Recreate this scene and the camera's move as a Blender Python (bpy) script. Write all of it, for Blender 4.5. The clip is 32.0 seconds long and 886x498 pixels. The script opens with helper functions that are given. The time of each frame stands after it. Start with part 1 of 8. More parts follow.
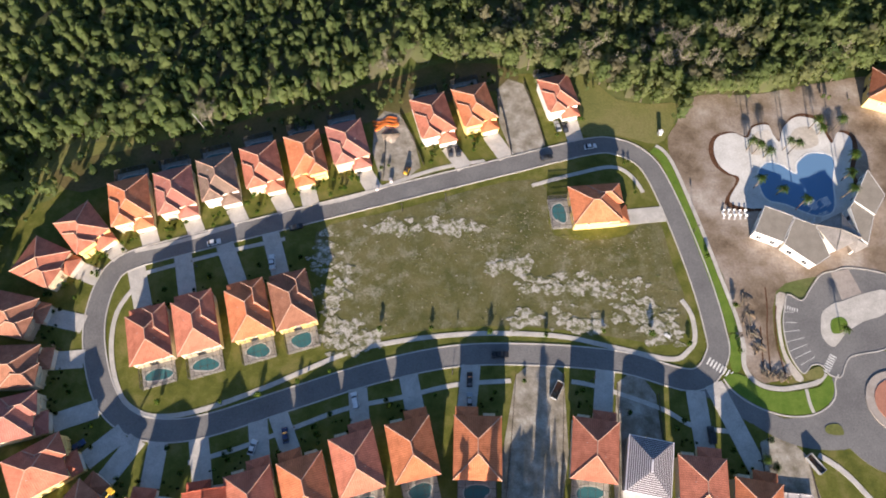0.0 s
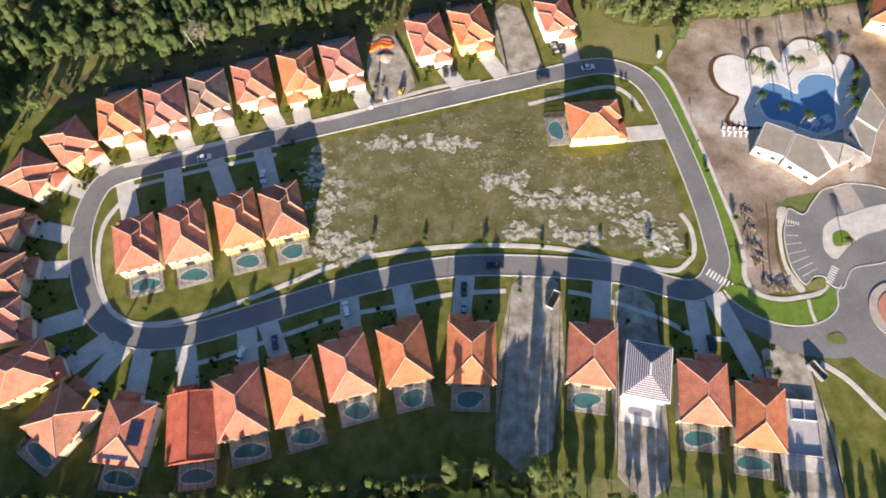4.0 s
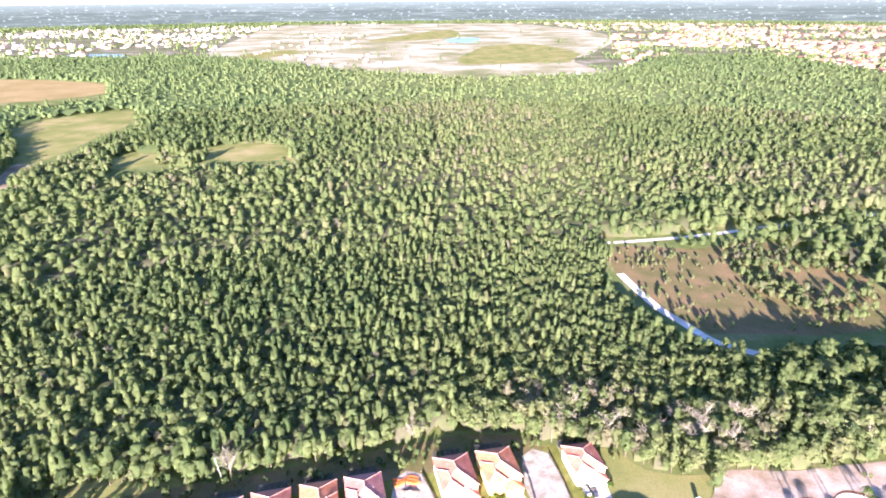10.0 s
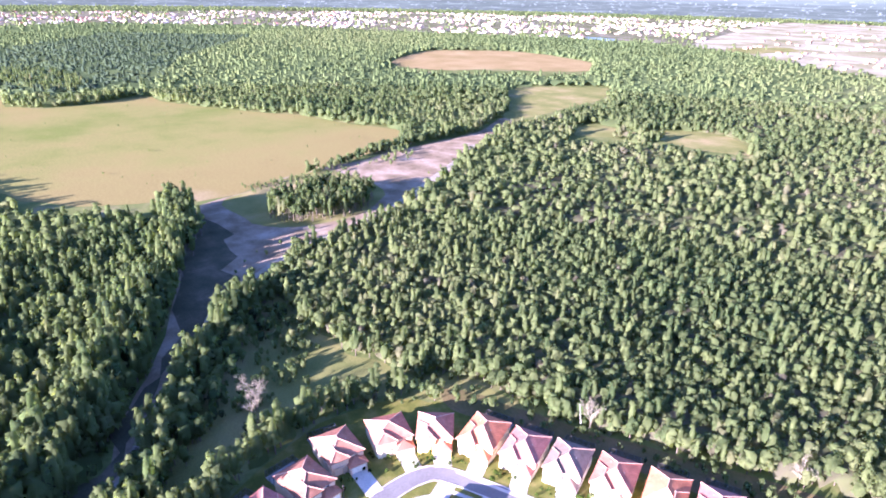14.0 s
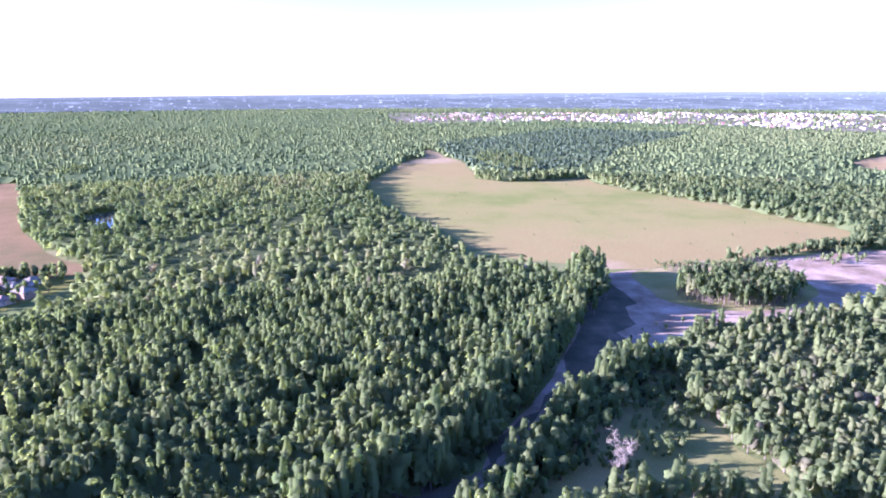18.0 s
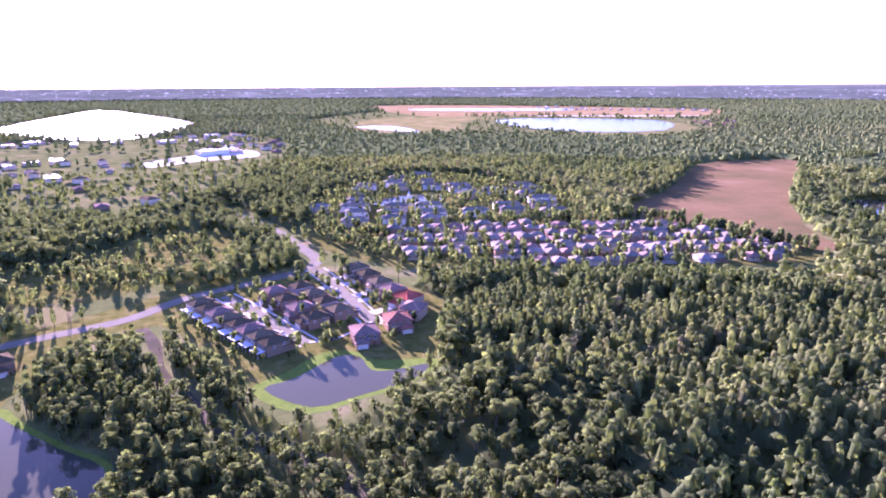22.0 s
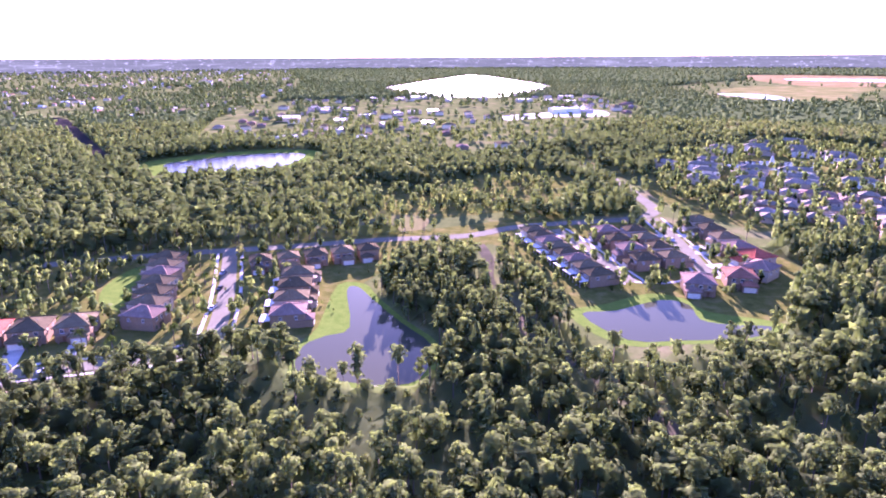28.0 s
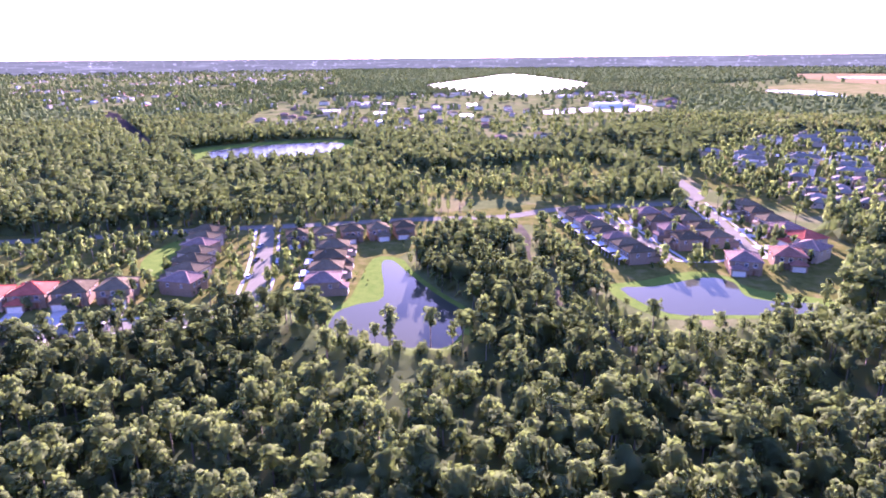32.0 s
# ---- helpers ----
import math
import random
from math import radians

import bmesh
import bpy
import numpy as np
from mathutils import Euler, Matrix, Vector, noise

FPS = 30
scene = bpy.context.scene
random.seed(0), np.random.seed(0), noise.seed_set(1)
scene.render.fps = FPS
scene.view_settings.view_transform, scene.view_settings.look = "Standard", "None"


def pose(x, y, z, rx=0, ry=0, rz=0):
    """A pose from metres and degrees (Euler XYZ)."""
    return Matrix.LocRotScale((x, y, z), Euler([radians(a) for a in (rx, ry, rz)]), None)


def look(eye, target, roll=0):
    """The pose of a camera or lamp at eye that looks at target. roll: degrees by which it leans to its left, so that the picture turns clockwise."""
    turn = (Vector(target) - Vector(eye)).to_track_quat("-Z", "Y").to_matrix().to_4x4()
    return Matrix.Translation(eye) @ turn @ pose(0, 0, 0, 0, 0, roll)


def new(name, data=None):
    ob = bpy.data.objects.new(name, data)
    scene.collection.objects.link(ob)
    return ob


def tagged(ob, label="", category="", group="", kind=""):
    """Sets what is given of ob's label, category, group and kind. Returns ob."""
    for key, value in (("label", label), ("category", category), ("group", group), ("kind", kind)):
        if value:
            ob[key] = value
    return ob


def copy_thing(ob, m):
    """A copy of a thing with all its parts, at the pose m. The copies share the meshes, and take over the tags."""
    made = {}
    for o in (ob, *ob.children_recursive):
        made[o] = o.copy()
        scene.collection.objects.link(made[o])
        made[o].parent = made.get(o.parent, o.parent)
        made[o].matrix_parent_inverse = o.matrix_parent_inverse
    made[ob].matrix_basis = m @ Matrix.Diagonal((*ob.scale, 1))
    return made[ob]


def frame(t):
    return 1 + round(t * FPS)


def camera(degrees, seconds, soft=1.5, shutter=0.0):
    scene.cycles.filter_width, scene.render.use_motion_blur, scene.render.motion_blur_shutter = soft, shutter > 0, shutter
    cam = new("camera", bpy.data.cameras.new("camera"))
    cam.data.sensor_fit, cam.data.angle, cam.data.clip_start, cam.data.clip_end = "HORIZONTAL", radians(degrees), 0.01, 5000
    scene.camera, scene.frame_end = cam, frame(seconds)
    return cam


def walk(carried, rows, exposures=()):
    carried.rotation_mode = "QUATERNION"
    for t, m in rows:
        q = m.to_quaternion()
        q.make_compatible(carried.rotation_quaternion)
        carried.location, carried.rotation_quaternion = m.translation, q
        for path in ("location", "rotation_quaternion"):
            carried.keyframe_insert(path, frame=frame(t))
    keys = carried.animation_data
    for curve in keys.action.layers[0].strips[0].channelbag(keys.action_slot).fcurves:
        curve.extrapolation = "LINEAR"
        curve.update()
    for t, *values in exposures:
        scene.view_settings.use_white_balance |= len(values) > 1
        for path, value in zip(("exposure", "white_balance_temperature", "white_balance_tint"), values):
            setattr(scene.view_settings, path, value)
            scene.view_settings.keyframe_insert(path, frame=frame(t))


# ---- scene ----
cam = camera(70.0, 32.0, soft=1.9)
PATH = [
    (0, (-4.449, -5.059, 197.082), (-4.474, -4.251, 195.253), -0.76),
    (0.5, (-4.260, -6.755, 195.116), (-4.282, -5.942, 193.289), -0.91),
    (1, (-4.156, -8.647, 193.161), (-4.173, -7.832, 191.334), -1.17),
    (1.5, (-4.031, -11.253, 191.209), (-4.045, -10.437, 189.383), -1.24),
    (2, (-3.944, -14.559, 189.341), (-3.957, -13.740, 187.517), -1.21),
    (2.5, (-3.792, -18.115, 187.108), (-3.807, -17.294, 185.284), -1.01),
    (3, (-3.440, -22.203, 185.033), (-3.459, -21.378, 183.211), -0.90),
    (3.5, (-2.799, -26.421, 182.899), (-2.822, -25.595, 181.078), -0.77),
    (4, (-2.164, -30.703, 181.070), (-2.189, -29.880, 179.248), -0.57),
    (4.5, (-1.774, -34.193, 179.870), (-1.797, -33.382, 178.042), -0.24),
    (6.5, (-2.809, -38.055, 176.091), (-2.837, -37.192, 174.287), 1.08),
    (7, (-3.026, -38.942, 174.068), (-3.062, -37.775, 172.444), 0.71),
    (7.5, (-2.293, -40.800, 171.710), (-2.343, -39.358, 170.324), 0.27),
    (8, (-0.922, -42.948, 169.237), (-0.991, -41.279, 168.138), -0.04),
    (8.5, (-0.488, -44.138, 167.166), (-0.564, -42.314, 166.349), -0.09),
    (9, (-0.565, -45.136, 165.080), (-0.639, -43.281, 164.337), -0.23),
    (9.5, (-0.987, -45.560, 163.603), (-1.053, -43.704, 162.861), -0.38),
    (10, (-1.042, -46.113, 162.435), (-1.193, -44.262, 161.693), -0.40),
    (10.5, (-0.903, -46.503, 161.435), (-1.269, -44.684, 160.690), -0.11),
    (11, (0.093, -46.675, 160.265), (-0.541, -44.932, 159.515), 0.36),
    (11.5, (0.980, -46.181, 158.846), (0.131, -44.534, 158.093), 0.71),
    (12, (1.567, -45.261, 157.030), (0.615, -43.673, 156.274), 0.74),
    (12.5, (1.849, -44.616, 155.197), (0.855, -43.054, 154.439), 0.64),
    (13, (1.771, -44.246, 153.394), (0.757, -42.697, 152.637), 0.55),
    (13.5, (1.136, -43.957, 151.352), (0.014, -42.485, 150.592), 0.73),
    (14, (0.870, -43.822, 149.386), (-0.428, -42.507, 148.622), 1.15),
    (14.5, (1.454, -43.904, 147.726), (-0.022, -42.796, 146.955), 1.58),
    (16.5, (0.678, -39.276, 139.432), (-0.957, -38.292, 138.834), 0.90),
    (17, (1.067, -39.088, 137.500), (-0.596, -38.099, 136.995), 0.55),
    (17.5, (1.601, -40.056, 135.339), (-0.181, -39.298, 134.839), 0.42),
    (18, (2.184, -41.392, 132.130), (0.261, -41.138, 131.644), -0.12),
    (18.5, (1.992, -41.085, 130.484), (0.082, -41.410, 129.987), 0.06),
    (19, (1.128, -41.205, 128.937), (-0.658, -41.946, 128.427), -0.67),
    (19.5, (-0.174, -41.170, 127.051), (-1.845, -42.144, 126.539), -0.73),
    (20, (-1.312, -40.967, 125.331), (-2.813, -42.187, 124.822), -0.53),
    (20.5, (-2.445, -40.773, 123.808), (-3.793, -42.161, 123.298), -0.35),
    (21, (-2.577, -40.764, 122.520), (-3.903, -42.171, 122.009), -0.41),
    (21.5, (-1.910, -40.616, 121.439), (-3.144, -42.105, 120.928), -0.39),
    (22, (-1.187, -40.513, 120.283), (-2.269, -42.115, 119.770), -0.14),
    (22.5, (-0.168, -41.081, 118.844), (-1.062, -42.795, 118.331), 0.15),
    (23, (-0.345, -42.112, 116.233), (-1.021, -43.924, 115.722), 0.18),
    (23.5, (-1.500, -42.857, 113.963), (-2.030, -44.717, 113.453), 0.17),
    (24, (-1.651, -42.996, 111.978), (-2.134, -44.868, 111.468), -0.06),
    (24.5, (-1.702, -43.206, 110.062), (-2.149, -45.082, 109.532), -0.13),
    (26.5, (-2.446, -45.098, 103.474), (-2.797, -46.977, 102.885), -0.49),
    (27, (-2.242, -45.305, 101.861), (-2.447, -47.205, 101.271), -0.31),
    (27.5, (-2.280, -45.369, 100.387), (-2.427, -47.275, 99.797), -0.26),
    (28, (-2.456, -45.394, 98.905), (-2.571, -47.302, 98.316), -0.30),
    (28.5, (-2.381, -45.619, 97.416), (-2.476, -47.529, 96.828), -0.21),
    (29, (-2.451, -45.908, 95.630), (-2.527, -47.820, 95.046), -0.24),
    (29.5, (-2.484, -45.880, 94.035), (-2.544, -47.792, 93.451), -0.24),
    (30, (-2.410, -45.468, 92.474), (-2.456, -47.381, 91.891), -0.25),
    (30.5, (-2.547, -44.988, 91.091), (-2.579, -46.902, 90.510), -0.37),
    (31, (-2.708, -44.515, 89.617), (-2.727, -46.429, 89.035), -0.37),
    (31.5, (-2.900, -44.424, 88.083), (-2.907, -46.337, 87.501), -0.47),
    (32, (-3.372, -44.675, 86.516), (-3.368, -46.588, 85.934), -0.53),
]
EXPOSURES = [(0, 1.66, 6000, 15), (4.5, 1.92, 6000, 15), (7, 2.18, 6150, 14), (8, 2.28, 6400, 14), (9, 2.88, 5400, 25), (11, 3.28, 5330, 34), (14, 3.26, 5000, 47), (17, 3.33, 4850, 56), (19, 3.1, 4550, 62), (20, 3.0, 4550, 66), (22, 3.05, 5100, 86), (24, 3.14, 5150, 88), (28, 3.3, 5170, 84), (32, 3.33, 5170, 82)]
walk(cam, [(t, look(eye, target, roll)) for t, eye, target, roll in PATH], EXPOSURES)

# ---- world and sun ----
SUN_AZ, SUN_EL = -175.5, 13.5
world = bpy.data.worlds.new("world")
scene.world = world
world.use_nodes = True
wn, wl = world.node_tree.nodes, world.node_tree.links
sky = wn.new("ShaderNodeTexSky")
sky.sky_type, sky.sun_disc = "NISHITA", False
sky.sun_elevation, sky.sun_rotation = radians(SUN_EL), radians(SUN_AZ)
sky.air_density, sky.dust_density, sky.ozone_density = 1.0, 0.5, 2.8
wn["Background"].inputs["Strength"].default_value = 0.055
wl.new(sky.outputs[0], wn["Background"].inputs["Color"])
sun_way = Vector((math.sin(radians(SUN_AZ)) * math.cos(radians(SUN_EL)), math.cos(radians(SUN_AZ)) * math.cos(radians(SUN_EL)), math.sin(radians(SUN_EL))))
sun_data = bpy.data.lights.new("sun", "SUN")
sun_data.energy, sun_data.angle, sun_data.color = 5.0, radians(0.6), (1.0, 0.82, 0.6)
sun = new("sun", sun_data)
sun.matrix_world = look(sun_way * 500, (0, 0, 0))

# ---- materials ----
MATS = {}


def nodes_of(name, rough=0.8, metal=0.0):
    m = bpy.data.materials.new(name)
    m.use_nodes = True
    nt = m.node_tree
    b = nt.nodes["Principled BSDF"]
    b.inputs["Roughness"].default_value, b.inputs["Metallic"].default_value = rough, metal
    b.inputs["Specular IOR Level"].default_value = 0.0 if rough > 0.7 else 0.4
    MATS[name] = m
    return m, nt, nt.nodes, nt.links, b


def ramp(nt, fac, stops):
    r = nt.nodes.new("ShaderNodeValToRGB")
    el = r.color_ramp.elements
    while len(el) < len(stops):
        el.new(0.5)
    for e, (p, c) in zip(el, stops):
        e.position, e.color = p, (*c, 1)
    nt.links.new(fac, r.inputs[0])
    return r.outputs[0]


def noise_tex(nt, scale, detail=4, rough=0.6, coords=None, stretch=None):
    n = nt.nodes.new("ShaderNodeTexNoise")
    n.inputs["Scale"].default_value, n.inputs["Detail"].default_value, n.inputs["Roughness"].default_value = scale, detail, rough
    if coords is None:
        coords = nt.nodes.new("ShaderNodeTexCoord").outputs["Object"]
    if stretch:
        mp = nt.nodes.new("ShaderNodeMapping")
        mp.inputs["Scale"].default_value = stretch
        nt.links.new(coords, mp.inputs[0])
        coords = mp.outputs[0]
    nt.links.new(coords, n.inputs["Vector"])
    return n.outputs[0]


def mix(nt, fac, a, b, mode="MIX"):
    x = nt.nodes.new("ShaderNodeMix")
    x.data_type, x.blend_type = "RGBA", mode
    for sock, val in ((x.inputs[0], fac), (x.inputs[6], a), (x.inputs[7], b)):
        if hasattr(val, "links"):
            nt.links.new(val, sock)
        else:
            sock.default_value = val if not isinstance(val, tuple) else (*val, 1)
    return x.outputs[2]


def bump(nt, b, height, strength, distance):
    n = nt.nodes.new("ShaderNodeBump")
    n.inputs["Strength"].default_value, n.inputs["Distance"].default_value = strength, distance
    nt.links.new(height, n.inputs["Height"])
    nt.links.new(n.outputs[0], b.inputs["Normal"])


def surf(name, stops, scale, fine=6.0, rough=0.85, relief=0.3, depth=0.05, metal=0.0, vary=0.0):
    """A surface with patches at one scale, grain at a finer one and relief."""
    m, nt, nd, lk, b = nodes_of(name, rough, metal)
    big, small = noise_tex(nt, scale, 6, 0.62), noise_tex(nt, fine, 4, 0.6)
    col = ramp(nt, big, stops)
    col = mix(nt, 0.35, col, ramp(nt, small, [(0.3, (0.25, 0.25, 0.25)), (0.7, (0.75, 0.75, 0.75))]), "OVERLAY")
    if vary:
        info = nd.new("ShaderNodeObjectInfo")
        hsv = nd.new("ShaderNodeHueSaturation")
        mr = nd.new("ShaderNodeMapRange")
        mr.inputs["To Min"].default_value, mr.inputs["To Max"].default_value = 1 - vary, 1 + vary
        lk.new(info.outputs["Random"], mr.inputs["Value"])
        lk.new(mr.outputs[0], hsv.inputs["Value"])
        lk.new(col, hsv.inputs["Color"])
        col = hsv.outputs[0]
    lk.new(col, b.inputs["Base Color"])
    bump(nt, b, small, relief, depth)
    return m


def plain(name, c, rough=0.5, metal=0.0, scale=1.5):
    d = tuple(v * 0.82 for v in c)
    return surf(name, [(0.35, d), (0.6, c)], scale, scale * 12, rough, 0.1, 0.01, metal)


# ground covers
surf("ground_scrub", [(0.3, (0.0675, 0.09, 0.03)), (0.5, (0.112, 0.135, 0.045)), (0.68, (0.195, 0.18, 0.09))], 0.03, 0.6)
surf("lawn", [(0.3, (0.07, 0.082, 0.02)), (0.5, (0.118, 0.125, 0.03)), (0.68, (0.185, 0.165, 0.06))], 0.16, 2.2, 0.9, 0.5, 0.1)
surf("lush_grass", [(0.3, (0.09, 0.155, 0.025)), (0.7, (0.15, 0.21, 0.04))], 0.3, 4.0)
surf("meadow", [(0.3, (0.1, 0.12, 0.035)), (0.5, (0.17, 0.17, 0.06)), (0.7, (0.27, 0.22, 0.11))], 0.02, 1.2)
surf("meadow_tan", [(0.3, (0.1, 0.125, 0.04)), (0.5, (0.15, 0.155, 0.058)), (0.7, (0.2, 0.165, 0.08))], 0.013, 0.5)
surf("meadow_orange", [(0.3, (0.17, 0.14, 0.055)), (0.5, (0.23, 0.175, 0.08)), (0.7, (0.27, 0.22, 0.11))], 0.012, 0.5)
surf("meadow_red", [(0.3, (0.09, 0.09, 0.035)), (0.48, (0.145, 0.11, 0.05)), (0.6, (0.175, 0.125, 0.06)), (0.72, (0.21, 0.155, 0.08))], 0.012, 0.6)
surf("scrub_red", [(0.3, (0.08, 0.085, 0.03)), (0.5, (0.13, 0.108, 0.05)), (0.68, (0.185, 0.125, 0.07))], 0.05, 0.9)
surf("pale_sand", [(0.3, (0.38, 0.33, 0.27)), (0.5, (0.52, 0.47, 0.41)), (0.7, (0.68, 0.64, 0.58))], 0.05, 1.4)
surf("site_ground", [(0.3, (0.12, 0.135, 0.06)), (0.44, (0.2, 0.19, 0.105)), (0.55, (0.3, 0.28, 0.2)), (0.64, (0.36, 0.34, 0.27)), (0.75, (0.18, 0.18, 0.09))], 0.006, 0.08)
surf("bare_dirt", [(0.3, (0.11, 0.08, 0.052)), (0.44, (0.22, 0.17, 0.125)), (0.54, (0.31, 0.255, 0.21)), (0.66, (0.43, 0.38, 0.33))], 0.055, 1.3, 0.9, 0.6, 0.15)
surf("grey_dirt", [(0.3, (0.19, 0.17, 0.13)), (0.5, (0.27, 0.245, 0.195)), (0.7, (0.36, 0.335, 0.28))], 0.1, 1.2)
surf("asphalt", [(0.3, (0.15, 0.145, 0.145)), (0.7, (0.21, 0.205, 0.2))], 0.08, 2.0, 0.9, 0.15, 0.02)
surf("road_tan", [(0.3, (0.165, 0.16, 0.115)), (0.7, (0.215, 0.205, 0.155))], 0.08, 2.0, 0.9, 0.15, 0.02)
surf("concrete", [(0.3, (0.4, 0.375, 0.34)), (0.7, (0.56, 0.53, 0.49))], 0.25, 3.0, 0.85, 0.1, 0.02)
surf("white_deck", [(0.3, (0.5, 0.48, 0.45)), (0.7, (0.7, 0.68, 0.65))], 0.12, 2.0, 0.8, 0.1, 0.02)
surf("paving", [(0.3, (0.3, 0.26, 0.23)), (0.7, (0.42, 0.37, 0.33))], 0.3, 3.0)
plain("road_paint", (0.75, 0.74, 0.7), 0.7)
surf("track_dirt", [(0.3, (0.12, 0.1, 0.06)), (0.45, (0.19, 0.15, 0.1)), (0.58, (0.26, 0.21, 0.15)), (0.7, (0.34, 0.285, 0.22))], 0.05, 0.9, 0.95, 0.6, 0.15)
surf("mulch", [(0.3, (0.07, 0.035, 0.02)), (0.7, (0.14, 0.075, 0.045))], 0.6, 5.0)
surf("flat_roof", [(0.3, (0.26, 0.23, 0.19)), (0.7, (0.34, 0.3, 0.25))], 0.3, 4.0, 0.9, 0.2, 0.02)
surf("town_ground", [(0.3, (0.07, 0.09, 0.04)), (0.48, (0.11, 0.115, 0.06)), (0.6, (0.18, 0.165, 0.125)), (0.7, (0.24, 0.225, 0.19))], 0.012, 0.15)
surf("roof_white", [(0.3, (0.66, 0.65, 0.63)), (0.7, (0.8, 0.79, 0.77))], 0.05, 0.6, 0.35, 0.05, 0.02)
# dark grass and soil with tree shade put into the colour
surf("shade_grass", [(0.3, (0.05, 0.055, 0.033)), (0.52, (0.082, 0.078, 0.05)), (0.7, (0.15, 0.125, 0.085))], 0.05, 0.9)
surf("lot_dirt", [(0.32, (0.17, 0.15, 0.11)), (0.5, (0.29, 0.26, 0.215)), (0.68, (0.44, 0.41, 0.36))], 0.22, 2.2, 0.95, 0.6, 0.15)
# near-black tone that paints shade on the ditch strip
plain("shade_soil", (0.06, 0.05, 0.045), 0.9)

# the large pasture: green-yellow in the middle, reddish dry grass and sand at both ends
m, nt, nd, lk, b = nodes_of("pasture", 0.95)
along = nd.new("ShaderNodeSeparateXYZ")
lk.new(nd.new("ShaderNodeTexCoord").outputs["Object"], along.inputs[0])
part_way = nd.new("ShaderNodeMapRange")
part_way.inputs["From Min"].default_value, part_way.inputs["From Max"].default_value = -1300.0, -420.0
lk.new(along.outputs[0], part_way.inputs["Value"])
dry = nd.new("ShaderNodeMath")
dry.operation = "ADD"
lk.new(ramp(nt, part_way.outputs[0], [(0.05, (0.75, 0.75, 0.75)), (0.35, (0.42, 0.42, 0.42)), (0.6, (0.08, 0.08, 0.08)), (0.8, (0.24, 0.24, 0.24)), (0.95, (0.6, 0.6, 0.6))]), dry.inputs[0])
lk.new(ramp(nt, noise_tex(nt, 0.012, 6, 0.62), [(0.3, (0, 0, 0)), (0.7, (0.45, 0.45, 0.45))]), dry.inputs[1])
col = ramp(nt, dry.outputs[0], [(0.18, (0.125, 0.145, 0.038)), (0.42, (0.17, 0.165, 0.055)), (0.62, (0.19, 0.165, 0.062)), (0.82, (0.185, 0.156, 0.06)), (1.0, (0.23, 0.19, 0.1))])
fine = noise_tex(nt, 0.5, 5, 0.7)
lk.new(mix(nt, 0.35, col, ramp(nt, fine, [(0.3, (0.25, 0.25, 0.25)), (0.7, (0.75, 0.75, 0.75))]), "OVERLAY"), b.inputs["Base Color"])
bump(nt, b, fine, 0.5, 0.15)

# the vacant block in the middle: grass, worn patches and pale sand
m, nt, nd, lk, b = nodes_of("vacant_lot", 0.95)
patch, streak, fine = noise_tex(nt, 0.035, 5, 0.6), noise_tex(nt, 0.22, 6, 0.72), noise_tex(nt, 1.6, 5, 0.7)
grass = ramp(nt, noise_tex(nt, 0.08, 5, 0.6), [(0.3, (0.075, 0.08, 0.03)), (0.5, (0.115, 0.11, 0.045)), (0.75, (0.165, 0.145, 0.075))])
sand = ramp(nt, fine, [(0.3, (0.24, 0.22, 0.17)), (0.55, (0.45, 0.42, 0.36)), (0.75, (0.62, 0.6, 0.54))])
both = nd.new("ShaderNodeMath")
both.operation = "MULTIPLY"
lk.new(ramp(nt, patch, [(0.5, (0.1, 0.1, 0.1)), (0.7, (0.6, 0.6, 0.6))]), both.inputs[0])
lk.new(ramp(nt, streak, [(0.47, (0, 0, 0)), (0.6, (1, 1, 1))]), both.inputs[1])
col = mix(nt, both.outputs[0], grass, sand)
lk.new(mix(nt, 0.4, col, ramp(nt, fine, [(0.3, (0.25, 0.25, 0.25)), (0.7, (0.75, 0.75, 0.75))]), "OVERLAY"), b.inputs["Base Color"])
bump(nt, b, fine, 0.5, 0.1)


def water(name, tint, rough, waves, spec=0.3):
    m, nt, nd, lk, b = nodes_of(name, rough)
    b.inputs["Base Color"].default_value, b.inputs["IOR"].default_value = (*tint, 1), 1.333
    b.inputs["Specular IOR Level"].default_value = spec
    n = noise_tex(nt, 0.8, 3, 0.5)
    bump(nt, b, n, waves, 0.05)


water("pond_water", (0.06, 0.065, 0.04), 0.05, 0.1, 0.16)
water("lake_water", (0.05, 0.06, 0.075), 0.22, 0.12)
water("pool_water", (0.07, 0.24, 0.27), 0.05, 0.1)
water("shallow_water", (0.13, 0.24, 0.4), 0.05, 0.1)


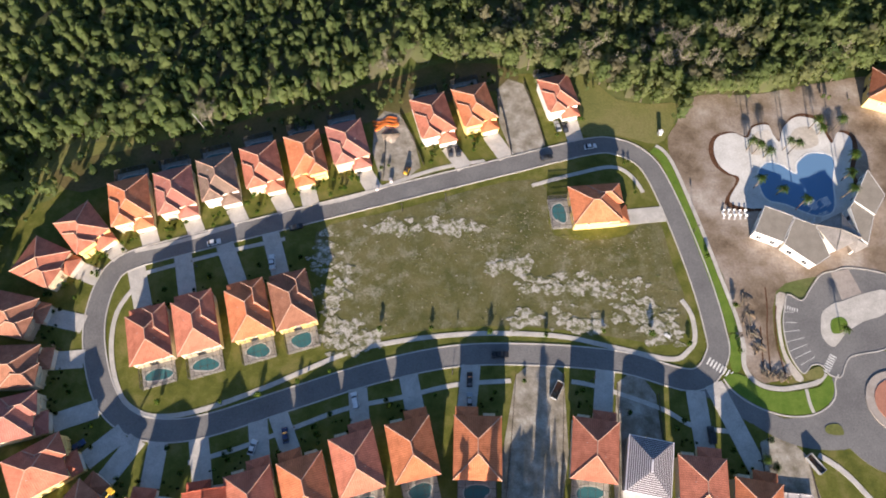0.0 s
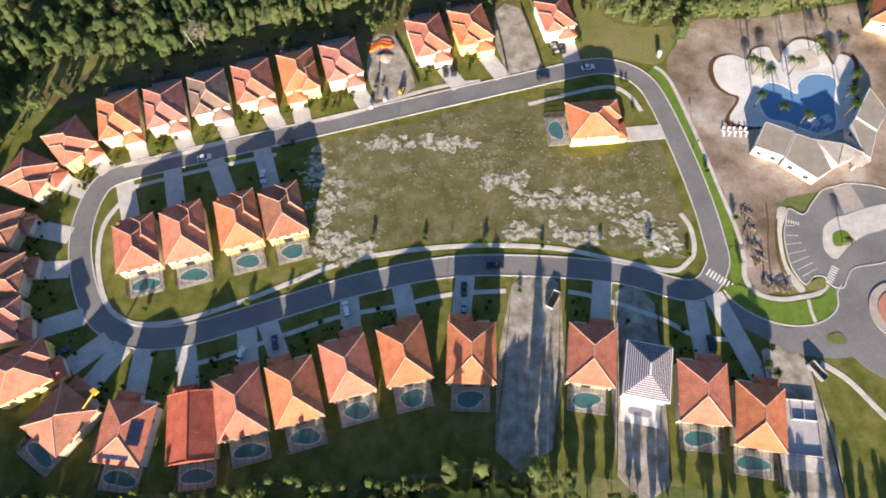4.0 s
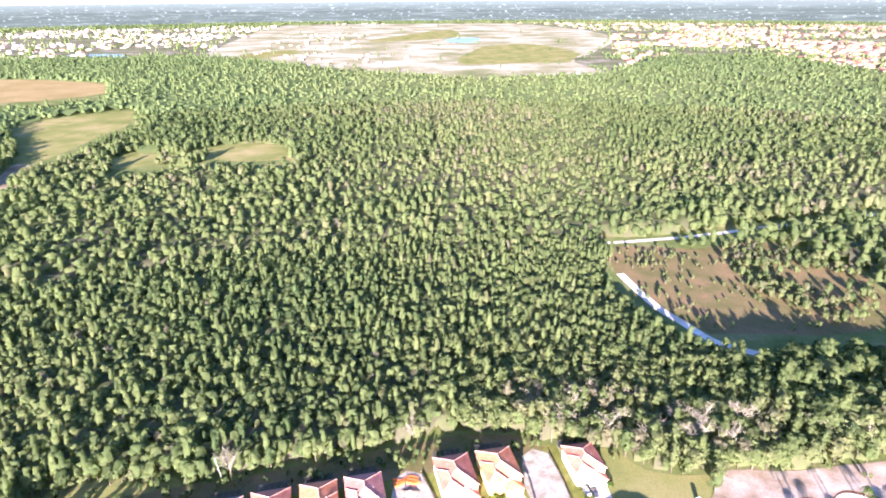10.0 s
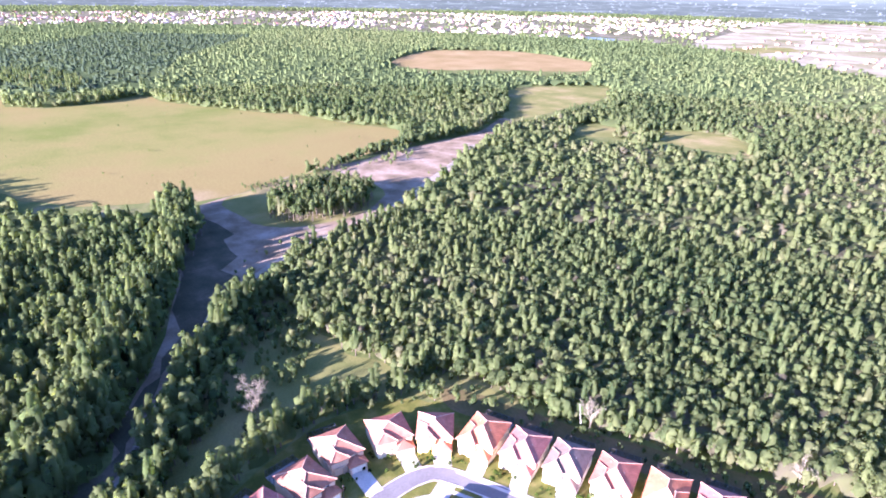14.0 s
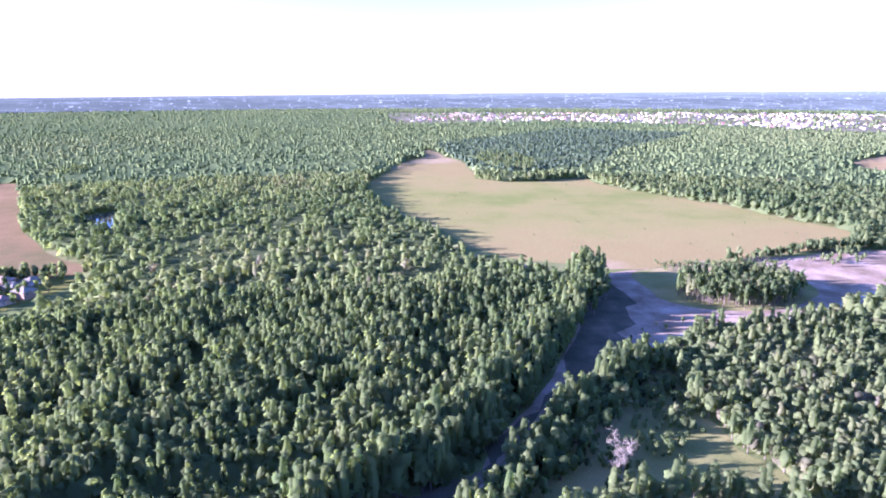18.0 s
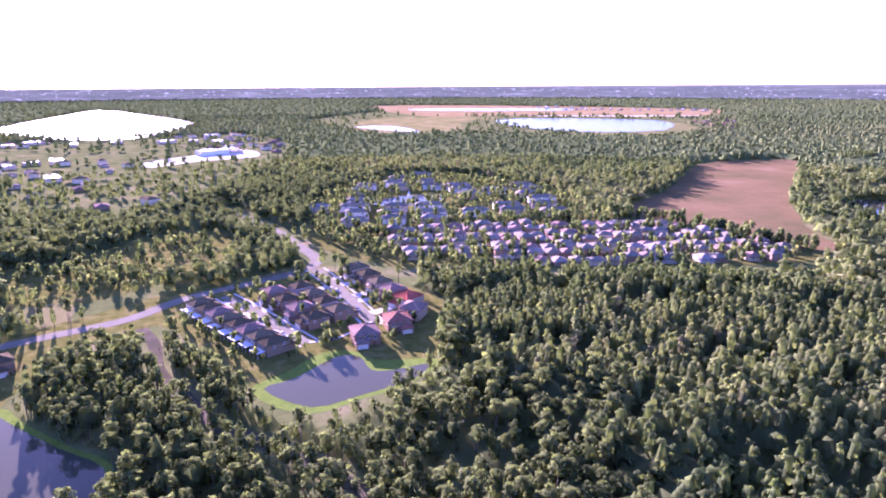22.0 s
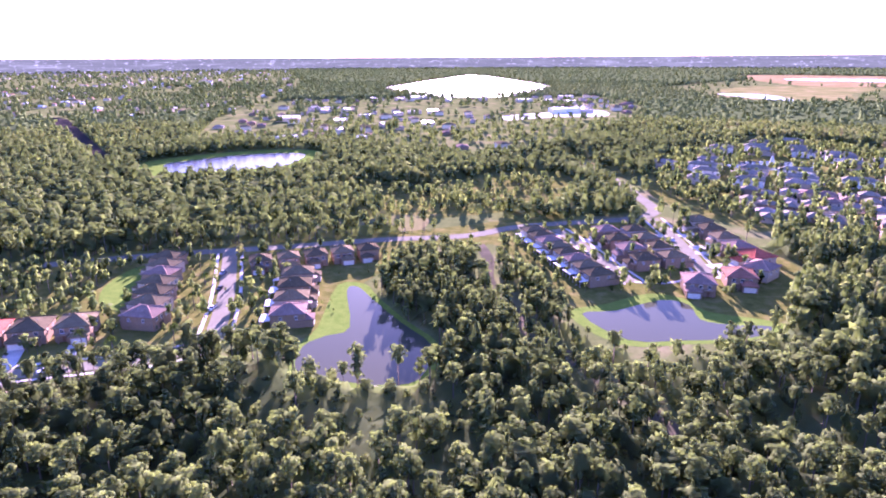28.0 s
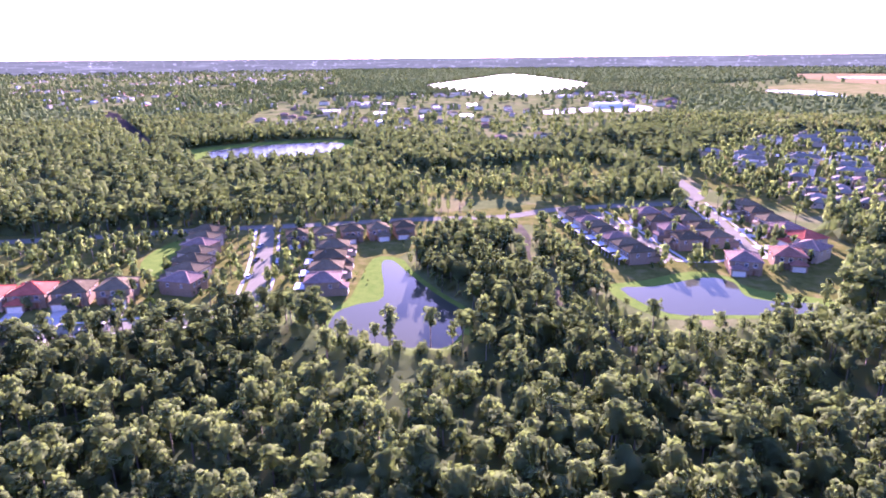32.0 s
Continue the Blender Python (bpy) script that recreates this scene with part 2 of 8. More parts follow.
def leaf(name, stops, glow=0.5, rough=0.75, gaps=0.45, through_tint=(1.12, 1.15, 0.55)):
    """Leaves: each stand has its own green by tree (tint) and by leaf clump, lets some light through and has gaps."""
    m, nt, nd, lk, b = nodes_of(name, rough)
    at = nd.new("ShaderNodeAttribute")
    at.attribute_name = "tint"
    geo = nd.new("ShaderNodeNewGeometry")
    col = ramp(nt, at.outputs["Fac"], stops)
    hsv = nd.new("ShaderNodeHueSaturation")
    mr = nd.new("ShaderNodeMapRange")
    mr.inputs["To Min"].default_value, mr.inputs["To Max"].default_value = 0.93, 1.07
    lk.new(geo.outputs["Random Per Island"], mr.inputs["Value"])
    lk.new(mr.outputs[0], hsv.inputs["Value"])
    lk.new(col, hsv.inputs["Color"])
    lk.new(hsv.outputs[0], b.inputs["Base Color"])
    tr = nd.new("ShaderNodeBsdfTranslucent")
    lk.new(mix(nt, 1.0, hsv.outputs[0], through_tint, "MULTIPLY"), tr.inputs["Color"])
    mx = nd.new("ShaderNodeMixShader")
    mx.inputs[0].default_value = glow
    lk.new(b.outputs[0], mx.inputs[1])
    lk.new(tr.outputs[0], mx.inputs[2])
    hole = nd.new("ShaderNodeMixShader")
    hole.inputs[0].default_value = gaps
    lk.new(mx.outputs[0], hole.inputs[1])
    lk.new(nd.new("ShaderNodeBsdfTransparent").outputs[0], hole.inputs[2])
    lk.new(hole.outputs[0], nd["Material Output"].inputs["Surface"])


leaf("leaf_forest", [(0.0, (0.07, 0.105, 0.05)), (0.2, (0.11, 0.16, 0.066)), (0.4, (0.145, 0.192, 0.078)), (0.7, (0.19, 0.235, 0.096)), (0.9, (0.225, 0.245, 0.12)), (1.0, (0.22, 0.21, 0.14))], 0.6, gaps=0.26)
leaf("leaf_distant", [(0.0, (0.06, 0.09, 0.055)), (0.2, (0.095, 0.138, 0.055)), (0.6, (0.128, 0.172, 0.064)), (1.0, (0.165, 0.195, 0.08))], 0.3, gaps=0.12)
leaf("leaf_pine", [(0.0, (0.1, 0.132, 0.056)), (0.4, (0.13, 0.168, 0.066)), (0.75, (0.158, 0.2, 0.075)), (1.0, (0.2, 0.225, 0.08))], 0.55, gaps=0.3, through_tint=(1.06, 1.12, 0.62))
leaf("leaf_bright", [(0.0, (0.06, 0.11, 0.02)), (0.5, (0.1, 0.16, 0.03)), (1.0, (0.15, 0.2, 0.045))])
leaf("leaf_palm", [(0.0, (0.06, 0.1, 0.02)), (1.0, (0.13, 0.17, 0.04))])
surf("bark", [(0.3, (0.1, 0.08, 0.06)), (0.7, (0.2, 0.17, 0.14))], 2.0, 8.0)
surf("bark_grey", [(0.3, (0.15, 0.135, 0.1)), (0.7, (0.24, 0.22, 0.165))], 2.0, 8.0)


def roof_tiles(name, c, weather=0.7):
    """Clay roof tiles: courses along the slope, barrels across it, tile-to-tile and weather changes."""
    m, nt, nd, lk, b = nodes_of(name, 0.75)
    co = nd.new("ShaderNodeTexCoord").outputs["Object"]
    sep = nd.new("ShaderNodeSeparateXYZ")
    lk.new(co, sep.inputs[0])

    def saw(sock, step):
        k = nd.new("ShaderNodeMath")
        k.operation, k.inputs[1].default_value = "MULTIPLY", 1 / step
        lk.new(sock, k.inputs[0])
        f = nd.new("ShaderNodeMath")
        f.operation = "FRACT"
        lk.new(k.outputs[0], f.inputs[0])
        return f.outputs[0]

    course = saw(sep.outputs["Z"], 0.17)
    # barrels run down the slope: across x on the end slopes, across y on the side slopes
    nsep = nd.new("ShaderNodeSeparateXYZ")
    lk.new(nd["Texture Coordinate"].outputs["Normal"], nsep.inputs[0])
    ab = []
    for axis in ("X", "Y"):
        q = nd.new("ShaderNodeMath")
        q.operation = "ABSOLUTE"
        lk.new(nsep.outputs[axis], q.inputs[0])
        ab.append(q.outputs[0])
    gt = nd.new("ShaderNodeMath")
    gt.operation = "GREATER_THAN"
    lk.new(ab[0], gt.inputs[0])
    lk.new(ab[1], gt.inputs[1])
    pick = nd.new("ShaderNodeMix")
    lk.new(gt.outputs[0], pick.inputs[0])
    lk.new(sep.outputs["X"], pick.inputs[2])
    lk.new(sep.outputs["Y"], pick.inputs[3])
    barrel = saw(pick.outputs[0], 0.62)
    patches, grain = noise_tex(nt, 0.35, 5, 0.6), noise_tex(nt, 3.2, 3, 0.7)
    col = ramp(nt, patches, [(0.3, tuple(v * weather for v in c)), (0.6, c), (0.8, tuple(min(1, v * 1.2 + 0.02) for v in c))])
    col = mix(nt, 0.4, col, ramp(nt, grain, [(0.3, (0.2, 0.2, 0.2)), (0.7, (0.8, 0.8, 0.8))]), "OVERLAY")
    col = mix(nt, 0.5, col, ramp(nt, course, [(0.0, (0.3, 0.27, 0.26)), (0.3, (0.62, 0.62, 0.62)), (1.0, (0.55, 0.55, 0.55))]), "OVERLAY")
    # barrel rounding is shaded into the colour; only the courses get relief
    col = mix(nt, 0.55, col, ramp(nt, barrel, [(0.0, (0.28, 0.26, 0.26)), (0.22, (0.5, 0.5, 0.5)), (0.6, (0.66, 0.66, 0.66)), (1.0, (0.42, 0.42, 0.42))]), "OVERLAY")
    info = nd.new("ShaderNodeObjectInfo")
    hsv = nd.new("ShaderNodeHueSaturation")
    mr = nd.new("ShaderNodeMapRange")
    mr.inputs["To Min"].default_value, mr.inputs["To Max"].default_value = 0.88, 1.1
    lk.new(info.outputs["Random"], mr.inputs["Value"])
    lk.new(mr.outputs[0], hsv.inputs["Value"])
    lk.new(col, hsv.inputs["Color"])
    lk.new(hsv.outputs[0], b.inputs["Base Color"])
    bump(nt, b, course, 0.6, 0.05)


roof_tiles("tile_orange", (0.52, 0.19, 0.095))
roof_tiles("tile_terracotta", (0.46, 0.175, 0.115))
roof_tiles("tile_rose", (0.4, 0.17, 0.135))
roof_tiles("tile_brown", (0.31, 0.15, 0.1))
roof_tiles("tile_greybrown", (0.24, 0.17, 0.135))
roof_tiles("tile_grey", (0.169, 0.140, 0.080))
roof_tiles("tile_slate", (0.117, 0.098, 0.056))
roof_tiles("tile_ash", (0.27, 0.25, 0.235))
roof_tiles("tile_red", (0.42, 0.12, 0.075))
roof_tiles("shingle_tan", (0.27, 0.235, 0.2))
roof_tiles("shingle_pale", (0.21, 0.195, 0.15))
plain("stucco_cream", (0.7, 0.6, 0.43), 0.9)
plain("stucco_yellow", (0.78, 0.6, 0.25), 0.9)
plain("stucco_white", (0.78, 0.75, 0.7), 0.9)
plain("stucco_tan", (0.55, 0.45, 0.34), 0.9)
plain("stucco_brown", (0.3, 0.215, 0.14), 0.9)
plain("stucco_grey", (0.42, 0.4, 0.4), 0.9)
surf("ridge_clay", [(0.3, (0.4, 0.24, 0.17)), (0.7, (0.55, 0.36, 0.28))], 0.8, 4.0)
plain("trim_white", (0.8, 0.79, 0.76), 0.6)
plain("garage_white", (0.7, 0.67, 0.6), 0.6)
plain("door_wood", (0.2, 0.1, 0.05), 0.6)
plain("frame_bronze", (0.06, 0.05, 0.045), 0.5)
plain("frame_white", (0.75, 0.75, 0.74), 0.5)
plain("membrane", (0.72, 0.69, 0.72), 0.8)
plain("batten", (0.12, 0.1, 0.11), 0.8)
plain("block_wall", (0.42, 0.4, 0.42), 0.95)
plain("pole_grey", (0.35, 0.34, 0.33), 0.6)
plain("orange_mesh", (0.75, 0.2, 0.05), 0.8)
plain("yellow_paint", (0.75, 0.45, 0.04), 0.5)
plain("rusty_steel", (0.25, 0.13, 0.08), 0.8)
plain("bin_grey", (0.25, 0.26, 0.28), 0.7)
plain("tyre", (0.03, 0.03, 0.03), 0.9)
plain("solar_cell", (0.02, 0.03, 0.07), 0.2)
plain("cut_timber", (0.35, 0.26, 0.17), 0.9)
plain("canvas_white", (0.8, 0.8, 0.8), 0.8)
plain("stone_red", (0.42, 0.2, 0.14), 0.8)
for cname, c in (("car_white", (0.75, 0.75, 0.76)), ("car_silver", (0.4, 0.41, 0.43)), ("car_black", (0.025, 0.026, 0.03)), ("car_blue", (0.04, 0.06, 0.14)), ("car_red", (0.3, 0.03, 0.03))):
    plain(cname, c, 0.3)
m, nt, nd, lk, b = nodes_of("glass_dark", 0.08)
b.inputs["Base Color"].default_value, b.inputs["Specular IOR Level"].default_value = (0.03, 0.035, 0.045, 1), 0.6
# insect screen: half open weave
m, nt, nd, lk, b = nodes_of("screen_mesh", 0.9)
b.inputs["Base Color"].default_value = (0.06, 0.06, 0.06, 1)
tp = nd.new("ShaderNodeBsdfTransparent")
mx = nd.new("ShaderNodeMixShader")
mx.inputs[0].default_value = 0.28
lk.new(tp.outputs[0], mx.inputs[1])
lk.new(b.outputs[0], mx.inputs[2])
lk.new(mx.outputs[0], nd["Material Output"].inputs["Surface"])
# far distance: glowing backdrop, haze painted in and paler towards the sky
m, nt, nd, lk, b = nodes_of("far_land_haze", 1.0)
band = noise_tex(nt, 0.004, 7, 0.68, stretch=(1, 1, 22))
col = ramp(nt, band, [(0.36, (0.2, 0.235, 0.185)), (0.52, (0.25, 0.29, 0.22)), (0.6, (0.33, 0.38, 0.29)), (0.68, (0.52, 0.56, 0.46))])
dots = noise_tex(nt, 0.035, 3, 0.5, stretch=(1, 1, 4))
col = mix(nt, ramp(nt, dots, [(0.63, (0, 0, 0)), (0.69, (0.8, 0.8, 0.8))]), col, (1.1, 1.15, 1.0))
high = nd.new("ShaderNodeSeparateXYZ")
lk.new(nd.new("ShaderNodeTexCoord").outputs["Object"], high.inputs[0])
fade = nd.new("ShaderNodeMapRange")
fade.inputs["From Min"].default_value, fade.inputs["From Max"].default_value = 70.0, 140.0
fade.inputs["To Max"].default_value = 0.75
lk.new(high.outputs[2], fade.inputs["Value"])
# the ring gives off its own light as haze, more towards the north
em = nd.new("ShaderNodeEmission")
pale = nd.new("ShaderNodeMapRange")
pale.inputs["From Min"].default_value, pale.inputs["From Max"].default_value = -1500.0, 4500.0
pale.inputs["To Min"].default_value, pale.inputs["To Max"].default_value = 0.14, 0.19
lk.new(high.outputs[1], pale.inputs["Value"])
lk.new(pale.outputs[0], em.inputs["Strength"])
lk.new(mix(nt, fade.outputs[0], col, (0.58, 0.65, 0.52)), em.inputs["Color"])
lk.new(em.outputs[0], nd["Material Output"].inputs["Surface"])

# pale sand broken by grass, for worn patches
m, nt, nd, lk, b = nodes_of("worn_sand", 0.95)
cover = ramp(nt, noise_tex(nt, 0.45, 7, 0.75), [(0.44, (0, 0, 0)), (0.56, (1, 1, 1))])
sand = ramp(nt, noise_tex(nt, 2.2, 5, 0.7), [(0.3, (0.3, 0.27, 0.22)), (0.55, (0.5, 0.47, 0.42)), (0.75, (0.68, 0.66, 0.62))])
turf = ramp(nt, noise_tex(nt, 1.1, 5, 0.7), [(0.3, (0.09, 0.1, 0.04)), (0.7, (0.19, 0.18, 0.09))])
lk.new(mix(nt, cover, turf, sand), b.inputs["Base Color"])
bump(nt, b, noise_tex(nt, 3.0, 4, 0.7), 0.5, 0.1)
# rubble: stones and tufts by piece
m, nt, nd, lk, b = nodes_of("rubble_mix", 0.95)
geo = nd.new("ShaderNodeNewGeometry")
lk.new(ramp(nt, geo.outputs["Random Per Island"], [(0.0, (0.07, 0.09, 0.03)), (0.45, (0.16, 0.16, 0.07)), (0.7, (0.2, 0.18, 0.12)), (0.9, (0.28, 0.25, 0.2)), (1.0, (0.36, 0.34, 0.3))]), b.inputs["Base Color"])

# ---- mesh helpers ----
U = 1.2  # metres to one step of the plan


class Geo:
    """Collects corners and faces of one mesh."""

    def __init__(self):
        self.v, self.f = [], []

    def add(self, verts, faces):
        n = len(self.v)
        self.v += [tuple(p) for p in verts]
        self.f += [tuple(n + i for i in f) for f in faces]
        return self

    def box(self, x0, x1, y0, y1, z0, z1):
        return self.add([(x, y, z) for z in (z0, z1) for y in (y0, y1) for x in (x0, x1)], [(0, 2, 3, 1), (4, 5, 7, 6), (0, 1, 5, 4), (2, 6, 7, 3), (0, 4, 6, 2), (1, 3, 7, 5)])

    def prism(self, poly, z0, z1):
        n = len(poly)
        self.add([(x, y, z0) for x, y in poly] + [(x, y, z1) for x, y in poly], [tuple(range(n, 2 * n)), tuple(reversed(range(n)))] + [(i, (i + 1) % n, n + (i + 1) % n, n + i) for i in range(n)])
        return self

    def tube(self, pts, r0, r1=None, sides=6):
        r1 = r0 if r1 is None else r1
        pts = [Vector(p) for p in pts]
        rings = []
        for i, p in enumerate(pts):
            way = (pts[min(i + 1, len(pts) - 1)] - pts[max(i - 1, 0)]).normalized()
            a = way.orthogonal().normalized()
            c = way.cross(a)
            r = r0 + (r1 - r0) * i / max(1, len(pts) - 1)
            rings.append([p + r * (math.cos(2 * math.pi * k / sides) * a + math.sin(2 * math.pi * k / sides) * c) for k in range(sides)])
        faces = [(i * sides + k, i * sides + (k + 1) % sides, (i + 1) * sides + (k + 1) % sides, (i + 1) * sides + k) for i in range(len(pts) - 1) for k in range(sides)]
        faces += [tuple(reversed(range(sides))), tuple((len(pts) - 1) * sides + k for k in range(sides))]
        return self.add([v for ring in rings for v in ring], faces)

    def mesh(self, name, mat):
        me = bpy.data.meshes.new(name)
        me.from_pydata(self.v, [], self.f)
        me.materials.append(MATS[mat])
        me.update()
        return me


def thing(name, m, label, category, group="", kind=""):
    ob = new(name)
    ob.empty_display_size = 0.5
    ob.matrix_world = m
    return tagged(ob, label, category, group, kind)


def part(name, geo, mat, parent, label="", m=None):
    me = geo.mesh(name, mat) if isinstance(geo, Geo) else geo
    ob = new(name, me)
    ob.parent = parent
    if m is not None:
        ob.matrix_basis = m
    return tagged(ob, label)


def solid(name, geo, mat, label, category, kind="structure", m=None, group=""):
    ob = new(name, geo.mesh(name, mat))
    if m is not None:
        ob.matrix_world = m
    return tagged(ob, label, category, group, kind)


def curve_through(pts, closed=False, step=6):
    """A smooth line through plan points."""
    p = [np.array(q, float) for q in pts]
    n, out = len(p), []
    for i in range(n if closed else n - 1):
        a, b, c, d = (p[(i + k) % n] if closed else p[min(max(i + k, 0), n - 1)] for k in (-1, 0, 1, 2))
        for s in range(step):
            t = s / step
            out.append(0.5 * (2 * b + (c - a) * t + (2 * a - 5 * b + 4 * c - d) * t * t + (3 * b - a - 3 * c + d) * t**3))
    if not closed:
        out.append(p[-1])
    return np.array(out)


def shifted(line, off, closed=False):
    """The line moved to its left by off."""
    if closed:
        way = np.roll(line, -1, 0) - np.roll(line, 1, 0)
    else:
        way = np.gradient(line, axis=0)
    way /= np.linalg.norm(way, axis=1)[:, None] + 1e-9
    return line + off * np.stack([-way[:, 1], way[:, 0]], 1)


def strip(line, a, b, z0, z1, closed=False):
    """A band from a to b beside a line, from z0 up to z1."""
    l, r = shifted(line, b, closed), shifted(line, a, closed)
    n, g = len(line), Geo()
    last = n if closed else n - 1
    if z0 is None:
        g.add([(*p, z1) for p in l] + [(*p, z1) for p in r], [(i, n + i, n + (i + 1) % n, (i + 1) % n) for i in range(last)])
        return g
    v = [(*p, z1) for p in l] + [(*p, z1) for p in r] + [(*p, z0) for p in l] + [(*p, z0) for p in r]
    f = []
    for i in range(last):
        j = (i + 1) % n
        f += [(i, n + i, n + j, j), (i, j, 2 * n + j, 2 * n + i), (n + j, n + i, 3 * n + i, 3 * n + j)]
    return g.add(v, f)


def plan(pts):
    return [(x * U, y * U) for x, y in pts]


CLEAR = []  # outlines that stay free of forest
HOMES, WAYS, WATERS, TOWNS, LAWNS = [], [], [], [], []


def sheet(name, pts, z, mat, label, category="ground", smooth=3, free=True, rag=0.0, lean=0.0):
    """A patch of ground cover with a soft outline. lean: the woods also stay back on its near side."""
    line = curve_through(plan(pts), True, smooth) if smooth else np.array(plan(pts))
    if rag:
        line = line + np.array([noise.noise_vector((x * 0.05, y * 0.05, 7.0))[:2] for x, y in line]) * rag
    if free:
        CLEAR.append(line)
        if lean:
            CLEAR.append(line + (np.array([8.0, -40.0]) - line) * lean)
    if "water" in mat:
        WATERS.append(line)
    if mat == "lush_grass":
        LAWNS.append(line)
    g = Geo().add([(x, y, z) for x, y in line], [tuple(range(len(line)))])
    return solid(name, g, mat, label, category)


# ---- the ground and its covers ----
R = 4700.0
g = Geo()
rings = [0, 200, 500, 1000, 1800, 3000, R]
g.add([(r * math.cos(2 * math.pi * k / 64), r * math.sin(2 * math.pi * k / 64), 0) for r in rings[1:] for k in range(64)] + [(0, 0, 0)],
      [(i * 64 + k, (i + 1) * 64 + k, (i + 1) * 64 + (k + 1) % 64, i * 64 + (k + 1) % 64) for i in range(5) for k in range(64)] + [(384, k, (k + 1) % 64) for k in range(64)])
solid("ground", g, "ground_scrub", "flat scrubby ground of grass and undergrowth", "ground")
g = Geo()


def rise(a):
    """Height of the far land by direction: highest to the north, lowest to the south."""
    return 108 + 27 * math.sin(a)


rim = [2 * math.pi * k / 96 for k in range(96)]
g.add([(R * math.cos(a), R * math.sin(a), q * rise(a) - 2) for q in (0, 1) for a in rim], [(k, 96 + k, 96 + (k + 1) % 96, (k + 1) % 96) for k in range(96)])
solid("backdrop", g, "far_land_haze", "glowing backdrop ring painted as bluish hazy land at the horizon", "distance")

# streets of the near estate
loop = curve_through(plan([(-95, 62.8), (-80.4, 68), (-50.2, 77.1), (-18.6, 86.6), (14.3, 96.4), (38.2, 103.3), (46.9, 103.1), (53.4, 99.4), (57.3, 92.7), (61.7, 77.6), (65.5, 60.3), (67.3, 46.8), (66.9, 38.9),
                           (59.7, 32.2), (41.6, 36.6), (19.9, 38.2), (-2, 37.5), (-23.5, 32.6), (-44.2, 25.6), (-64.1, 18.7), (-76.3, 17), (-85.1, 19.3), (-91.9, 24.8), (-97.3, 35.3), (-100, 46.1), (-99.2, 56.9)]), True, 5)
entry = curve_through(plan([(59.7, 32.2), (68.8, 27.7), (78.9, 20.9), (87, 18.3), (96.2, 18.7), (103.5, 23.7)]), False, 5)
RW = 3.25
sheet("estate_lawn", [(-135.2, 70.5), (-121.2, 83.3), (-105.1, 96.3), (-70.6, 108.6), (-22.5, 123.4), (20.6, 130.2), (36.7, 124.2), (60.9, 114.3), (77, 102.1), (84.1, 61.2), (95.6, 34.8), (111.9, 30.7), (124.6, 10.4), (102.2, -19.4), (58, -15.3), (23.3, -12.4), (-1.2, -11.2), (-20.7, -13.8), (-59.1, -17.2), (-106.3, -16.6), (-123.3, 7.5), (-134.8, 36.5)], 0.02, "lawn", "mown lawn between the houses, worn in places", rag=4)
sheet("vacant_block", [(-42.4, 72.9), (-17.9, 81), (21, 91.4), (25.7, 73.2), (45.8, 73.2), (55.1, 81.4), (58.7, 63.2), (60.6, 54), (59.4, 46), (54.2, 41.5), (39.2, 43.5), (12.4, 46), (-15.3, 43.6), (-32.9, 39.1), (-37.7, 41.1), (-35.7, 58.9)], 0.05, "vacant_lot", "open building lot of thin grass and pale sand", free=False, smooth=4)
WAYS += [loop, entry]
solid("road", strip(loop, -RW, RW, None, 0.09, True), "asphalt", "sun-bleached asphalt street looping round the block", "road")
solid("road_entry", strip(entry, -RW, RW, None, 0.1), "asphalt", "asphalt street towards the roundabout", "road")
for off in (RW, -RW - 0.4):
    solid("kerb", strip(loop, off, off + 0.4, 0.0, 0.2, True), "concrete", "pale concrete kerb along the street", "kerb")
# pavements: inner ring, and pieces in front of the outer lots
walkway = curve_through(plan([(-90.2, 56.9), (-94.4, 48.1), (-93.4, 36.9), (-88.8, 26.3), (-83.6, 21.9), (-77.7, 20.5), (-67.6, 22.1), (-51.6, 28.2), (-31, 37.7), (-16.7, 41.3), (-2, 43.3), (12.8, 43.9), (27.5, 43.1), (41.8, 40.1), (54.7, 37.6), (59.4, 39.9), (61.7, 43.5), (61.6, 50), (59.5, 54.2)]), False, 5)
solid("pavement", strip(walkway, -0.75, 0.75, 0.0, 0.14), "concrete", "pale concrete footpath inside the loop street", "pavement")
for pts in ([(-93.5, 66.2), (-82.1, 69.2), (-73.4, 72.2), (-65.7, 75)], [(-42.7, 82), (-31.6, 85.1), (-8.9, 94.4), (6.1, 97.6)], [(-67.9, 9.5), (-56.4, 13), (-43.3, 18.1), (-29.9, 23.3), (-16, 26.4), (-1.9, 29.9), (12.4, 31.2)], [(28.1, 31.3), (35.2, 29.9), (50.2, 24.9), (58, 20.6), (67.4, 19.4)], [(20, 89.3), (33.1, 93.5), (44.2, 96.1), (49.7, 93.1), (52.7, 87.5)], [(-90.6, 58.9), (-84, 61.3), (-68.6, 66.1), (-51.2, 70.8)]):
    solid("pavement", strip(curve_through(plan(pts), False, 5), -0.7, 0.7, 0.0, 0.13), "concrete", "narrow concrete footpath in front of the lots", "pavement")
hedge = curve_through(plan([(57, 102.4), (60.5, 97.8), (65.5, 78.5), (69.4, 60.3), (71.6, 50), (72.2, 45.2)]), False, 6)
solid("verge", strip(hedge, -1.6, 1.6, None, 0.12), "lush_grass", "strip of lush watered grass beside the street", "grass")
solid("pavement", strip(shifted(hedge, 2.4), -0.6, 0.6, 0.0, 0.14), "concrete", "concrete footpath along the green verge", "pavement")
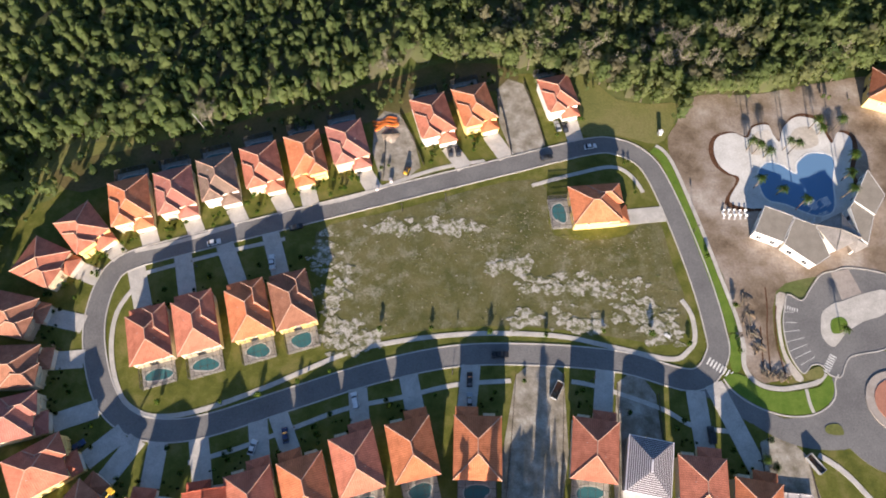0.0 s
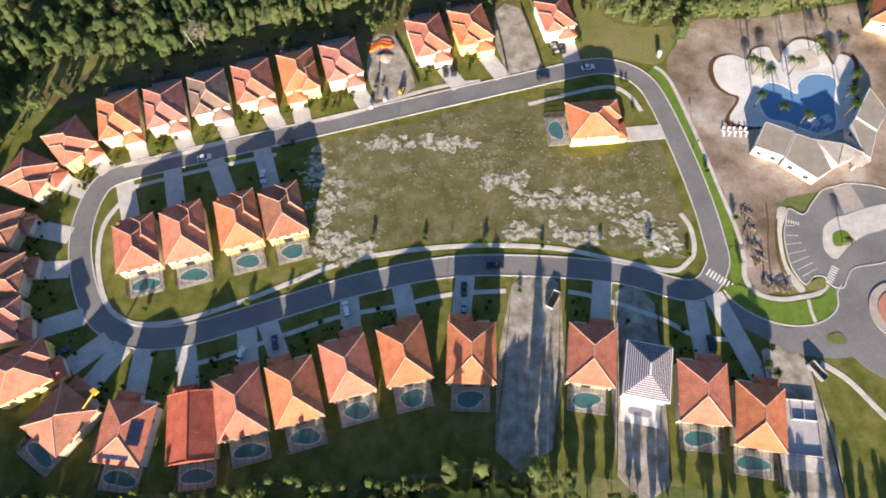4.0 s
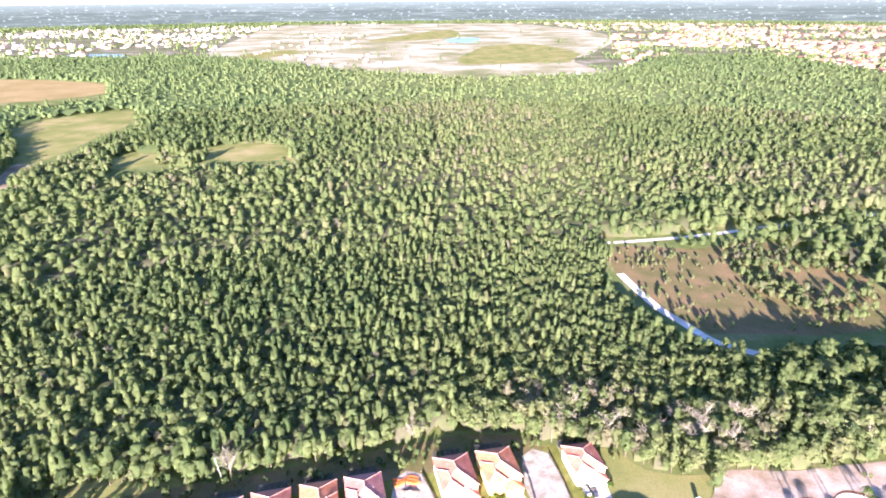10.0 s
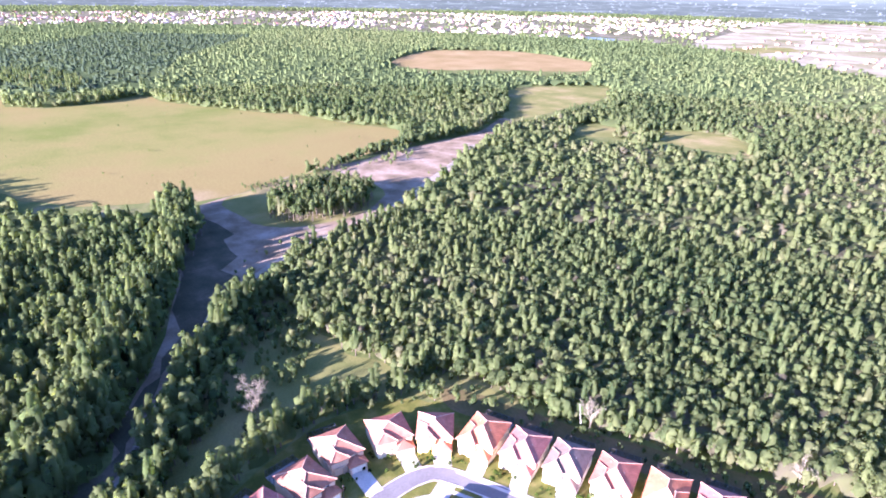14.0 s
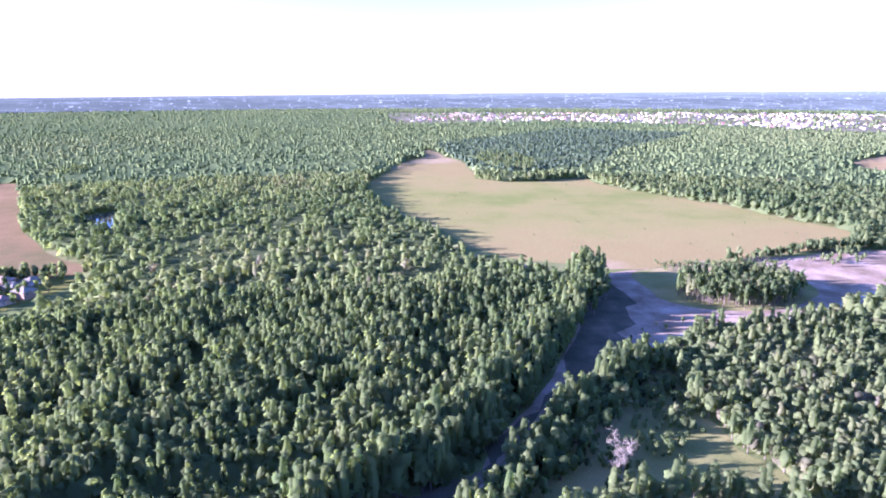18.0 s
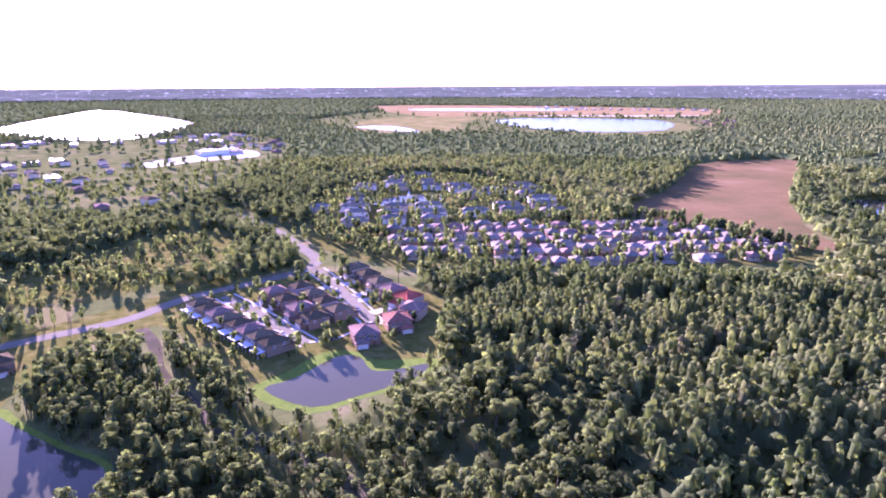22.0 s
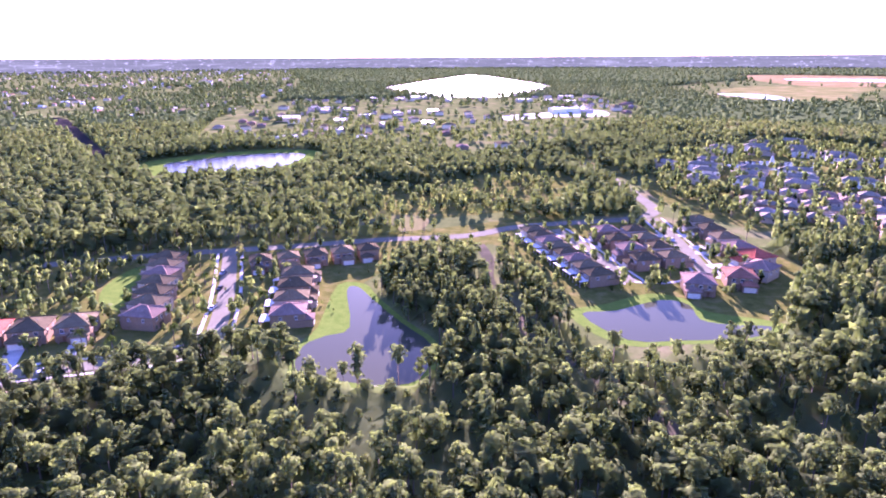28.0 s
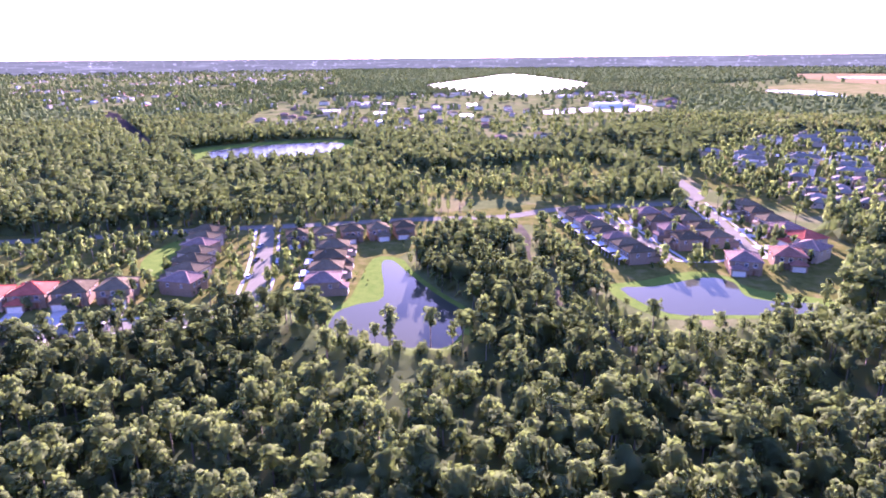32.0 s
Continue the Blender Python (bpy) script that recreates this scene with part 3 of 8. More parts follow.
sheet("verge", [(67.8, 32.9), (69.6, 29.9), (73.3, 27), (77.1, 25.1), (82.5, 23.8), (88.2, 24.2), (92.6, 26.2), (95.1, 29), (95.7, 32.4), (95, 34.2), (93.5, 33), (92.2, 31.3), (89.6, 30.5), (84, 29.6), (78.6, 29.8), (75.4, 31.4), (73.2, 33.4), (70.4, 34.1)], 0.12, "lush_grass", "lush green verge at the entrance", free=False, smooth=3)
curve = curve_through(plan([(74.2, 43.9), (74.2, 41.2), (73.5, 36.6), (74.6, 33.3), (77.3, 31.1), (81.9, 30.3), (87, 31), (91.6, 32.2), (94.2, 34.5)]), False, 5)
solid("pavement", strip(curve, -0.7, 0.7, 0.0, 0.15), "concrete", "curving concrete footpath round the bare ground", "pavement")
solid("pavement", strip(curve_through(plan([(88.4, 30.4), (88.5, 27), (89, 24.4)]), False, 4), -0.5, 0.5, 0.0, 0.16), "concrete", "short footpath across the verge", "pavement")
rim_line = curve_through(plan([(67.6, 32.6), (69.4, 29.6), (73.2, 26.6), (77.1, 24.7), (82.5, 23.4), (88.3, 23.8), (92.9, 25.9), (95.5, 28.8), (96.2, 32.4), (97.6, 34.4)]), False, 5)
solid("kerb", strip(rim_line, -0.2, 0.2, 0.0, 0.19), "concrete", "pale kerb round the curved verge", "kerb")
# bare building ground round the clubhouse
sheet("bare_ground", [(61.6, 103), (64.9, 111.2), (69.2, 118.5), (74.4, 122.2), (95.1, 124.6), (113.9, 128), (127.7, 131.8), (142.3, 127.9), (136.4, 111), (131.7, 67.4), (112.9, 63.3), (96.4, 61.2), (86, 57.1), (83.6, 40.9), (85.4, 33.8), (74.3, 34.9), (71.4, 61.2), (66.3, 81.5)], 0.07, "bare_dirt", "bare sandy building ground with wheel tracks", rag=2)
sheet("lot_meadow", [(34.7, 129.4), (41.8, 127.4), (47.8, 121.3), (57.9, 119.4), (67.1, 119.5), (63.8, 110.2), (58.6, 104.5), (47.5, 107.4), (34.4, 108.8)], 0.055, "meadow", "rough grass at the street's bend")
for k, pts in enumerate(([(-28.7, 111.1), (-20.8, 114.6), (-12.7, 95.3), (-24.3, 90)], [(10, 123.9), (18.7, 126.5), (24.7, 103.6), (14.3, 99.8)], [(14, 33.3), (26.2, 33.4), (22.4, -7.5), (9.2, -7.4)], [(40, 31), (49.9, 28.4), (48.1, -14.7), (36.2, -12.6)], [(74.3, 16.8), (84.9, 14.7), (86, -19.2), (72.9, -19)])):
    sheet("bare_lot", pts, 0.06 + 0.003 * k, "lot_dirt", "cleared building lot of grey dirt", smooth=2, free=False, rag=1.2)

# open land to the north and west
sheet("meadow_northwest", [(-137, 3), (-148, 8), (-166, 24), (-182, 37), (-198, 52), (-214, 72), (-222, 87), (-208, 86), (-193, 80), (-176, 82), (-161, 83), (-150, 86), (-133, 89), (-128, 96), (-113, 101), (-95, 107), (-93, 98), (-119, 86), (-137, 74), (-143, 44), (-134, 16)], 0.03, "meadow", "rough yellowish meadow at the wood's edge", rag=4)
sheet("rear_track", [(-122, 92), (-106, 99), (-93.7, 102.5), (-72, 110), (-49, 118.5), (-33, 125), (-18, 130), (-5.5, 134.5), (10.6, 134.1), (16.5, 126), (-9.6, 118.5), (-39.3, 108), (-68.6, 99.6), (-93.7, 92.4), (-112, 86)], 0.035, "scrub_red", "brown earth and scrub behind the houses", rag=3)
sheet("dirt_track", [(-138, -32), (-146, -12), (-156, 0), (-178, 20), (-209, 49), (-228, 72), (-238, 98), (-252, 116), (-253, 150), (-280, 226), (-318, 300), (-355, 380), (-385, 440), (-412, 480), (-420, 470), (-392, 405), (-389, 350), (-386, 291), (-378, 250), (-385, 215), (-366, 160), (-362, 132), (-352, 108), (-318, 86), (-270, 66), (-222, 38), (-191, 16), (-162, -2), (-152, -18), (-148, -34)], 0.05, "track_dirt", "wide track of brown dirt through the woods", "track", rag=4)
sheet("track_meadow", [(-300, 128), (-283, 152), (-285, 190), (-312, 222), (-360, 225), (-382, 214), (-366, 165), (-358, 132), (-330, 126)], 0.08, "meadow", "rough grass beside the dirt track", free=False, rag=4)
# dark sheet that stands in for the shade of the western woods
sheet("shaded_ditch", [(-140, -30), (-148, -12), (-176, 14), (-205, 42), (-221, 60), (-232, 76), (-258, 88), (-292, 102), (-334, 114), (-350, 108), (-318, 88), (-270, 68), (-222, 40), (-192, 18), (-163, 0), (-152, -28)], 0.11, "shade_grass", "dark grass and soil beside the track, tree shade painted in", free=False, rag=14)
lane = curve_through(plan([(-140, -24), (-150, -5), (-168, 10), (-184, 26), (-205, 44), (-230, 64), (-243, 86), (-253, 106), (-264, 141), (-269, 176), (-285, 215), (-301, 250), (-330, 310), (-359, 363)]), False, 6)
solid("sand_path", strip(lane[:43], -1.9, 1.9, None, 0.13), "grey_dirt", "narrow pale path along the darkened track", "path")
solid("sand_path", strip(lane[42:], -4.5, 2.5, None, 0.14), "grey_dirt", "broad pale wheel-worn lane on the track", "path")
sheet("field", [(-709, -24), (-557, 12), (-470, 34), (-421, 51), (-385, 95), (-362, 135), (-373, 170), (-383, 218), (-393, 279), (-433, 350), (-490, 335), (-569, 317), (-649, 280), (-727, 254), (-777, 244), (-760, 160), (-781, 118), (-842, 119), (-960, 125), (-1081, 110), (-1215, 104), (-1090, 78), (-988, 37), (-900, 8), (-819, -9)], 0.06, "pasture", "large open pasture of dry yellow grass", lean=0.08, rag=14)
sheet("field", [(-870, 712), (-940, 800), (-1000, 938), (-960, 1010), (-885, 1075), (-760, 1060), (-662, 1018), (-600, 910), (-640, 840), (-705, 800), (-765, 705)], 0.06, "meadow_orange", "far tan field among the woods", lean=0.08, rag=14)
sheet("field", [(-531, 612), (-540, 690), (-470, 755), (-428, 680), (-412, 580), (-405, 490), (-425, 480), (-460, 540)], 0.06, "meadow", "grassy clearing by the track", lean=0.08, rag=9)
sheet("field", [(-330, 462), (-345, 520), (-285, 520), (-268, 562), (-222, 566), (-177, 514), (-217, 498), (-266, 502)], 0.06, "meadow", "narrow grassy clearing in the woods", lean=0.08, rag=9)
sheet("scrub_clearing", [(63.6, 305.4), (114.9, 309), (168.6, 319.1), (189.3, 273.9), (182.6, 226), (120.4, 209.6), (87.4, 214.3), (70.5, 246.8)], 0.06, "scrub_red", "reddish scrub clearing beside a ditch", lean=0.08, rag=7)
for pts, wd in (([(58.1, 312.6), (114.8, 327.4), (192.1, 356.9), (260.7, 382.1), (342.2, 411.3)], 2.2), ([(66.6, 270.3), (76.3, 234.6), (85, 217.4), (94.6, 201), (112.9, 190.8)], 2.6)):
    line = curve_through(plan(pts), False, 6)
    CLEAR.append(np.vstack([shifted(line, wd + 2.5), shifted(line, -wd - 14)[::-1]]))
    solid("sand_path", strip(line, -wd, wd, None, 0.09), "pale_sand", "white sandy path through the woods", "path")
sheet("dark_glade", [(108.9, 200.8), (117.1, 210.4), (158.6, 230), (213.5, 238), (209.9, 194.1), (169.4, 188.8), (146.3, 196.9)], 0.05, "ground_scrub", "shaded glade among the trees", rag=5)
town_edge = [(-3300, 100), (-2150, 100), (-2200, 650), (-1850, 1080), (-1340, 1290), (-1040, 1470), (-735, 1510), (-548, 1420), (-300, 1215), (-40, 1085), (199, 1166), (384, 1530), (640, 1573), (706, 1089), (1194, 1154), (1992, 2900), (958, 3415), (-210, 3540), (-2000, 2900), (-3000, 1800)]
sheet("town_ground", town_edge, 0.05, "town_ground", "patchwork of streets and gardens of the northern towns", free=False, smooth=0)
TOWNS.append((np.array(plan(town_edge)), 0.24))
site = [(-751.8, 1591.8), (-549.7, 1444.5), (-292.5, 1221.4), (-28, 1094), (199.6, 1179.3), (165.6, 1431.2), (272.9, 1742.2), (415.5, 2553.2), (171, 3318), (-29, 3545.6), (-622.1, 3491.4), (-1093.7, 3374.2)]
sheet("sand_plain", site, 0.12, "site_ground", "wide pale sand of a cleared building site", free=False, rag=30)
TOWNS.append((np.array(plan(site)), 0.03))
for pts in ([(-420.5, 2104.4), (-331.6, 2533.9), (-200.3, 2842.7), (-128.6, 2379.1), (-258, 2146.8)], [(-79.6, 1394.6), (-36.4, 1868.4), (103.9, 1975), (203.7, 1717.3), (158, 1426), (28.1, 1381.9)], [(-644.6, 1593.8), (-576.1, 1760.9), (-509, 1655), (-567.2, 1463.6)]):
    sheet("grass_plain", pts, 0.2, "meadow", "green wooded patch on the cleared site", free=False, rag=20)
sheet("pond", [(-165, 2227.3), (-65.3, 2285.6), (-59.5, 2050.8), (-142.9, 2047.1)], 0.3, "lake_water", "pale pond on the cleared site", "pond", free=False)
sheet("pond", [(-1101.3, 1593), (-975.2, 1615), (-920.9, 1516.1), (-1051.6, 1523.1)], 0.3, "lake_water", "long pale pond by the northern town", "pond")
# west and south
sheet("field", [(-389.8, -358.6), (-502.4, -404.5), (-695.8, -501.7), (-800.3, -486.7), (-827.7, -451.7), (-677.5, -375.7), (-536.7, -303.5), (-439.3, -232.1), (-422.9, -207.4), (-389.8, -222.2), (-393.6, -310.2)], 0.06, "meadow_red", "open field of reddish dry grass", lean=0.08, rag=10)
sheet("estate_ground_south", [(132.1, -192.8), (91.8, -201.5), (81.1, -211.7), (46.1, -216.1), (30.4, -217.5), (19.9, -217.3), (14, -239.7), (15.2, -264), (-10.4, -305), (-33, -304.5), (-41.9, -310.4), (-51.4, -271.3), (-55.1, -243.4), (-59.1, -227.7), (-72.3, -234.4), (-90.9, -240.9), (-97.7, -231.2), (-118.4, -214.3), (-136.4, -236.5), (-158.2, -269.1), (-152.8, -308.2), (-140.3, -334.3), (-61.8, -344.5), (43.2, -318.1), (121.7, -305), (169.7, -293), (179.2, -267.4), (136.6, -242.3), (142, -210.5)], 0.03, "lawn", "lawns of the estate by the ponds", lean=0.07, rag=3)
sheet("pond_bank", [(30.4, -212.3), (31, -194.1), (20.7, -187.4), (1.5, -182.6), (-8.2, -188), (-10.9, -208.8), (-1.4, -227.2), (8.6, -249.1), (13.5, -262.2), (23.9, -262.4), (26.6, -224.4)], 0.035, "lush_grass", "mown grass bank round the pond")
sheet("pond_bank", [(-55, -229.7), (-64.1, -204.9), (-85.4, -203.6), (-101.4, -204.2), (-119.3, -210.9), (-119.4, -217.9), (-101.9, -227), (-98.5, -239.3), (-88.1, -244.8), (-70.2, -236.4)], 0.035, "lush_grass", "mown grass bank round the smaller pond", lean=0.03)
sheet("pond", [(29.2, -210.5), (29.1, -196.2), (19.9, -189.9), (1.7, -185.4), (-5.7, -190.6), (-8.9, -208.2), (0.3, -225.8), (10.4, -246.9), (16.2, -259.7), (20.1, -256.3), (16.4, -223.3), (23.3, -217.3)], 0.05, "pond_water", "dark pond with ripples mirroring the sky", "pond")
sheet("pond", [(-59.4, -228.3), (-71.5, -230.3), (-90.1, -238.4), (-98, -233.5), (-96.3, -221.2), (-103.5, -216.4), (-116, -214), (-108.6, -207.6), (-97.9, -206), (-84.5, -206.2), (-67.8, -207.9)], 0.05, "pond_water", "small dark pond behind the houses", "pond")
trail = curve_through(plan([(-34.9, -310.5), (-36.1, -288.8), (-32.8, -263), (-36.3, -237.8), (-39.5, -214.3), (-44.5, -205.5), (-50.4, -190.5), (-57.8, -173), (-62.7, -158)]), False, 5)
CLEAR.append(np.vstack([shifted(trail, 5), shifted(trail, -5)[::-1]]))
# shade on this track is put into its dark colour
solid("dirt_track", strip(trail, -3, 3, None, 0.06), "shade_grass", "dirt track between the ponds, painted dark for shade", "track")
sheet("highway_ground", [(217.4, -283.6), (104.3, -299.9), (8.7, -317.1), (-30.3, -319.9), (-57.8, -335.9), (-87.9, -357.1), (-88.7, -373.7), (-53.3, -353.4), (7.8, -332.9), (104.3, -315.7), (217.3, -302.8)], 0.04, "lawn", "verge of the main road", free=False, rag=2)
mainroad = curve_through(plan([(269.4, -278.1), (168, -290.8), (105.2, -305.2), (58.3, -312.4), (8.7, -321.5), (-31.2, -325.2), (-61.3, -340.3), (-130.5, -356.4), (-141.8, -407.3), (-144, -473.5), (-136.4, -560.9)]), False, 6)
WAYS.append(mainroad)
solid("road_main", strip(mainroad, -4.4, 4.4, None, 0.11), "road_tan", "grey main road between the woods", "road")
CLEAR.append(np.vstack([shifted(mainroad, 9), shifted(mainroad, -7)[::-1]]))
sheet("open_green", [(43.1, -449.5), (8.7, -375.7), (-14.3, -358.4), (-63, -374.4), (-88.7, -380.7), (-114.9, -468.1), (-68.8, -481.6), (-12.4, -443.8)], 0.05, "lawn", "open grassland with single trees", rag=8)
sheet("sandy_lot", [(6.9, -341.6), (-9, -336.5), (-13.4, -362.7), (5.2, -367.9)], 0.07, "meadow_tan", "pale sandy lot by the main road", rag=3)
sheet("lake_bank", [(208.4, -555.2), (193, -512.3), (169.5, -495.2), (121.2, -502.6), (81.7, -524.5), (68.5, -563.4), (70.1, -606.3), (106.8, -623), (155.7, -609.7), (195.2, -579.3)], 0.04, "lush_grass", "grassy bank of a lake", lean=0.05)
sheet("lake", [(187.5, -551.1), (177.2, -523.6), (164.1, -510), (129.1, -518), (93.9, -533.8), (83.8, -567.5), (85, -593.3), (106.9, -602.5), (142.7, -591), (166.4, -571.9)], 0.07, "lake_water", "lake shining in low sunlight", "lake")
# the strip's shade is painted with a dark ground colour
sheet("ditch", [(511, -994.4), (454, -942.3), (218.1, -541.3), (243.3, -557.4)], 0.05, "shade_soil", "ditch cut through the woods, painted dark for shade", "ditch", smooth=0)
sheet("lawn_strip", [(103.5, -246.8), (95.8, -241.5), (94.4, -261.3), (97.9, -289.9), (108.3, -288.4), (110.8, -266)], 0.06, "lush_grass", "bright green lawn behind a row of houses")
sheet("lake", [(47.9, -1702), (-44.6, -2015), (-285.7, -2658.7), (-374.3, -2011.1), (-363.6, -1646.9), (-217.6, -1358.2), (-119, -1332.8), (10.9, -1513)], 0.3, "lake_water", "large lake dazzling under the low sun", "lake", rag=30)
sheet("lake", [(-956.3, -985.1), (-1007.4, -1295.8), (-1191.7, -1375.8), (-1396, -1121.1), (-1150.9, -889.9)], 0.3, "lake_water", "broad pale-blue lake far away", "lake", rag=20)
sheet("lake", [(-651.4, -1357.9), (-687, -1135.6), (-737.9, -1318.6)], 0.3, "lake_water", "narrow pale lake far away", "lake")
sheet("pond", [(-591.1, -280.9), (-616.2, -262.6), (-572.4, -245.8), (-524.1, -228.1), (-537.8, -250.9)], 0.1, "pond_water", "woodland pond", "pond")
TOWNS.append((np.array(plan([(-872.3, -884.5), (-976.3, -779.2), (-1322.6, -841.1), (-1752.9, -1107), (-1919.8, -1696.9), (-1083.5, -2000.7), (-640.4, -1653.6), (-593.1, -1226)])), 0.22))
sheet("field", [(-889.4, -875.5), (-958.5, -804.8), (-1175.4, -827), (-1374.3, -1055.5), (-1305.1, -1107.9), (-1150.1, -888.2), (-958.9, -960.5)], 0.1, "meadow_tan", "tan shore land of the far lake", rag=20)
sheet("field", [(-583.7, -1208.4), (-651, -1084), (-808.1, -1158.1), (-950.3, -1355.2), (-1158.7, -1471.4), (-904.2, -1656.1), (-692.5, -1434.1)], 0.1, "meadow", "flat cleared land near far lakes", rag=20)
sheet("field", [(-1295, -2460), (-1821, -2041), (-2081, -1413), (-1834, -1226), (-1528, -1220), (-1271, -1537), (-1022, -1650)], 0.1, "meadow_orange", "wide cleared land beyond the far lake", rag=20)
sheet("pond", [(-1312, -2105), (-1723, -1805), (-1592, -1670), (-1214, -1951)], 0.3, "lake_water", "thin pale water on the cleared land", "pond", free=False)
sheet("runway_strip", [(-1330.2, -1465.1), (-1666.4, -1211.2), (-1649.1, -1186.5), (-1312.6, -1431.4)], 0.2, "pale_sand", "long pale strip of cleared land")
TOWNS.append((np.array(plan([(604, -940), (361, -921), (222, -1059), (275, -1915), (1033, -5778), (2699, -4143)])), 0.5))
TOWNS.append((np.array(plan([(205, -667.3), (68.3, -648.3), (-66.8, -562), (-145.8, -611.9), (-305.9, -859.1), (-386.9, -1049.3), (-392.2, -1313.1), (-34.4, -1322), (217.8, -1273.6), (254.6, -949.6)])), 0.2))
sheet("village_ground", [(-168.6, -327.3), (-188.9, -317.6), (-237.5, -275.3), (-296.4, -241.1), (-361.2, -207.1), (-392.5, -213.4), (-398.1, -291.7), (-360.2, -354.1), (-422.9, -479.4), (-381.8, -634.1), (-250, -584.2), (-187.4, -497.5), (-151.6, -400.3)], 0.04, "lawn", "gardens of the village", lean=0.08, rag=8)
sheet("pond", [(-247.1, -504.4), (-275.1, -522.1), (-318.9, -512.2), (-309.5, -488.4), (-259.6, -481.4)], 0.08, "lake_water", "village pond with a fountain", "pond")
sheet("mall_roof_ground", [(-137, -916.2), (-217.1, -971.6), (-297, -999), (-281, -905.7), (-202.7, -897.7), (-137.3, -864)], 0.12, "white_deck", "bright car park in low sun", "car park")

# ---- houses ----
def hip(w, d, z, pitch=0.42, over=0.55, gable=False):
    """Roof over a w x d block, its ridge along the longer side, and its ridge lines."""
    W, D = w / 2 + over, d / 2 + over
    g, caps = Geo(), []
    if D >= W:
        h, e = W * pitch, (D if gable else D - W)
        a, b = (0, -e, z + h), (0, e, z + h)
    else:
        h, e = D * pitch, (W if gable else W - D)
        a, b = (-e, 0, z + h), (e, 0, z + h)
    c = [(-W, -D, z), (W, -D, z), (W, D, z), (-W, D, z)]
    low = [(x, y, z - 0.22) for x, y, _ in c]
    if D >= W:
        top = [(0, 1, 8), (1, 2, 9, 8), (2, 3, 9), (3, 0, 8, 9)]
        ends = ((0, 8), (1, 8), (2, 9), (3, 9))
    else:
        top = [(0, 1, 9, 8), (1, 2, 9), (2, 3, 8, 9), (3, 0, 8)]
        ends = ((0, 8), (1, 9), (2, 9), (3, 8))
    g.add(c + low + [a, b], top + [(0, 4, 5, 1), (1, 5, 6, 2), (2, 6, 7, 3), (3, 7, 4, 0), (7, 6, 5, 4)])
    for i, j in ends:
        caps.append((c[i], a if j == 8 else b))
    if (Vector(a) - Vector(b)).length > 0.3:
        caps.append((a, b))
    return g, caps


def cap_geo(caps):
    g = Geo()
    for p, q in caps:
        p, q = Vector(p) + Vector((0, 0, 0.05)), Vector(q) + Vector((0, 0, 0.05))
        g.tube([p, q], 0.17, sides=5)
    return g


WIN_FRAME, WIN_PANE = {}, {}
CLAY = ("tile_orange", "tile_terracotta", "tile_rose", "tile_brown", "tile_greybrown")


def window(parent, x, y, z, turn, w=1.2, h=1.4, frame_mat="frame_white"):
    """A window in a wall, facing local -y before it is turned."""
    key = (w, h, frame_mat)
    if key not in WIN_FRAME:
        g = Geo()
        g.box(-w / 2 - 0.1, w / 2 + 0.1, -0.08, 0.02, h, h + 0.12).box(-w / 2 - 0.14, w / 2 + 0.14, -0.12, 0.02, -0.12, 0)
        g.box(-w / 2 - 0.1, -w / 2, -0.08, 0.02, 0, h).box(w / 2, w / 2 + 0.1, -0.08, 0.02, 0, h).box(-0.03, 0.03, -0.06, 0.02, 0, h)
        WIN_FRAME[key] = g.mesh("window", frame_mat)
        WIN_PANE[key] = Geo().box(-w / 2, w / 2, -0.03, 0.01, 0, h).mesh("pane", "glass_dark")
    ob = part("window", WIN_FRAME[key], None, parent, m=pose(x, y, z, 0, 0, turn))
    part("pane", WIN_PANE[key], None, ob, "dark glass pane")
    return ob


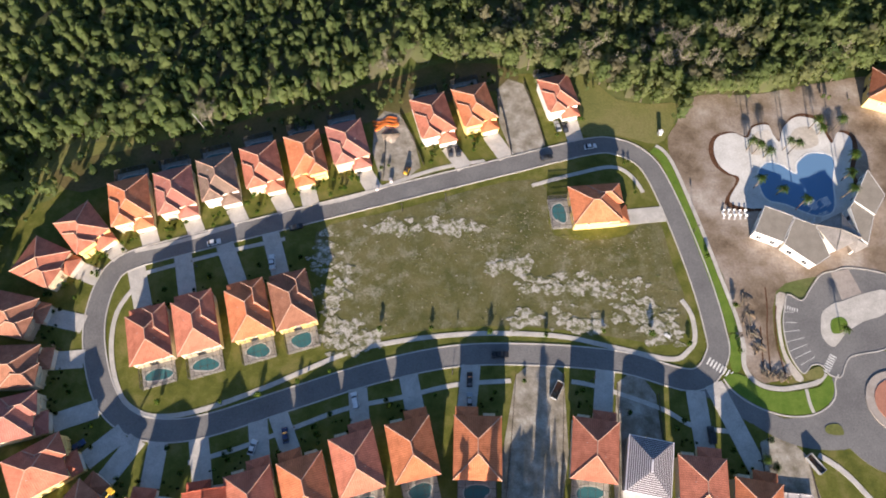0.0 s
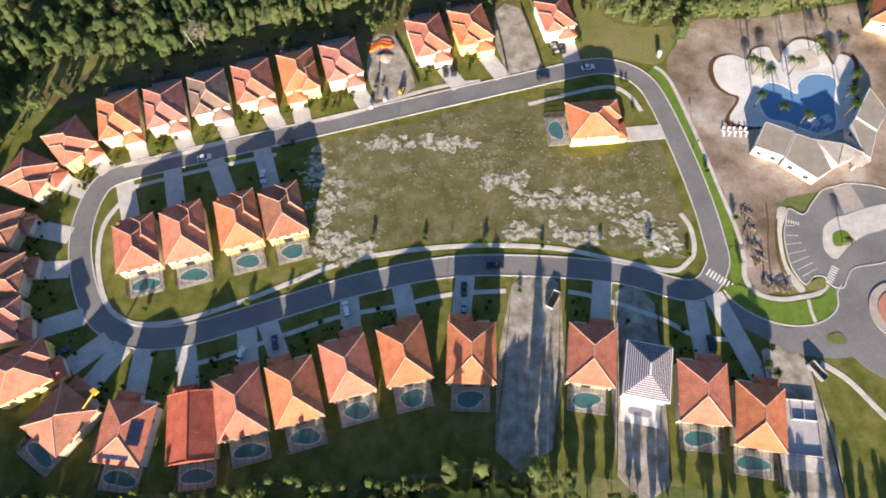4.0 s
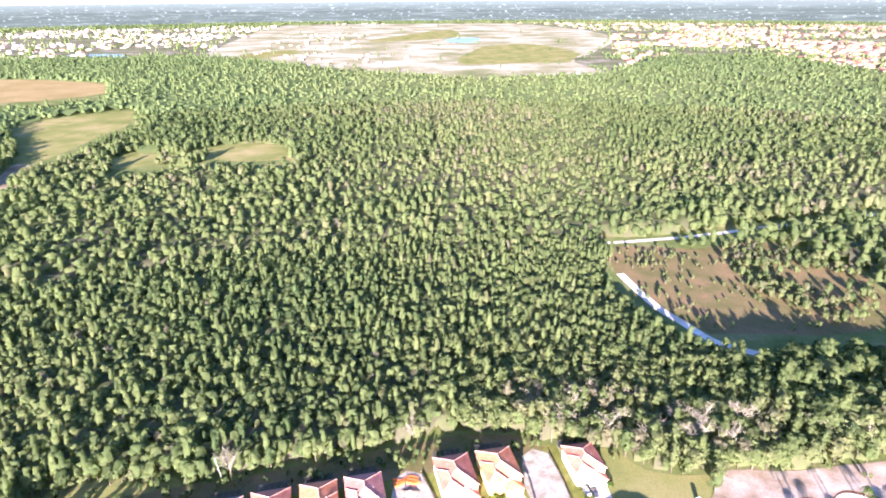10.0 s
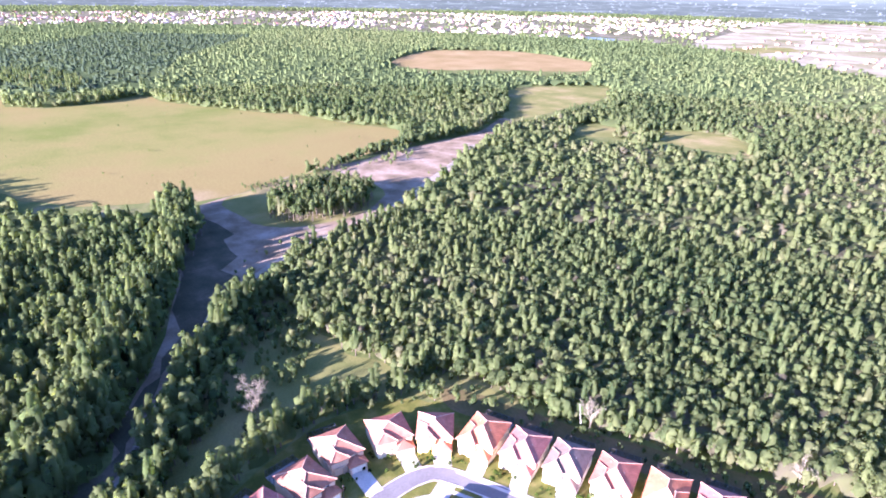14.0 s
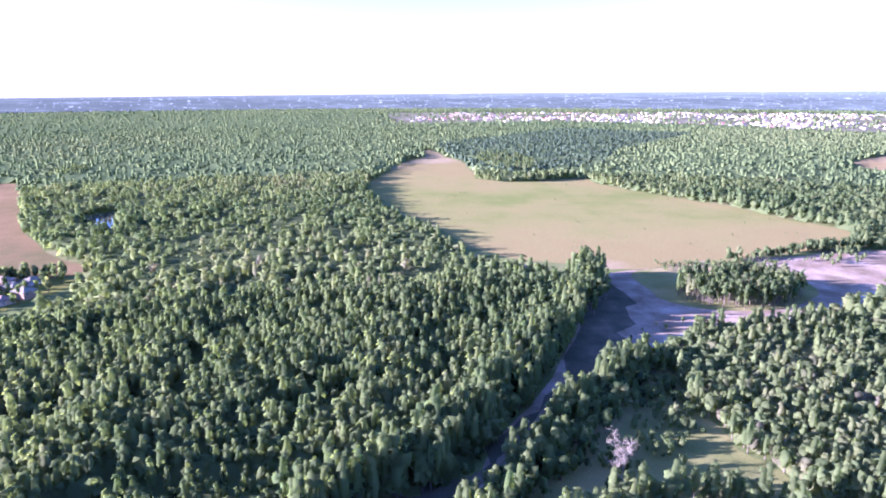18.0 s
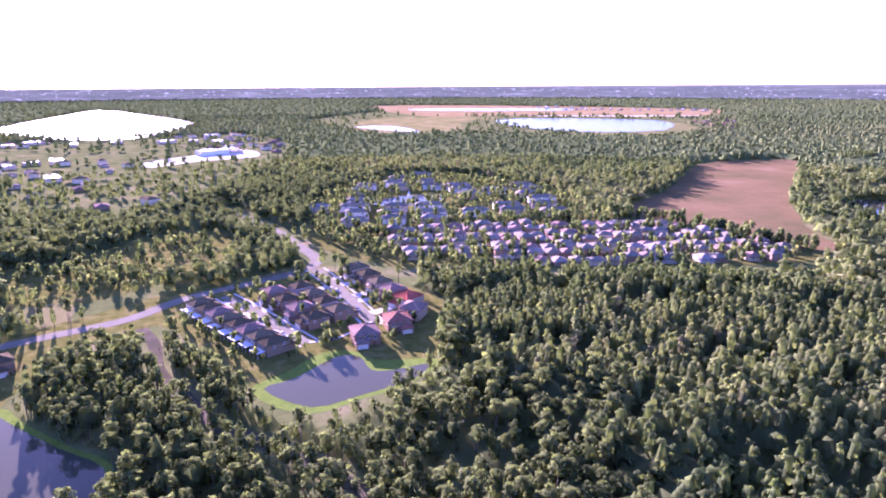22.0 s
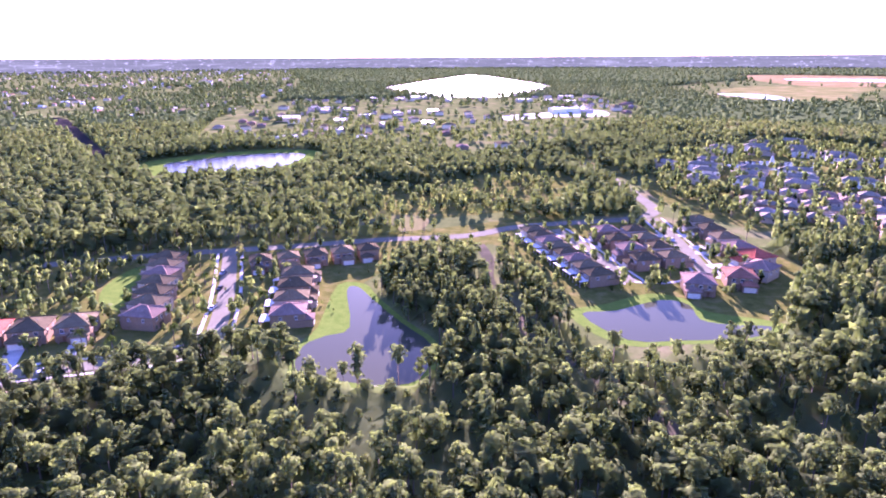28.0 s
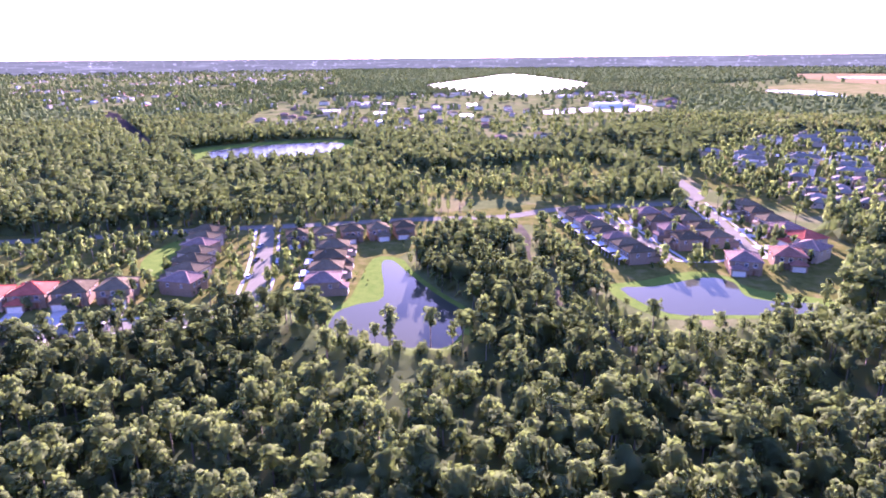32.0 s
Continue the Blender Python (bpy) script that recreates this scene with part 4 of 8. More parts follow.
def house(x, y, yaw, w, d, tiles, wall, garage=1, label="", storeys=2, gable=False, front=True, detail=True, cross=False, group="estate houses", name="house"):
    """A house with its front to local -y: walls, hip roof, projecting garage, porch and windows."""
    h = 5.7 if storeys == 2 else 3.0
    HOMES.append((x, y))
    ob = thing(name, pose(x, y, 0.02, 0, 0, yaw), label, "house", group)
    part("wall", Geo().box(-w / 2, w / 2, -d / 2, d / 2, 0, h - 0.1), wall, ob)
    g, caps = hip(w, d, h, gable=gable)
    part("roof", g, tiles, ob, "tiled hip roof" if not gable else "tiled saddle roof")
    part("ridge", cap_geo(caps), "ridge_clay" if tiles in CLAY else tiles, ob, "pale row of ridge tiles")
    if cross:
        # a lower cross roof over the front bay, one step below the main ridge
        bw, bd = w * 0.5, d * 0.66
        bx, by = -garage * (w / 2 - bw / 2 - 0.25), -d / 2 + bd / 2 - 1.3
        part("front_bay", Geo().box(bx - bw / 2, bx + bw / 2, -d / 2 - 1.2, -d / 2 + 0.2, 0, h + 0.3), wall, ob)
        bg, bc = hip(bw, bd, h + 0.42)
        part("bay_roof", Geo().add([(vx + bx, vy + by, vz) for vx, vy, vz in bg.v], bg.f), tiles, ob, "stepped tile roof over the front bay")
        part("bay_ridge", cap_geo([((p[0] + bx, p[1] + by, p[2]), (q[0] + bx, q[1] + by, q[2])) for p, q in bc]), "ridge_clay" if tiles in CLAY else tiles, ob)
    if front and garage:
        gx, gw, gd = garage * (w / 2 - 3.3), 6.2, 3.2
        wing = part("garage_wing", Geo().box(gx - gw / 2, gx + gw / 2, -d / 2 - gd, -d / 2 + 0.1, 0, 3.0), wall, ob)
        gg, gc = hip(gw, gd * 2, 3.1, over=0.4)
        part("garage_roof", Geo().add([(vx + gx, vy - d / 2, vz) for vx, vy, vz in gg.v], gg.f), tiles, ob, "low tiled roof over the garage")
        door = Geo()
        for k in range(4):
            door.box(gx - 2.45, gx + 2.45, -d / 2 - gd - 0.05 + 0.012 * (k % 2), -d / 2 - gd + 0.05, 0.02 + 0.55 * k, 0.55 * (k + 1))
        part("garage_door", door, "garage_white", ob, "pale panelled garage door")
        px = -garage * (w / 2 - 3.0)
        porch = Geo().box(px - 1.7, px - 1.3, -d / 2 - 1.6, -d / 2 - 1.2, 0, 2.9).box(px + 1.3, px + 1.7, -d / 2 - 1.6, -d / 2 - 1.2, 0, 2.9).box(px - 1.8, px + 1.8, -d / 2 - 1.7, -d / 2 + 0.05, 2.9, 3.35)
        part("porch", porch, wall, ob, "square porch on two posts")
        part("front_door", Geo().box(px - 0.5, px + 0.5, -d / 2 - 0.05, -d / 2 + 0.03, 0.1, 2.2), "door_wood", ob)
    if detail:
        up = 3.5 if storeys == 2 else 1.0
        for wx in (-w * 0.28, 0.0, w * 0.28):
            window(ob, wx, -d / 2, up, 0)
            window(ob, wx, d / 2, up, 180)
        for side, turn in ((-1, -90), (1, 90)):
            for wy in (-d * 0.25, d * 0.2):
                window(ob, side * w / 2, wy, up, turn, 0.9, 1.2)
        if storeys == 2:
            window(ob, 0.6, d / 2, 0.2, 180, 2.4, 2.1, "frame_bronze")
        for k, (vx, vy) in enumerate(((-w * 0.2, d * 0.12), (w * 0.22, -d * 0.08))):
            z = h + (w / 2 + 0.55 - abs(vx)) * 0.42
            part("vent_pipe", Geo().tube([(vx, vy, z - 0.2), (vx, vy, z + 0.45)], 0.09), "pole_grey", ob)
    return ob


def pool_cage(x, y, yaw, w=10.5, d=6.5, high=2.8, frame="frame_bronze", pool=True, shape=0):
    """A screened pool yard: deck, sunk pool with coping, beams and insect screen. Its house side is local -y."""
    ob = thing("pool_enclosure", pose(x, y, 0.03, 0, 0, yaw), "screened pool cage with a concrete deck behind the house", "pool cage", "pool cages")
    part("deck", Geo().box(-w / 2, w / 2, 0, d, 0, 0.12), "concrete", ob)
    if pool:
        pts = []
        for k in range(28):
            a = 2 * math.pi * k / 28
            bend = 1 + (0.16 * math.cos(2 * a + 0.6 + shape) + 0.08 * math.sin(3 * a + shape))
            pts.append((w * 0.37 * bend * math.cos(a) + 0.2, d * 0.5 + d * 0.3 * bend * math.sin(a)))
        rim = np.array(pts)
        part("coping", Geo().add(strip(rim, -0.35, 0.05, 0.1, 0.17, True).v, strip(rim, -0.35, 0.05, 0.1, 0.17, True).f), "trim_white", ob)
        part("pool_water", Geo().prism(pts, 0.1, 0.135), "pool_water", ob, "blue-green pool water")
    b = Geo()
    nx, ny = 5, 3
    for i in range(nx + 1):
        u = -w / 2 + w * i / nx
        b.box(u - 0.05, u + 0.05, d - 0.1, d, 0.1, high).box(u - 0.05, u + 0.05, 0, d, high, high + 0.12)
    for j in range(ny + 1):
        v = d * j / ny
        for s in (-w / 2, w / 2):
            b.box(s - 0.05, s + 0.05, v - 0.05, v + 0.05, 0.1, high)
        b.box(-w / 2, w / 2, v - 0.05, v + 0.05, high + 0.02, high + 0.1)
    part("cage_frame", b, frame, ob, "thin metal cage frame")
    s = Geo()
    s.add([(-w / 2, 0, high), (w / 2, 0, high), (w / 2, d, high), (-w / 2, d, high), (-w / 2, 0, 0.1), (w / 2, 0, 0.1), (w / 2, d, 0.1), (-w / 2, d, 0.1)], [(0, 1, 2, 3), (2, 6, 7, 3), (0, 3, 7, 4), (1, 5, 6, 2)])
    part("screen", s, "screen_mesh", ob, "dark insect screen")
    return ob


def local(x, y, yaw, u, v):
    c, s = math.cos(radians(yaw)), math.sin(radians(yaw))
    return x + c * u - s * v, y + s * u + c * v


DRIVES = []


def driveway(a, b, w=5.9, mat="concrete", z=0.115):
    line = np.array([a, b], float)
    DRIVES.append(1)
    z += 0.004 * (len(DRIVES) % 9)
    return solid("driveway", strip(line, -w / 2, w / 2, 0.0, z), mat, "pale concrete driveway from garage to street", "driveway")


def nearest_on(line, p):
    k = np.argmin(((line - np.array(p)) ** 2).sum(1))
    return line[k]


LOTS = []


def lot(px, py, yaw, w, d, tiles, wall, garage, label, cage=True, drive=True, road=None, gable=False, shape=0.0, frame="frame_bronze", cross=False):
    x, y = px * U, py * U
    house(x, y, yaw, w, d, tiles, wall, garage, label, gable=gable, cross=cross)
    LOTS.append((x, y, yaw, w, d, garage))
    if cage:
        cx, cy = local(x, y, yaw, 0, d / 2 + 0.1)
        pool_cage(cx, cy, yaw, w * 0.86, 7.0, shape=shape, frame=frame)
    if drive:
        a = local(x, y, yaw, garage * (w / 2 - 3.3), -d / 2 - 3.3)
        line = loop if road is None else road
        to = nearest_on(line, local(x, y, yaw, garage * (w / 2 - 3.3), -d / 2 - 16))
        vec = np.array(to) - np.array(a)
        n = np.linalg.norm(vec)
        driveway(a, np.array(a) + vec * max(0.2, (n - RW - 0.2) / n))


# north side of the loop street
lot(-96.1, 80.5, 16.9, 12.6, 15.5, "tile_orange", "stucco_cream", 1, "two-storey cream house with an orange clay-tile hip roof", cage=True, cross=True)
lot(-83.8, 84.2, 16.9, 12.2, 15, "tile_rose", "stucco_cream", 1, "two-storey cream house with a rose-red tile roof", cage=True, cross=True)
lot(-72.1, 88.6, 16.9, 12, 15, "tile_greybrown", "stucco_white", 1, "two-storey white house with a grey-brown tile roof", cage=True, cross=True)
lot(-59.9, 93, 16.9, 12.2, 15, "tile_terracotta", "stucco_cream", 1, "two-storey cream house with a terracotta tile roof", cage=True, cross=True)
lot(-47.2, 96.8, 16.9, 11.8, 16, "tile_orange", "stucco_yellow", -1, "two-storey yellow house with an orange tile roof", cage=True, cross=True)
lot(-35.1, 101.2, 16.9, 12.2, 15, "tile_rose", "stucco_cream", 1, "two-storey cream house with a dusky red tile roof", cage=True, cross=True)
lot(-9.9, 111, 16.9, 12.2, 16, "tile_terracotta", "stucco_white", 1, "two-storey white house with a terracotta roof and cars at its garage", cage=True, cross=True)
lot(2.9, 115.2, 16.9, 12.2, 15.5, "tile_orange", "stucco_yellow", 1, "two-storey yellow house with a bright orange tile roof", cage=True, cross=True)
lot(28.7, 120, 14.9, 11, 13.5, "tile_terracotta", "stucco_white", 1, "white house with a terracotta roof at the street's bend", cage=True, cross=True)
# west end
lot(-107.7, 71.6, 43.3, 12, 13.5, "tile_terracotta", "stucco_yellow", 1, "two-storey cream house with a broken terracotta roofline", cage=False, cross=True)
lot(-116.3, 60.8, 67.2, 13, 13, "tile_terracotta", "stucco_cream", 1, "two-storey cream house with a terracotta roof on the curve", cage=False, cross=True)
lot(-120.9, 45.7, 78.9, 12.5, 14, "tile_brown", "stucco_tan", 1, "two-storey tan house with a brown tile roof", cage=True, cross=True)
lot(-116, 31.6, 92.4, 12.5, 14.5, "tile_brown", "stucco_cream", 1, "two-storey cream house with a brown-red roof", cage=True, cross=True)
lot(-113.1, 18.5, 105, 12.5, 14.5, "tile_rose", "stucco_cream", -1, "two-storey cream house with a dark rose roof", cage=True, cross=True)
lot(-102.7, 6.9, 121.5, 13, 15, "tile_terracotta", "stucco_yellow", -1, "two-storey yellow house with an orange-pink roof", cage=False, cross=True)
# south side of the loop street
lot(-89.9, -3.4, 147.1, 13, 14, "tile_brown", "stucco_tan", 1, "two-storey tan house with a faded brown roof", cage=True)
lot(-74.5, -6.2, 175.3, 12.6, 15.5, "tile_terracotta", "stucco_white", 1, "two-storey white house with solar panels on a terracotta roof", cage=True)
lot(-59.7, -4.6, 189.5, 12, 17.5, "tile_red", "stucco_tan", 1, "long house with a plain red saddle roof", gable=True, cage=True)
lot(-49.7, 0.5, 196.6, 12.4, 16.5, "tile_terracotta", "stucco_cream", -1, "two-storey cream house with a terracotta hip roof", shape=0.4)
lot(-37.4, 3.9, 197.7, 12.4, 16.5, "tile_orange", "stucco_cream", 1, "two-storey cream house with an orange hip roof", shape=1.2)
lot(-25.6, 9.8, 196.7, 12.4, 16, "tile_terracotta", "stucco_cream", -1, "two-storey cream house with a salmon-red hip roof", shape=2.0)
lot(-12.3, 13.2, 193.7, 12.4, 16, "tile_orange", "stucco_cream", -1, "two-storey cream house with a tan-orange hip roof", shape=2.7)
lot(3.5, 13.9, 179.6, 13, 17, "tile_orange", "stucco_cream", 1, "two-storey cream house with a cross-hipped orange roof", shape=3.3)
lot(31.9, 13.9, 173.6, 12.6, 16.5, "tile_terracotta", "stucco_cream", -1, "two-storey cream house with a salmon tile roof", shape=3.8)
lot(56.9, 5.6, 175.5, 12.8, 16.2, "tile_terracotta", "stucco_cream", -1, "two-storey cream house with a terracotta pyramid roof", shape=4.4)
lot(69, 0.4, 171.5, 12.4, 16.5, "tile_orange", "stucco_cream", -1, "two-storey cream house with an orange hip roof", shape=5.1)
# inside the loop
lot(-82.2, 40.2, 197.3, 12, 15.5, "tile_terracotta", "stucco_cream", 1, "two-storey cream house with a terracotta roof inside the loop", shape=0.2, cross=True)
lot(-70.5, 43.7, 197.3, 12.4, 17, "tile_terracotta", "stucco_cream", 1, "two-storey cream house with a salmon tile roof inside the loop", shape=0.9, cross=True)
lot(-57.1, 47.5, 197.3, 12, 16.5, "tile_orange", "stucco_yellow", 1, "two-storey cream house with an orange cross roof inside the loop", shape=1.6, cross=True)
lot(-45.8, 50.4, 197.3, 12, 16, "tile_brown", "stucco_yellow", 1, "two-storey cream house with a brown-orange roof inside the loop", shape=2.4, cross=True)
lot(37.1, 81.1, 95.9, 13.5, 15.5, "tile_orange", "stucco_yellow", -1, "yellow house with an orange hip roof standing alone", shape=3.0, cross=True)

# ---- clubhouse, pool yard and entrance ----
def club_wing(pts, h, label, lip=0.45):
    """A low clubhouse wing over a plan outline: white walls, flat tan roof with a raised white edge."""
    pts = plan(pts)
    c = np.mean(pts, 0)
    ob = thing("clubhouse_wing", pose(c[0], c[1], 0.07), label, "clubhouse", "clubhouse wings")
    ring = np.array(pts) - c
    if sum(ring[i - 1][0] * ring[i][1] - ring[i][0] * ring[i - 1][1] for i in range(len(ring))) < 0:
        ring = ring[::-1]
    part("wall", Geo().prism([tuple(p * 0.97) for p in ring], 0, h), "stucco_white", ob, "white rendered walls")
    part("roof", Geo().prism([tuple(p) for p in ring], h, h + 0.3), "flat_roof", ob, "flat tan roof")
    for i in range(len(ring)):
        p, q = ring[i - 1], ring[i]
        n = np.linalg.norm(q - p)
        yaw = math.degrees(math.atan2(*(q - p)[::-1]))
        part("fascia", Geo().box(-n / 2, n / 2, -0.06, 0.1, h - 0.15, h + 0.34), "trim_white", ob, m=pose(*((p + q) / 2), 0, 0, 0, yaw))
        for k in range(max(1, int(n / 4))):
            w = p * 0.97 + (q - p) * 0.97 * (k + 0.5) / max(1, int(n / 4))
            window(ob, w[0], w[1], 0.8, yaw, 1.6, 1.9)
    return ob


club_wing([(85.6, 81.6), (93.1, 78.3), (88.5, 70.3), (81.2, 73.4)], 4.3, "low white clubhouse wing with a flat tan roof")
club_wing([(93.4, 78.0), (98.7, 75.9), (100.7, 66.5), (96.2, 63.6), (88.8, 69.7)], 4.0, "middle clubhouse wing with a flat tan roof")
club_wing([(111.2, 83.7), (117.6, 93.9), (120.5, 85.6), (116.0, 79.3)], 4.4, "north-eastern clubhouse wing with a flat tan roof")
club_wing([(109.7, 81.7), (111.3, 83.4), (115.8, 79.0), (112.0, 70.3), (110.3, 71.8)], 4.1, "eastern clubhouse wing with a flat tan roof")
ob = thing("clubhouse_entrance", pose(104.6 * U, 73.8 * U, 0.07, 0, 0, 26.3), "clubhouse entrance hall with grey hip roofs", "clubhouse")
part("wall", Geo().box(-4.6, 4.6, -4.6, 4.6, 0, 4.5), "stucco_white", ob)
g, caps = hip(9.6, 9.6, 4.6, 0.3)
part("roof", g, "tile_ash", ob, "grey tiled pyramid roof")
part("ridge", cap_geo(caps), "tile_ash", ob)
g, caps = hip(5.0, 5.0, 3.5, 0.45)
part("porch_roof", Geo().add([(vx + 3.6, vy - 5.4, vz) for vx, vy, vz in g.v], g.f), "tile_ash", ob, "smaller grey pyramid roof over the porch")
for px, py in ((1.4, -7.6), (5.8, -7.6), (5.8, -3.2)):
    part("porch_post", Geo().box(px - 0.25, px + 0.25, py - 0.25, py + 0.25, 0, 3.5), "stucco_white", ob)
CLEAR.append(np.array([(70, 130), (170, 150), (175, -10), (110, -30), (90, 40)]))
DECK = [(75.7, 102.7), (77.6, 107.2), (82.7, 108.8), (86.7, 107.1), (89.1, 111), (93.7, 112), (94.7, 108.8), (96.2, 105.9), (98.2, 110.9), (103.2, 115.1), (109.1, 113.9), (110.6, 109.6), (112, 105.5), (114.6, 109.5), (118, 108), (117.7, 103.2), (115.1, 96), (115.3, 92), (112.3, 84.2), (108, 78.1), (101.6, 77.7), (95.6, 79.7), (87.2, 82.6), (83.1, 82.7), (77.6, 85), (81.8, 92.5), (78.9, 94.5), (76.4, 97.5)]
sheet("soil_rim", [(round(96.9 + (x - 96.9) * 1.07, 1), round(99.3 + (y - 99.3) * 1.07, 1)) for x, y in DECK], 0.1, "mulch", "dark turned soil round the pool deck", "bed", free=False, smooth=4, rag=1.0)
sheet("pool_deck", DECK, 0.13, "white_deck", "white concrete pool deck, half in shade", "deck", free=False, smooth=4)
sheet("sand_bed", [(86.3, 104.2), (89.5, 108.9), (93.6, 110), (94, 105.4), (91.4, 101.7), (87.2, 101.1)], 0.16, "pale_sand", "pale sandy planting bed in the pool deck", "bed", free=False)
sheet("sand_bed", [(99.2, 106.4), (101.9, 110.6), (107.2, 111.2), (108, 105.5), (103.8, 103.4), (99.7, 103.3)], 0.16, "pale_sand", "sandy bed with palms in the pool deck", "bed", free=False)
lagoon = curve_through(plan([(87.5, 93.9), (88.4, 86.2), (94, 84.2), (102.1, 80.7), (107.3, 82.8), (109.2, 92.1), (111, 100.3), (104.8, 101.8), (100, 98.2), (98.9, 94.5), (94.8, 97.6), (90.7, 98.1)]), True, 5)
pool = thing("swimming_pool", pose(0, 0, 0), "free-form estate pool sunk in a white deck", "pool")
part("pool_water", Geo().prism([tuple(p) for p in lagoon], 0.12, 0.15), "shallow_water", pool)
part("coping", strip(lagoon, -0.5, 0.05, 0.1, 0.19, True), "trim_white", pool)
plaza = curve_through(plan([(88.7, 56.4), (92.3, 54.7), (95.2, 58.1), (99, 62.3), (103.2, 63.6), (107.3, 64.6), (117.3, 62.7), (123, 56.3), (121.7, 48), (116.5, 44.5), (111.1, 41), (102.5, 39.2), (99.9, 36.5), (98, 33.5), (95, 34.2), (93.8, 36.5), (91.2, 36.5), (88.5, 34.3), (86.1, 38.5), (85.5, 43.5), (85.8, 48.3), (87, 52.3)]), True, 4)
solid("car_park", Geo().add([(*p, 0.1) for p in plaza], [tuple(range(len(plaza)))]), "asphalt", "curved asphalt car park by the clubhouse", "car park")
solid("kerb", strip(plaza, -0.35, 0.0, 0.0, 0.2, True), "concrete", "pale kerb round the car park", "kerb")
sheet("island", [(96, 48.2), (97.2, 51.4), (100.7, 53.9), (103.1, 54.5), (109.4, 56.8), (116, 57.9), (114.1, 51.3), (107.7, 48.9), (102.4, 45.7), (98.4, 41.8), (96.4, 42.6), (95.5, 45)], 0.16, "concrete", "pale concrete island in the car park", free=False)
sheet("planting_bed", [(98.9, 49), (101.9, 50), (103.2, 48.1), (101, 45.6), (98.4, 45.6)], 0.2, "lush_grass", "small green planting bed with a palm", "bed", free=False)
sheet("paved_band", [(101.9, 62.8), (107.1, 64.1), (109.1, 56.9), (103.2, 54.9)], 0.13, "paving", "pale paved crossing before the clubhouse", "paving", free=False, smooth=0)
sheet("mulch_bed", [(88.8, 34.1), (91.4, 35.9), (93.5, 36.2), (93.8, 34.4), (92.6, 33.1), (89.6, 32.9)], 0.17, "meadow", "grassy corner bed beside the car park", "bed", free=False)
sheet("sand_strip", [(85.6, 56.1), (88.5, 56), (86.3, 51.5), (85.2, 47.5), (84.9, 41.1), (86, 37.3), (88.3, 33.2), (86.2, 32.6), (84.2, 38.8), (84.1, 46.7)], 0.09, "pale_sand", "pale sand beside the car park", free=False)
for pts in ([(83, 58.2), (82.4, 52), (81.1, 45.1), (80.1, 35)], [(85, 53), (83.6, 47), (83.2, 41), (83.8, 34)], [(79.6, 47), (79, 41), (78.4, 36)]):
    solid("wheel_rut", strip(curve_through(plan(pts), False, 4), -0.22, 0.22, None, 0.1), "mulch", "dark wheel rut in the bare ground", "track")
sheet("verge", [(71.2, 44.4), (73.5, 44.4), (73.4, 41.2), (72.4, 35.3), (70.3, 34.6), (70, 38.9)], 0.13, "lush_grass", "green planter by the street", free=False)
sheet("road_junction", [(67.6, 28.8), (74.4, 23.4), (82.6, 22.9), (88.3, 23.9), (93.7, 26.2), (95.9, 30.1), (96.2, 34.5), (100.1, 35.8), (109.8, 38.6), (103.8, 15.1), (98.6, 15), (93.6, 17), (87.5, 19.6), (82.1, 20.6), (72.6, 21.5), (64.6, 27.2)], 0.095, "asphalt", "wide asphalt junction before the roundabout", "road", free=False, smooth=2)
turn = np.array([(131 + 19 * math.cos(a), 30 + 19 * math.sin(a)) for a in np.linspace(0, 2 * math.pi, 60, endpoint=False)])
solid("roundabout", Geo().prism([tuple(p) for p in turn], 0.0, 0.105), "asphalt", "asphalt roundabout at the entrance", "road")
core = np.array([(133 + 9.5 * math.cos(a), 33 + 9.5 * math.sin(a)) for a in np.linspace(0, 2 * math.pi, 40, endpoint=False)])
solid("roundabout_island", Geo().prism([tuple(p) for p in core], 0.1, 0.35), "paving", "paved centre of the roundabout", "island")
inner = core * 0.72 + np.array([133, 33]) * 0.28
solid("roundabout_bed", Geo().prism([tuple(p) for p in inner], 0.3, 0.5), "stone_red", "red-brown stone bed in the roundabout", "bed")
g = Geo()


def stripes(ax0, ay0, bx0, by0, count, long, wide, z):
    """A row of white stripes between two places, each across the row."""
    way = Vector((bx0 - ax0, by0 - ay0)).normalized()
    side = way.orthogonal()
    for k in range(count):
        c = Vector((ax0, ay0)).lerp(Vector((bx0, by0)), k / (count - 1))
        g.add([(*(c + way * a * wide / 2 + side * b * long / 2), z) for a, b in ((-1, -1), (1, -1), (1, 1), (-1, 1))], [(0, 1, 2, 3)])


stripes(64.4 * U, 37.3 * U, 69.6 * U, 33.6 * U, 8, 2.6, 0.5, 0.118)
stripes(97.2 * U, 39.2 * U, 94.4 * U, 35 * U, 8, 2.2, 0.4, 0.125)
solid("road_marking", g, "road_paint", "white zebra stripes on the road", "marking")
g = Geo()
for x0, y0, x1, y1 in ((86.3, 48.3, 89.5, 48.2), (85.6, 45.5, 90, 46.2), (85.7, 42.8, 90.8, 44.1), (86.3, 40.4, 91.2, 42.3), (87.2, 38.4, 91.8, 40.6), (88.2, 36.6, 92.4, 38.9), (86.9, 51.2, 89.3, 51.1)):
    p, q = Vector((x0 * U, y0 * U)), Vector((x1 * U, y1 * U))
    n = (q - p).orthogonal().normalized() * 0.07
    g.add([(*(p - n), 0.108), (*(p + n), 0.108), (*(q + n), 0.108), (*(q - n), 0.108)], [(0, 1, 2, 3)])
stripes(87.4 * U, 52.6 * U, 90.4 * U, 51.7 * U, 6, 1.2, 0.3, 0.11)
solid("parking_lines", g, "road_paint", "white bay lines of the car park", "marking")
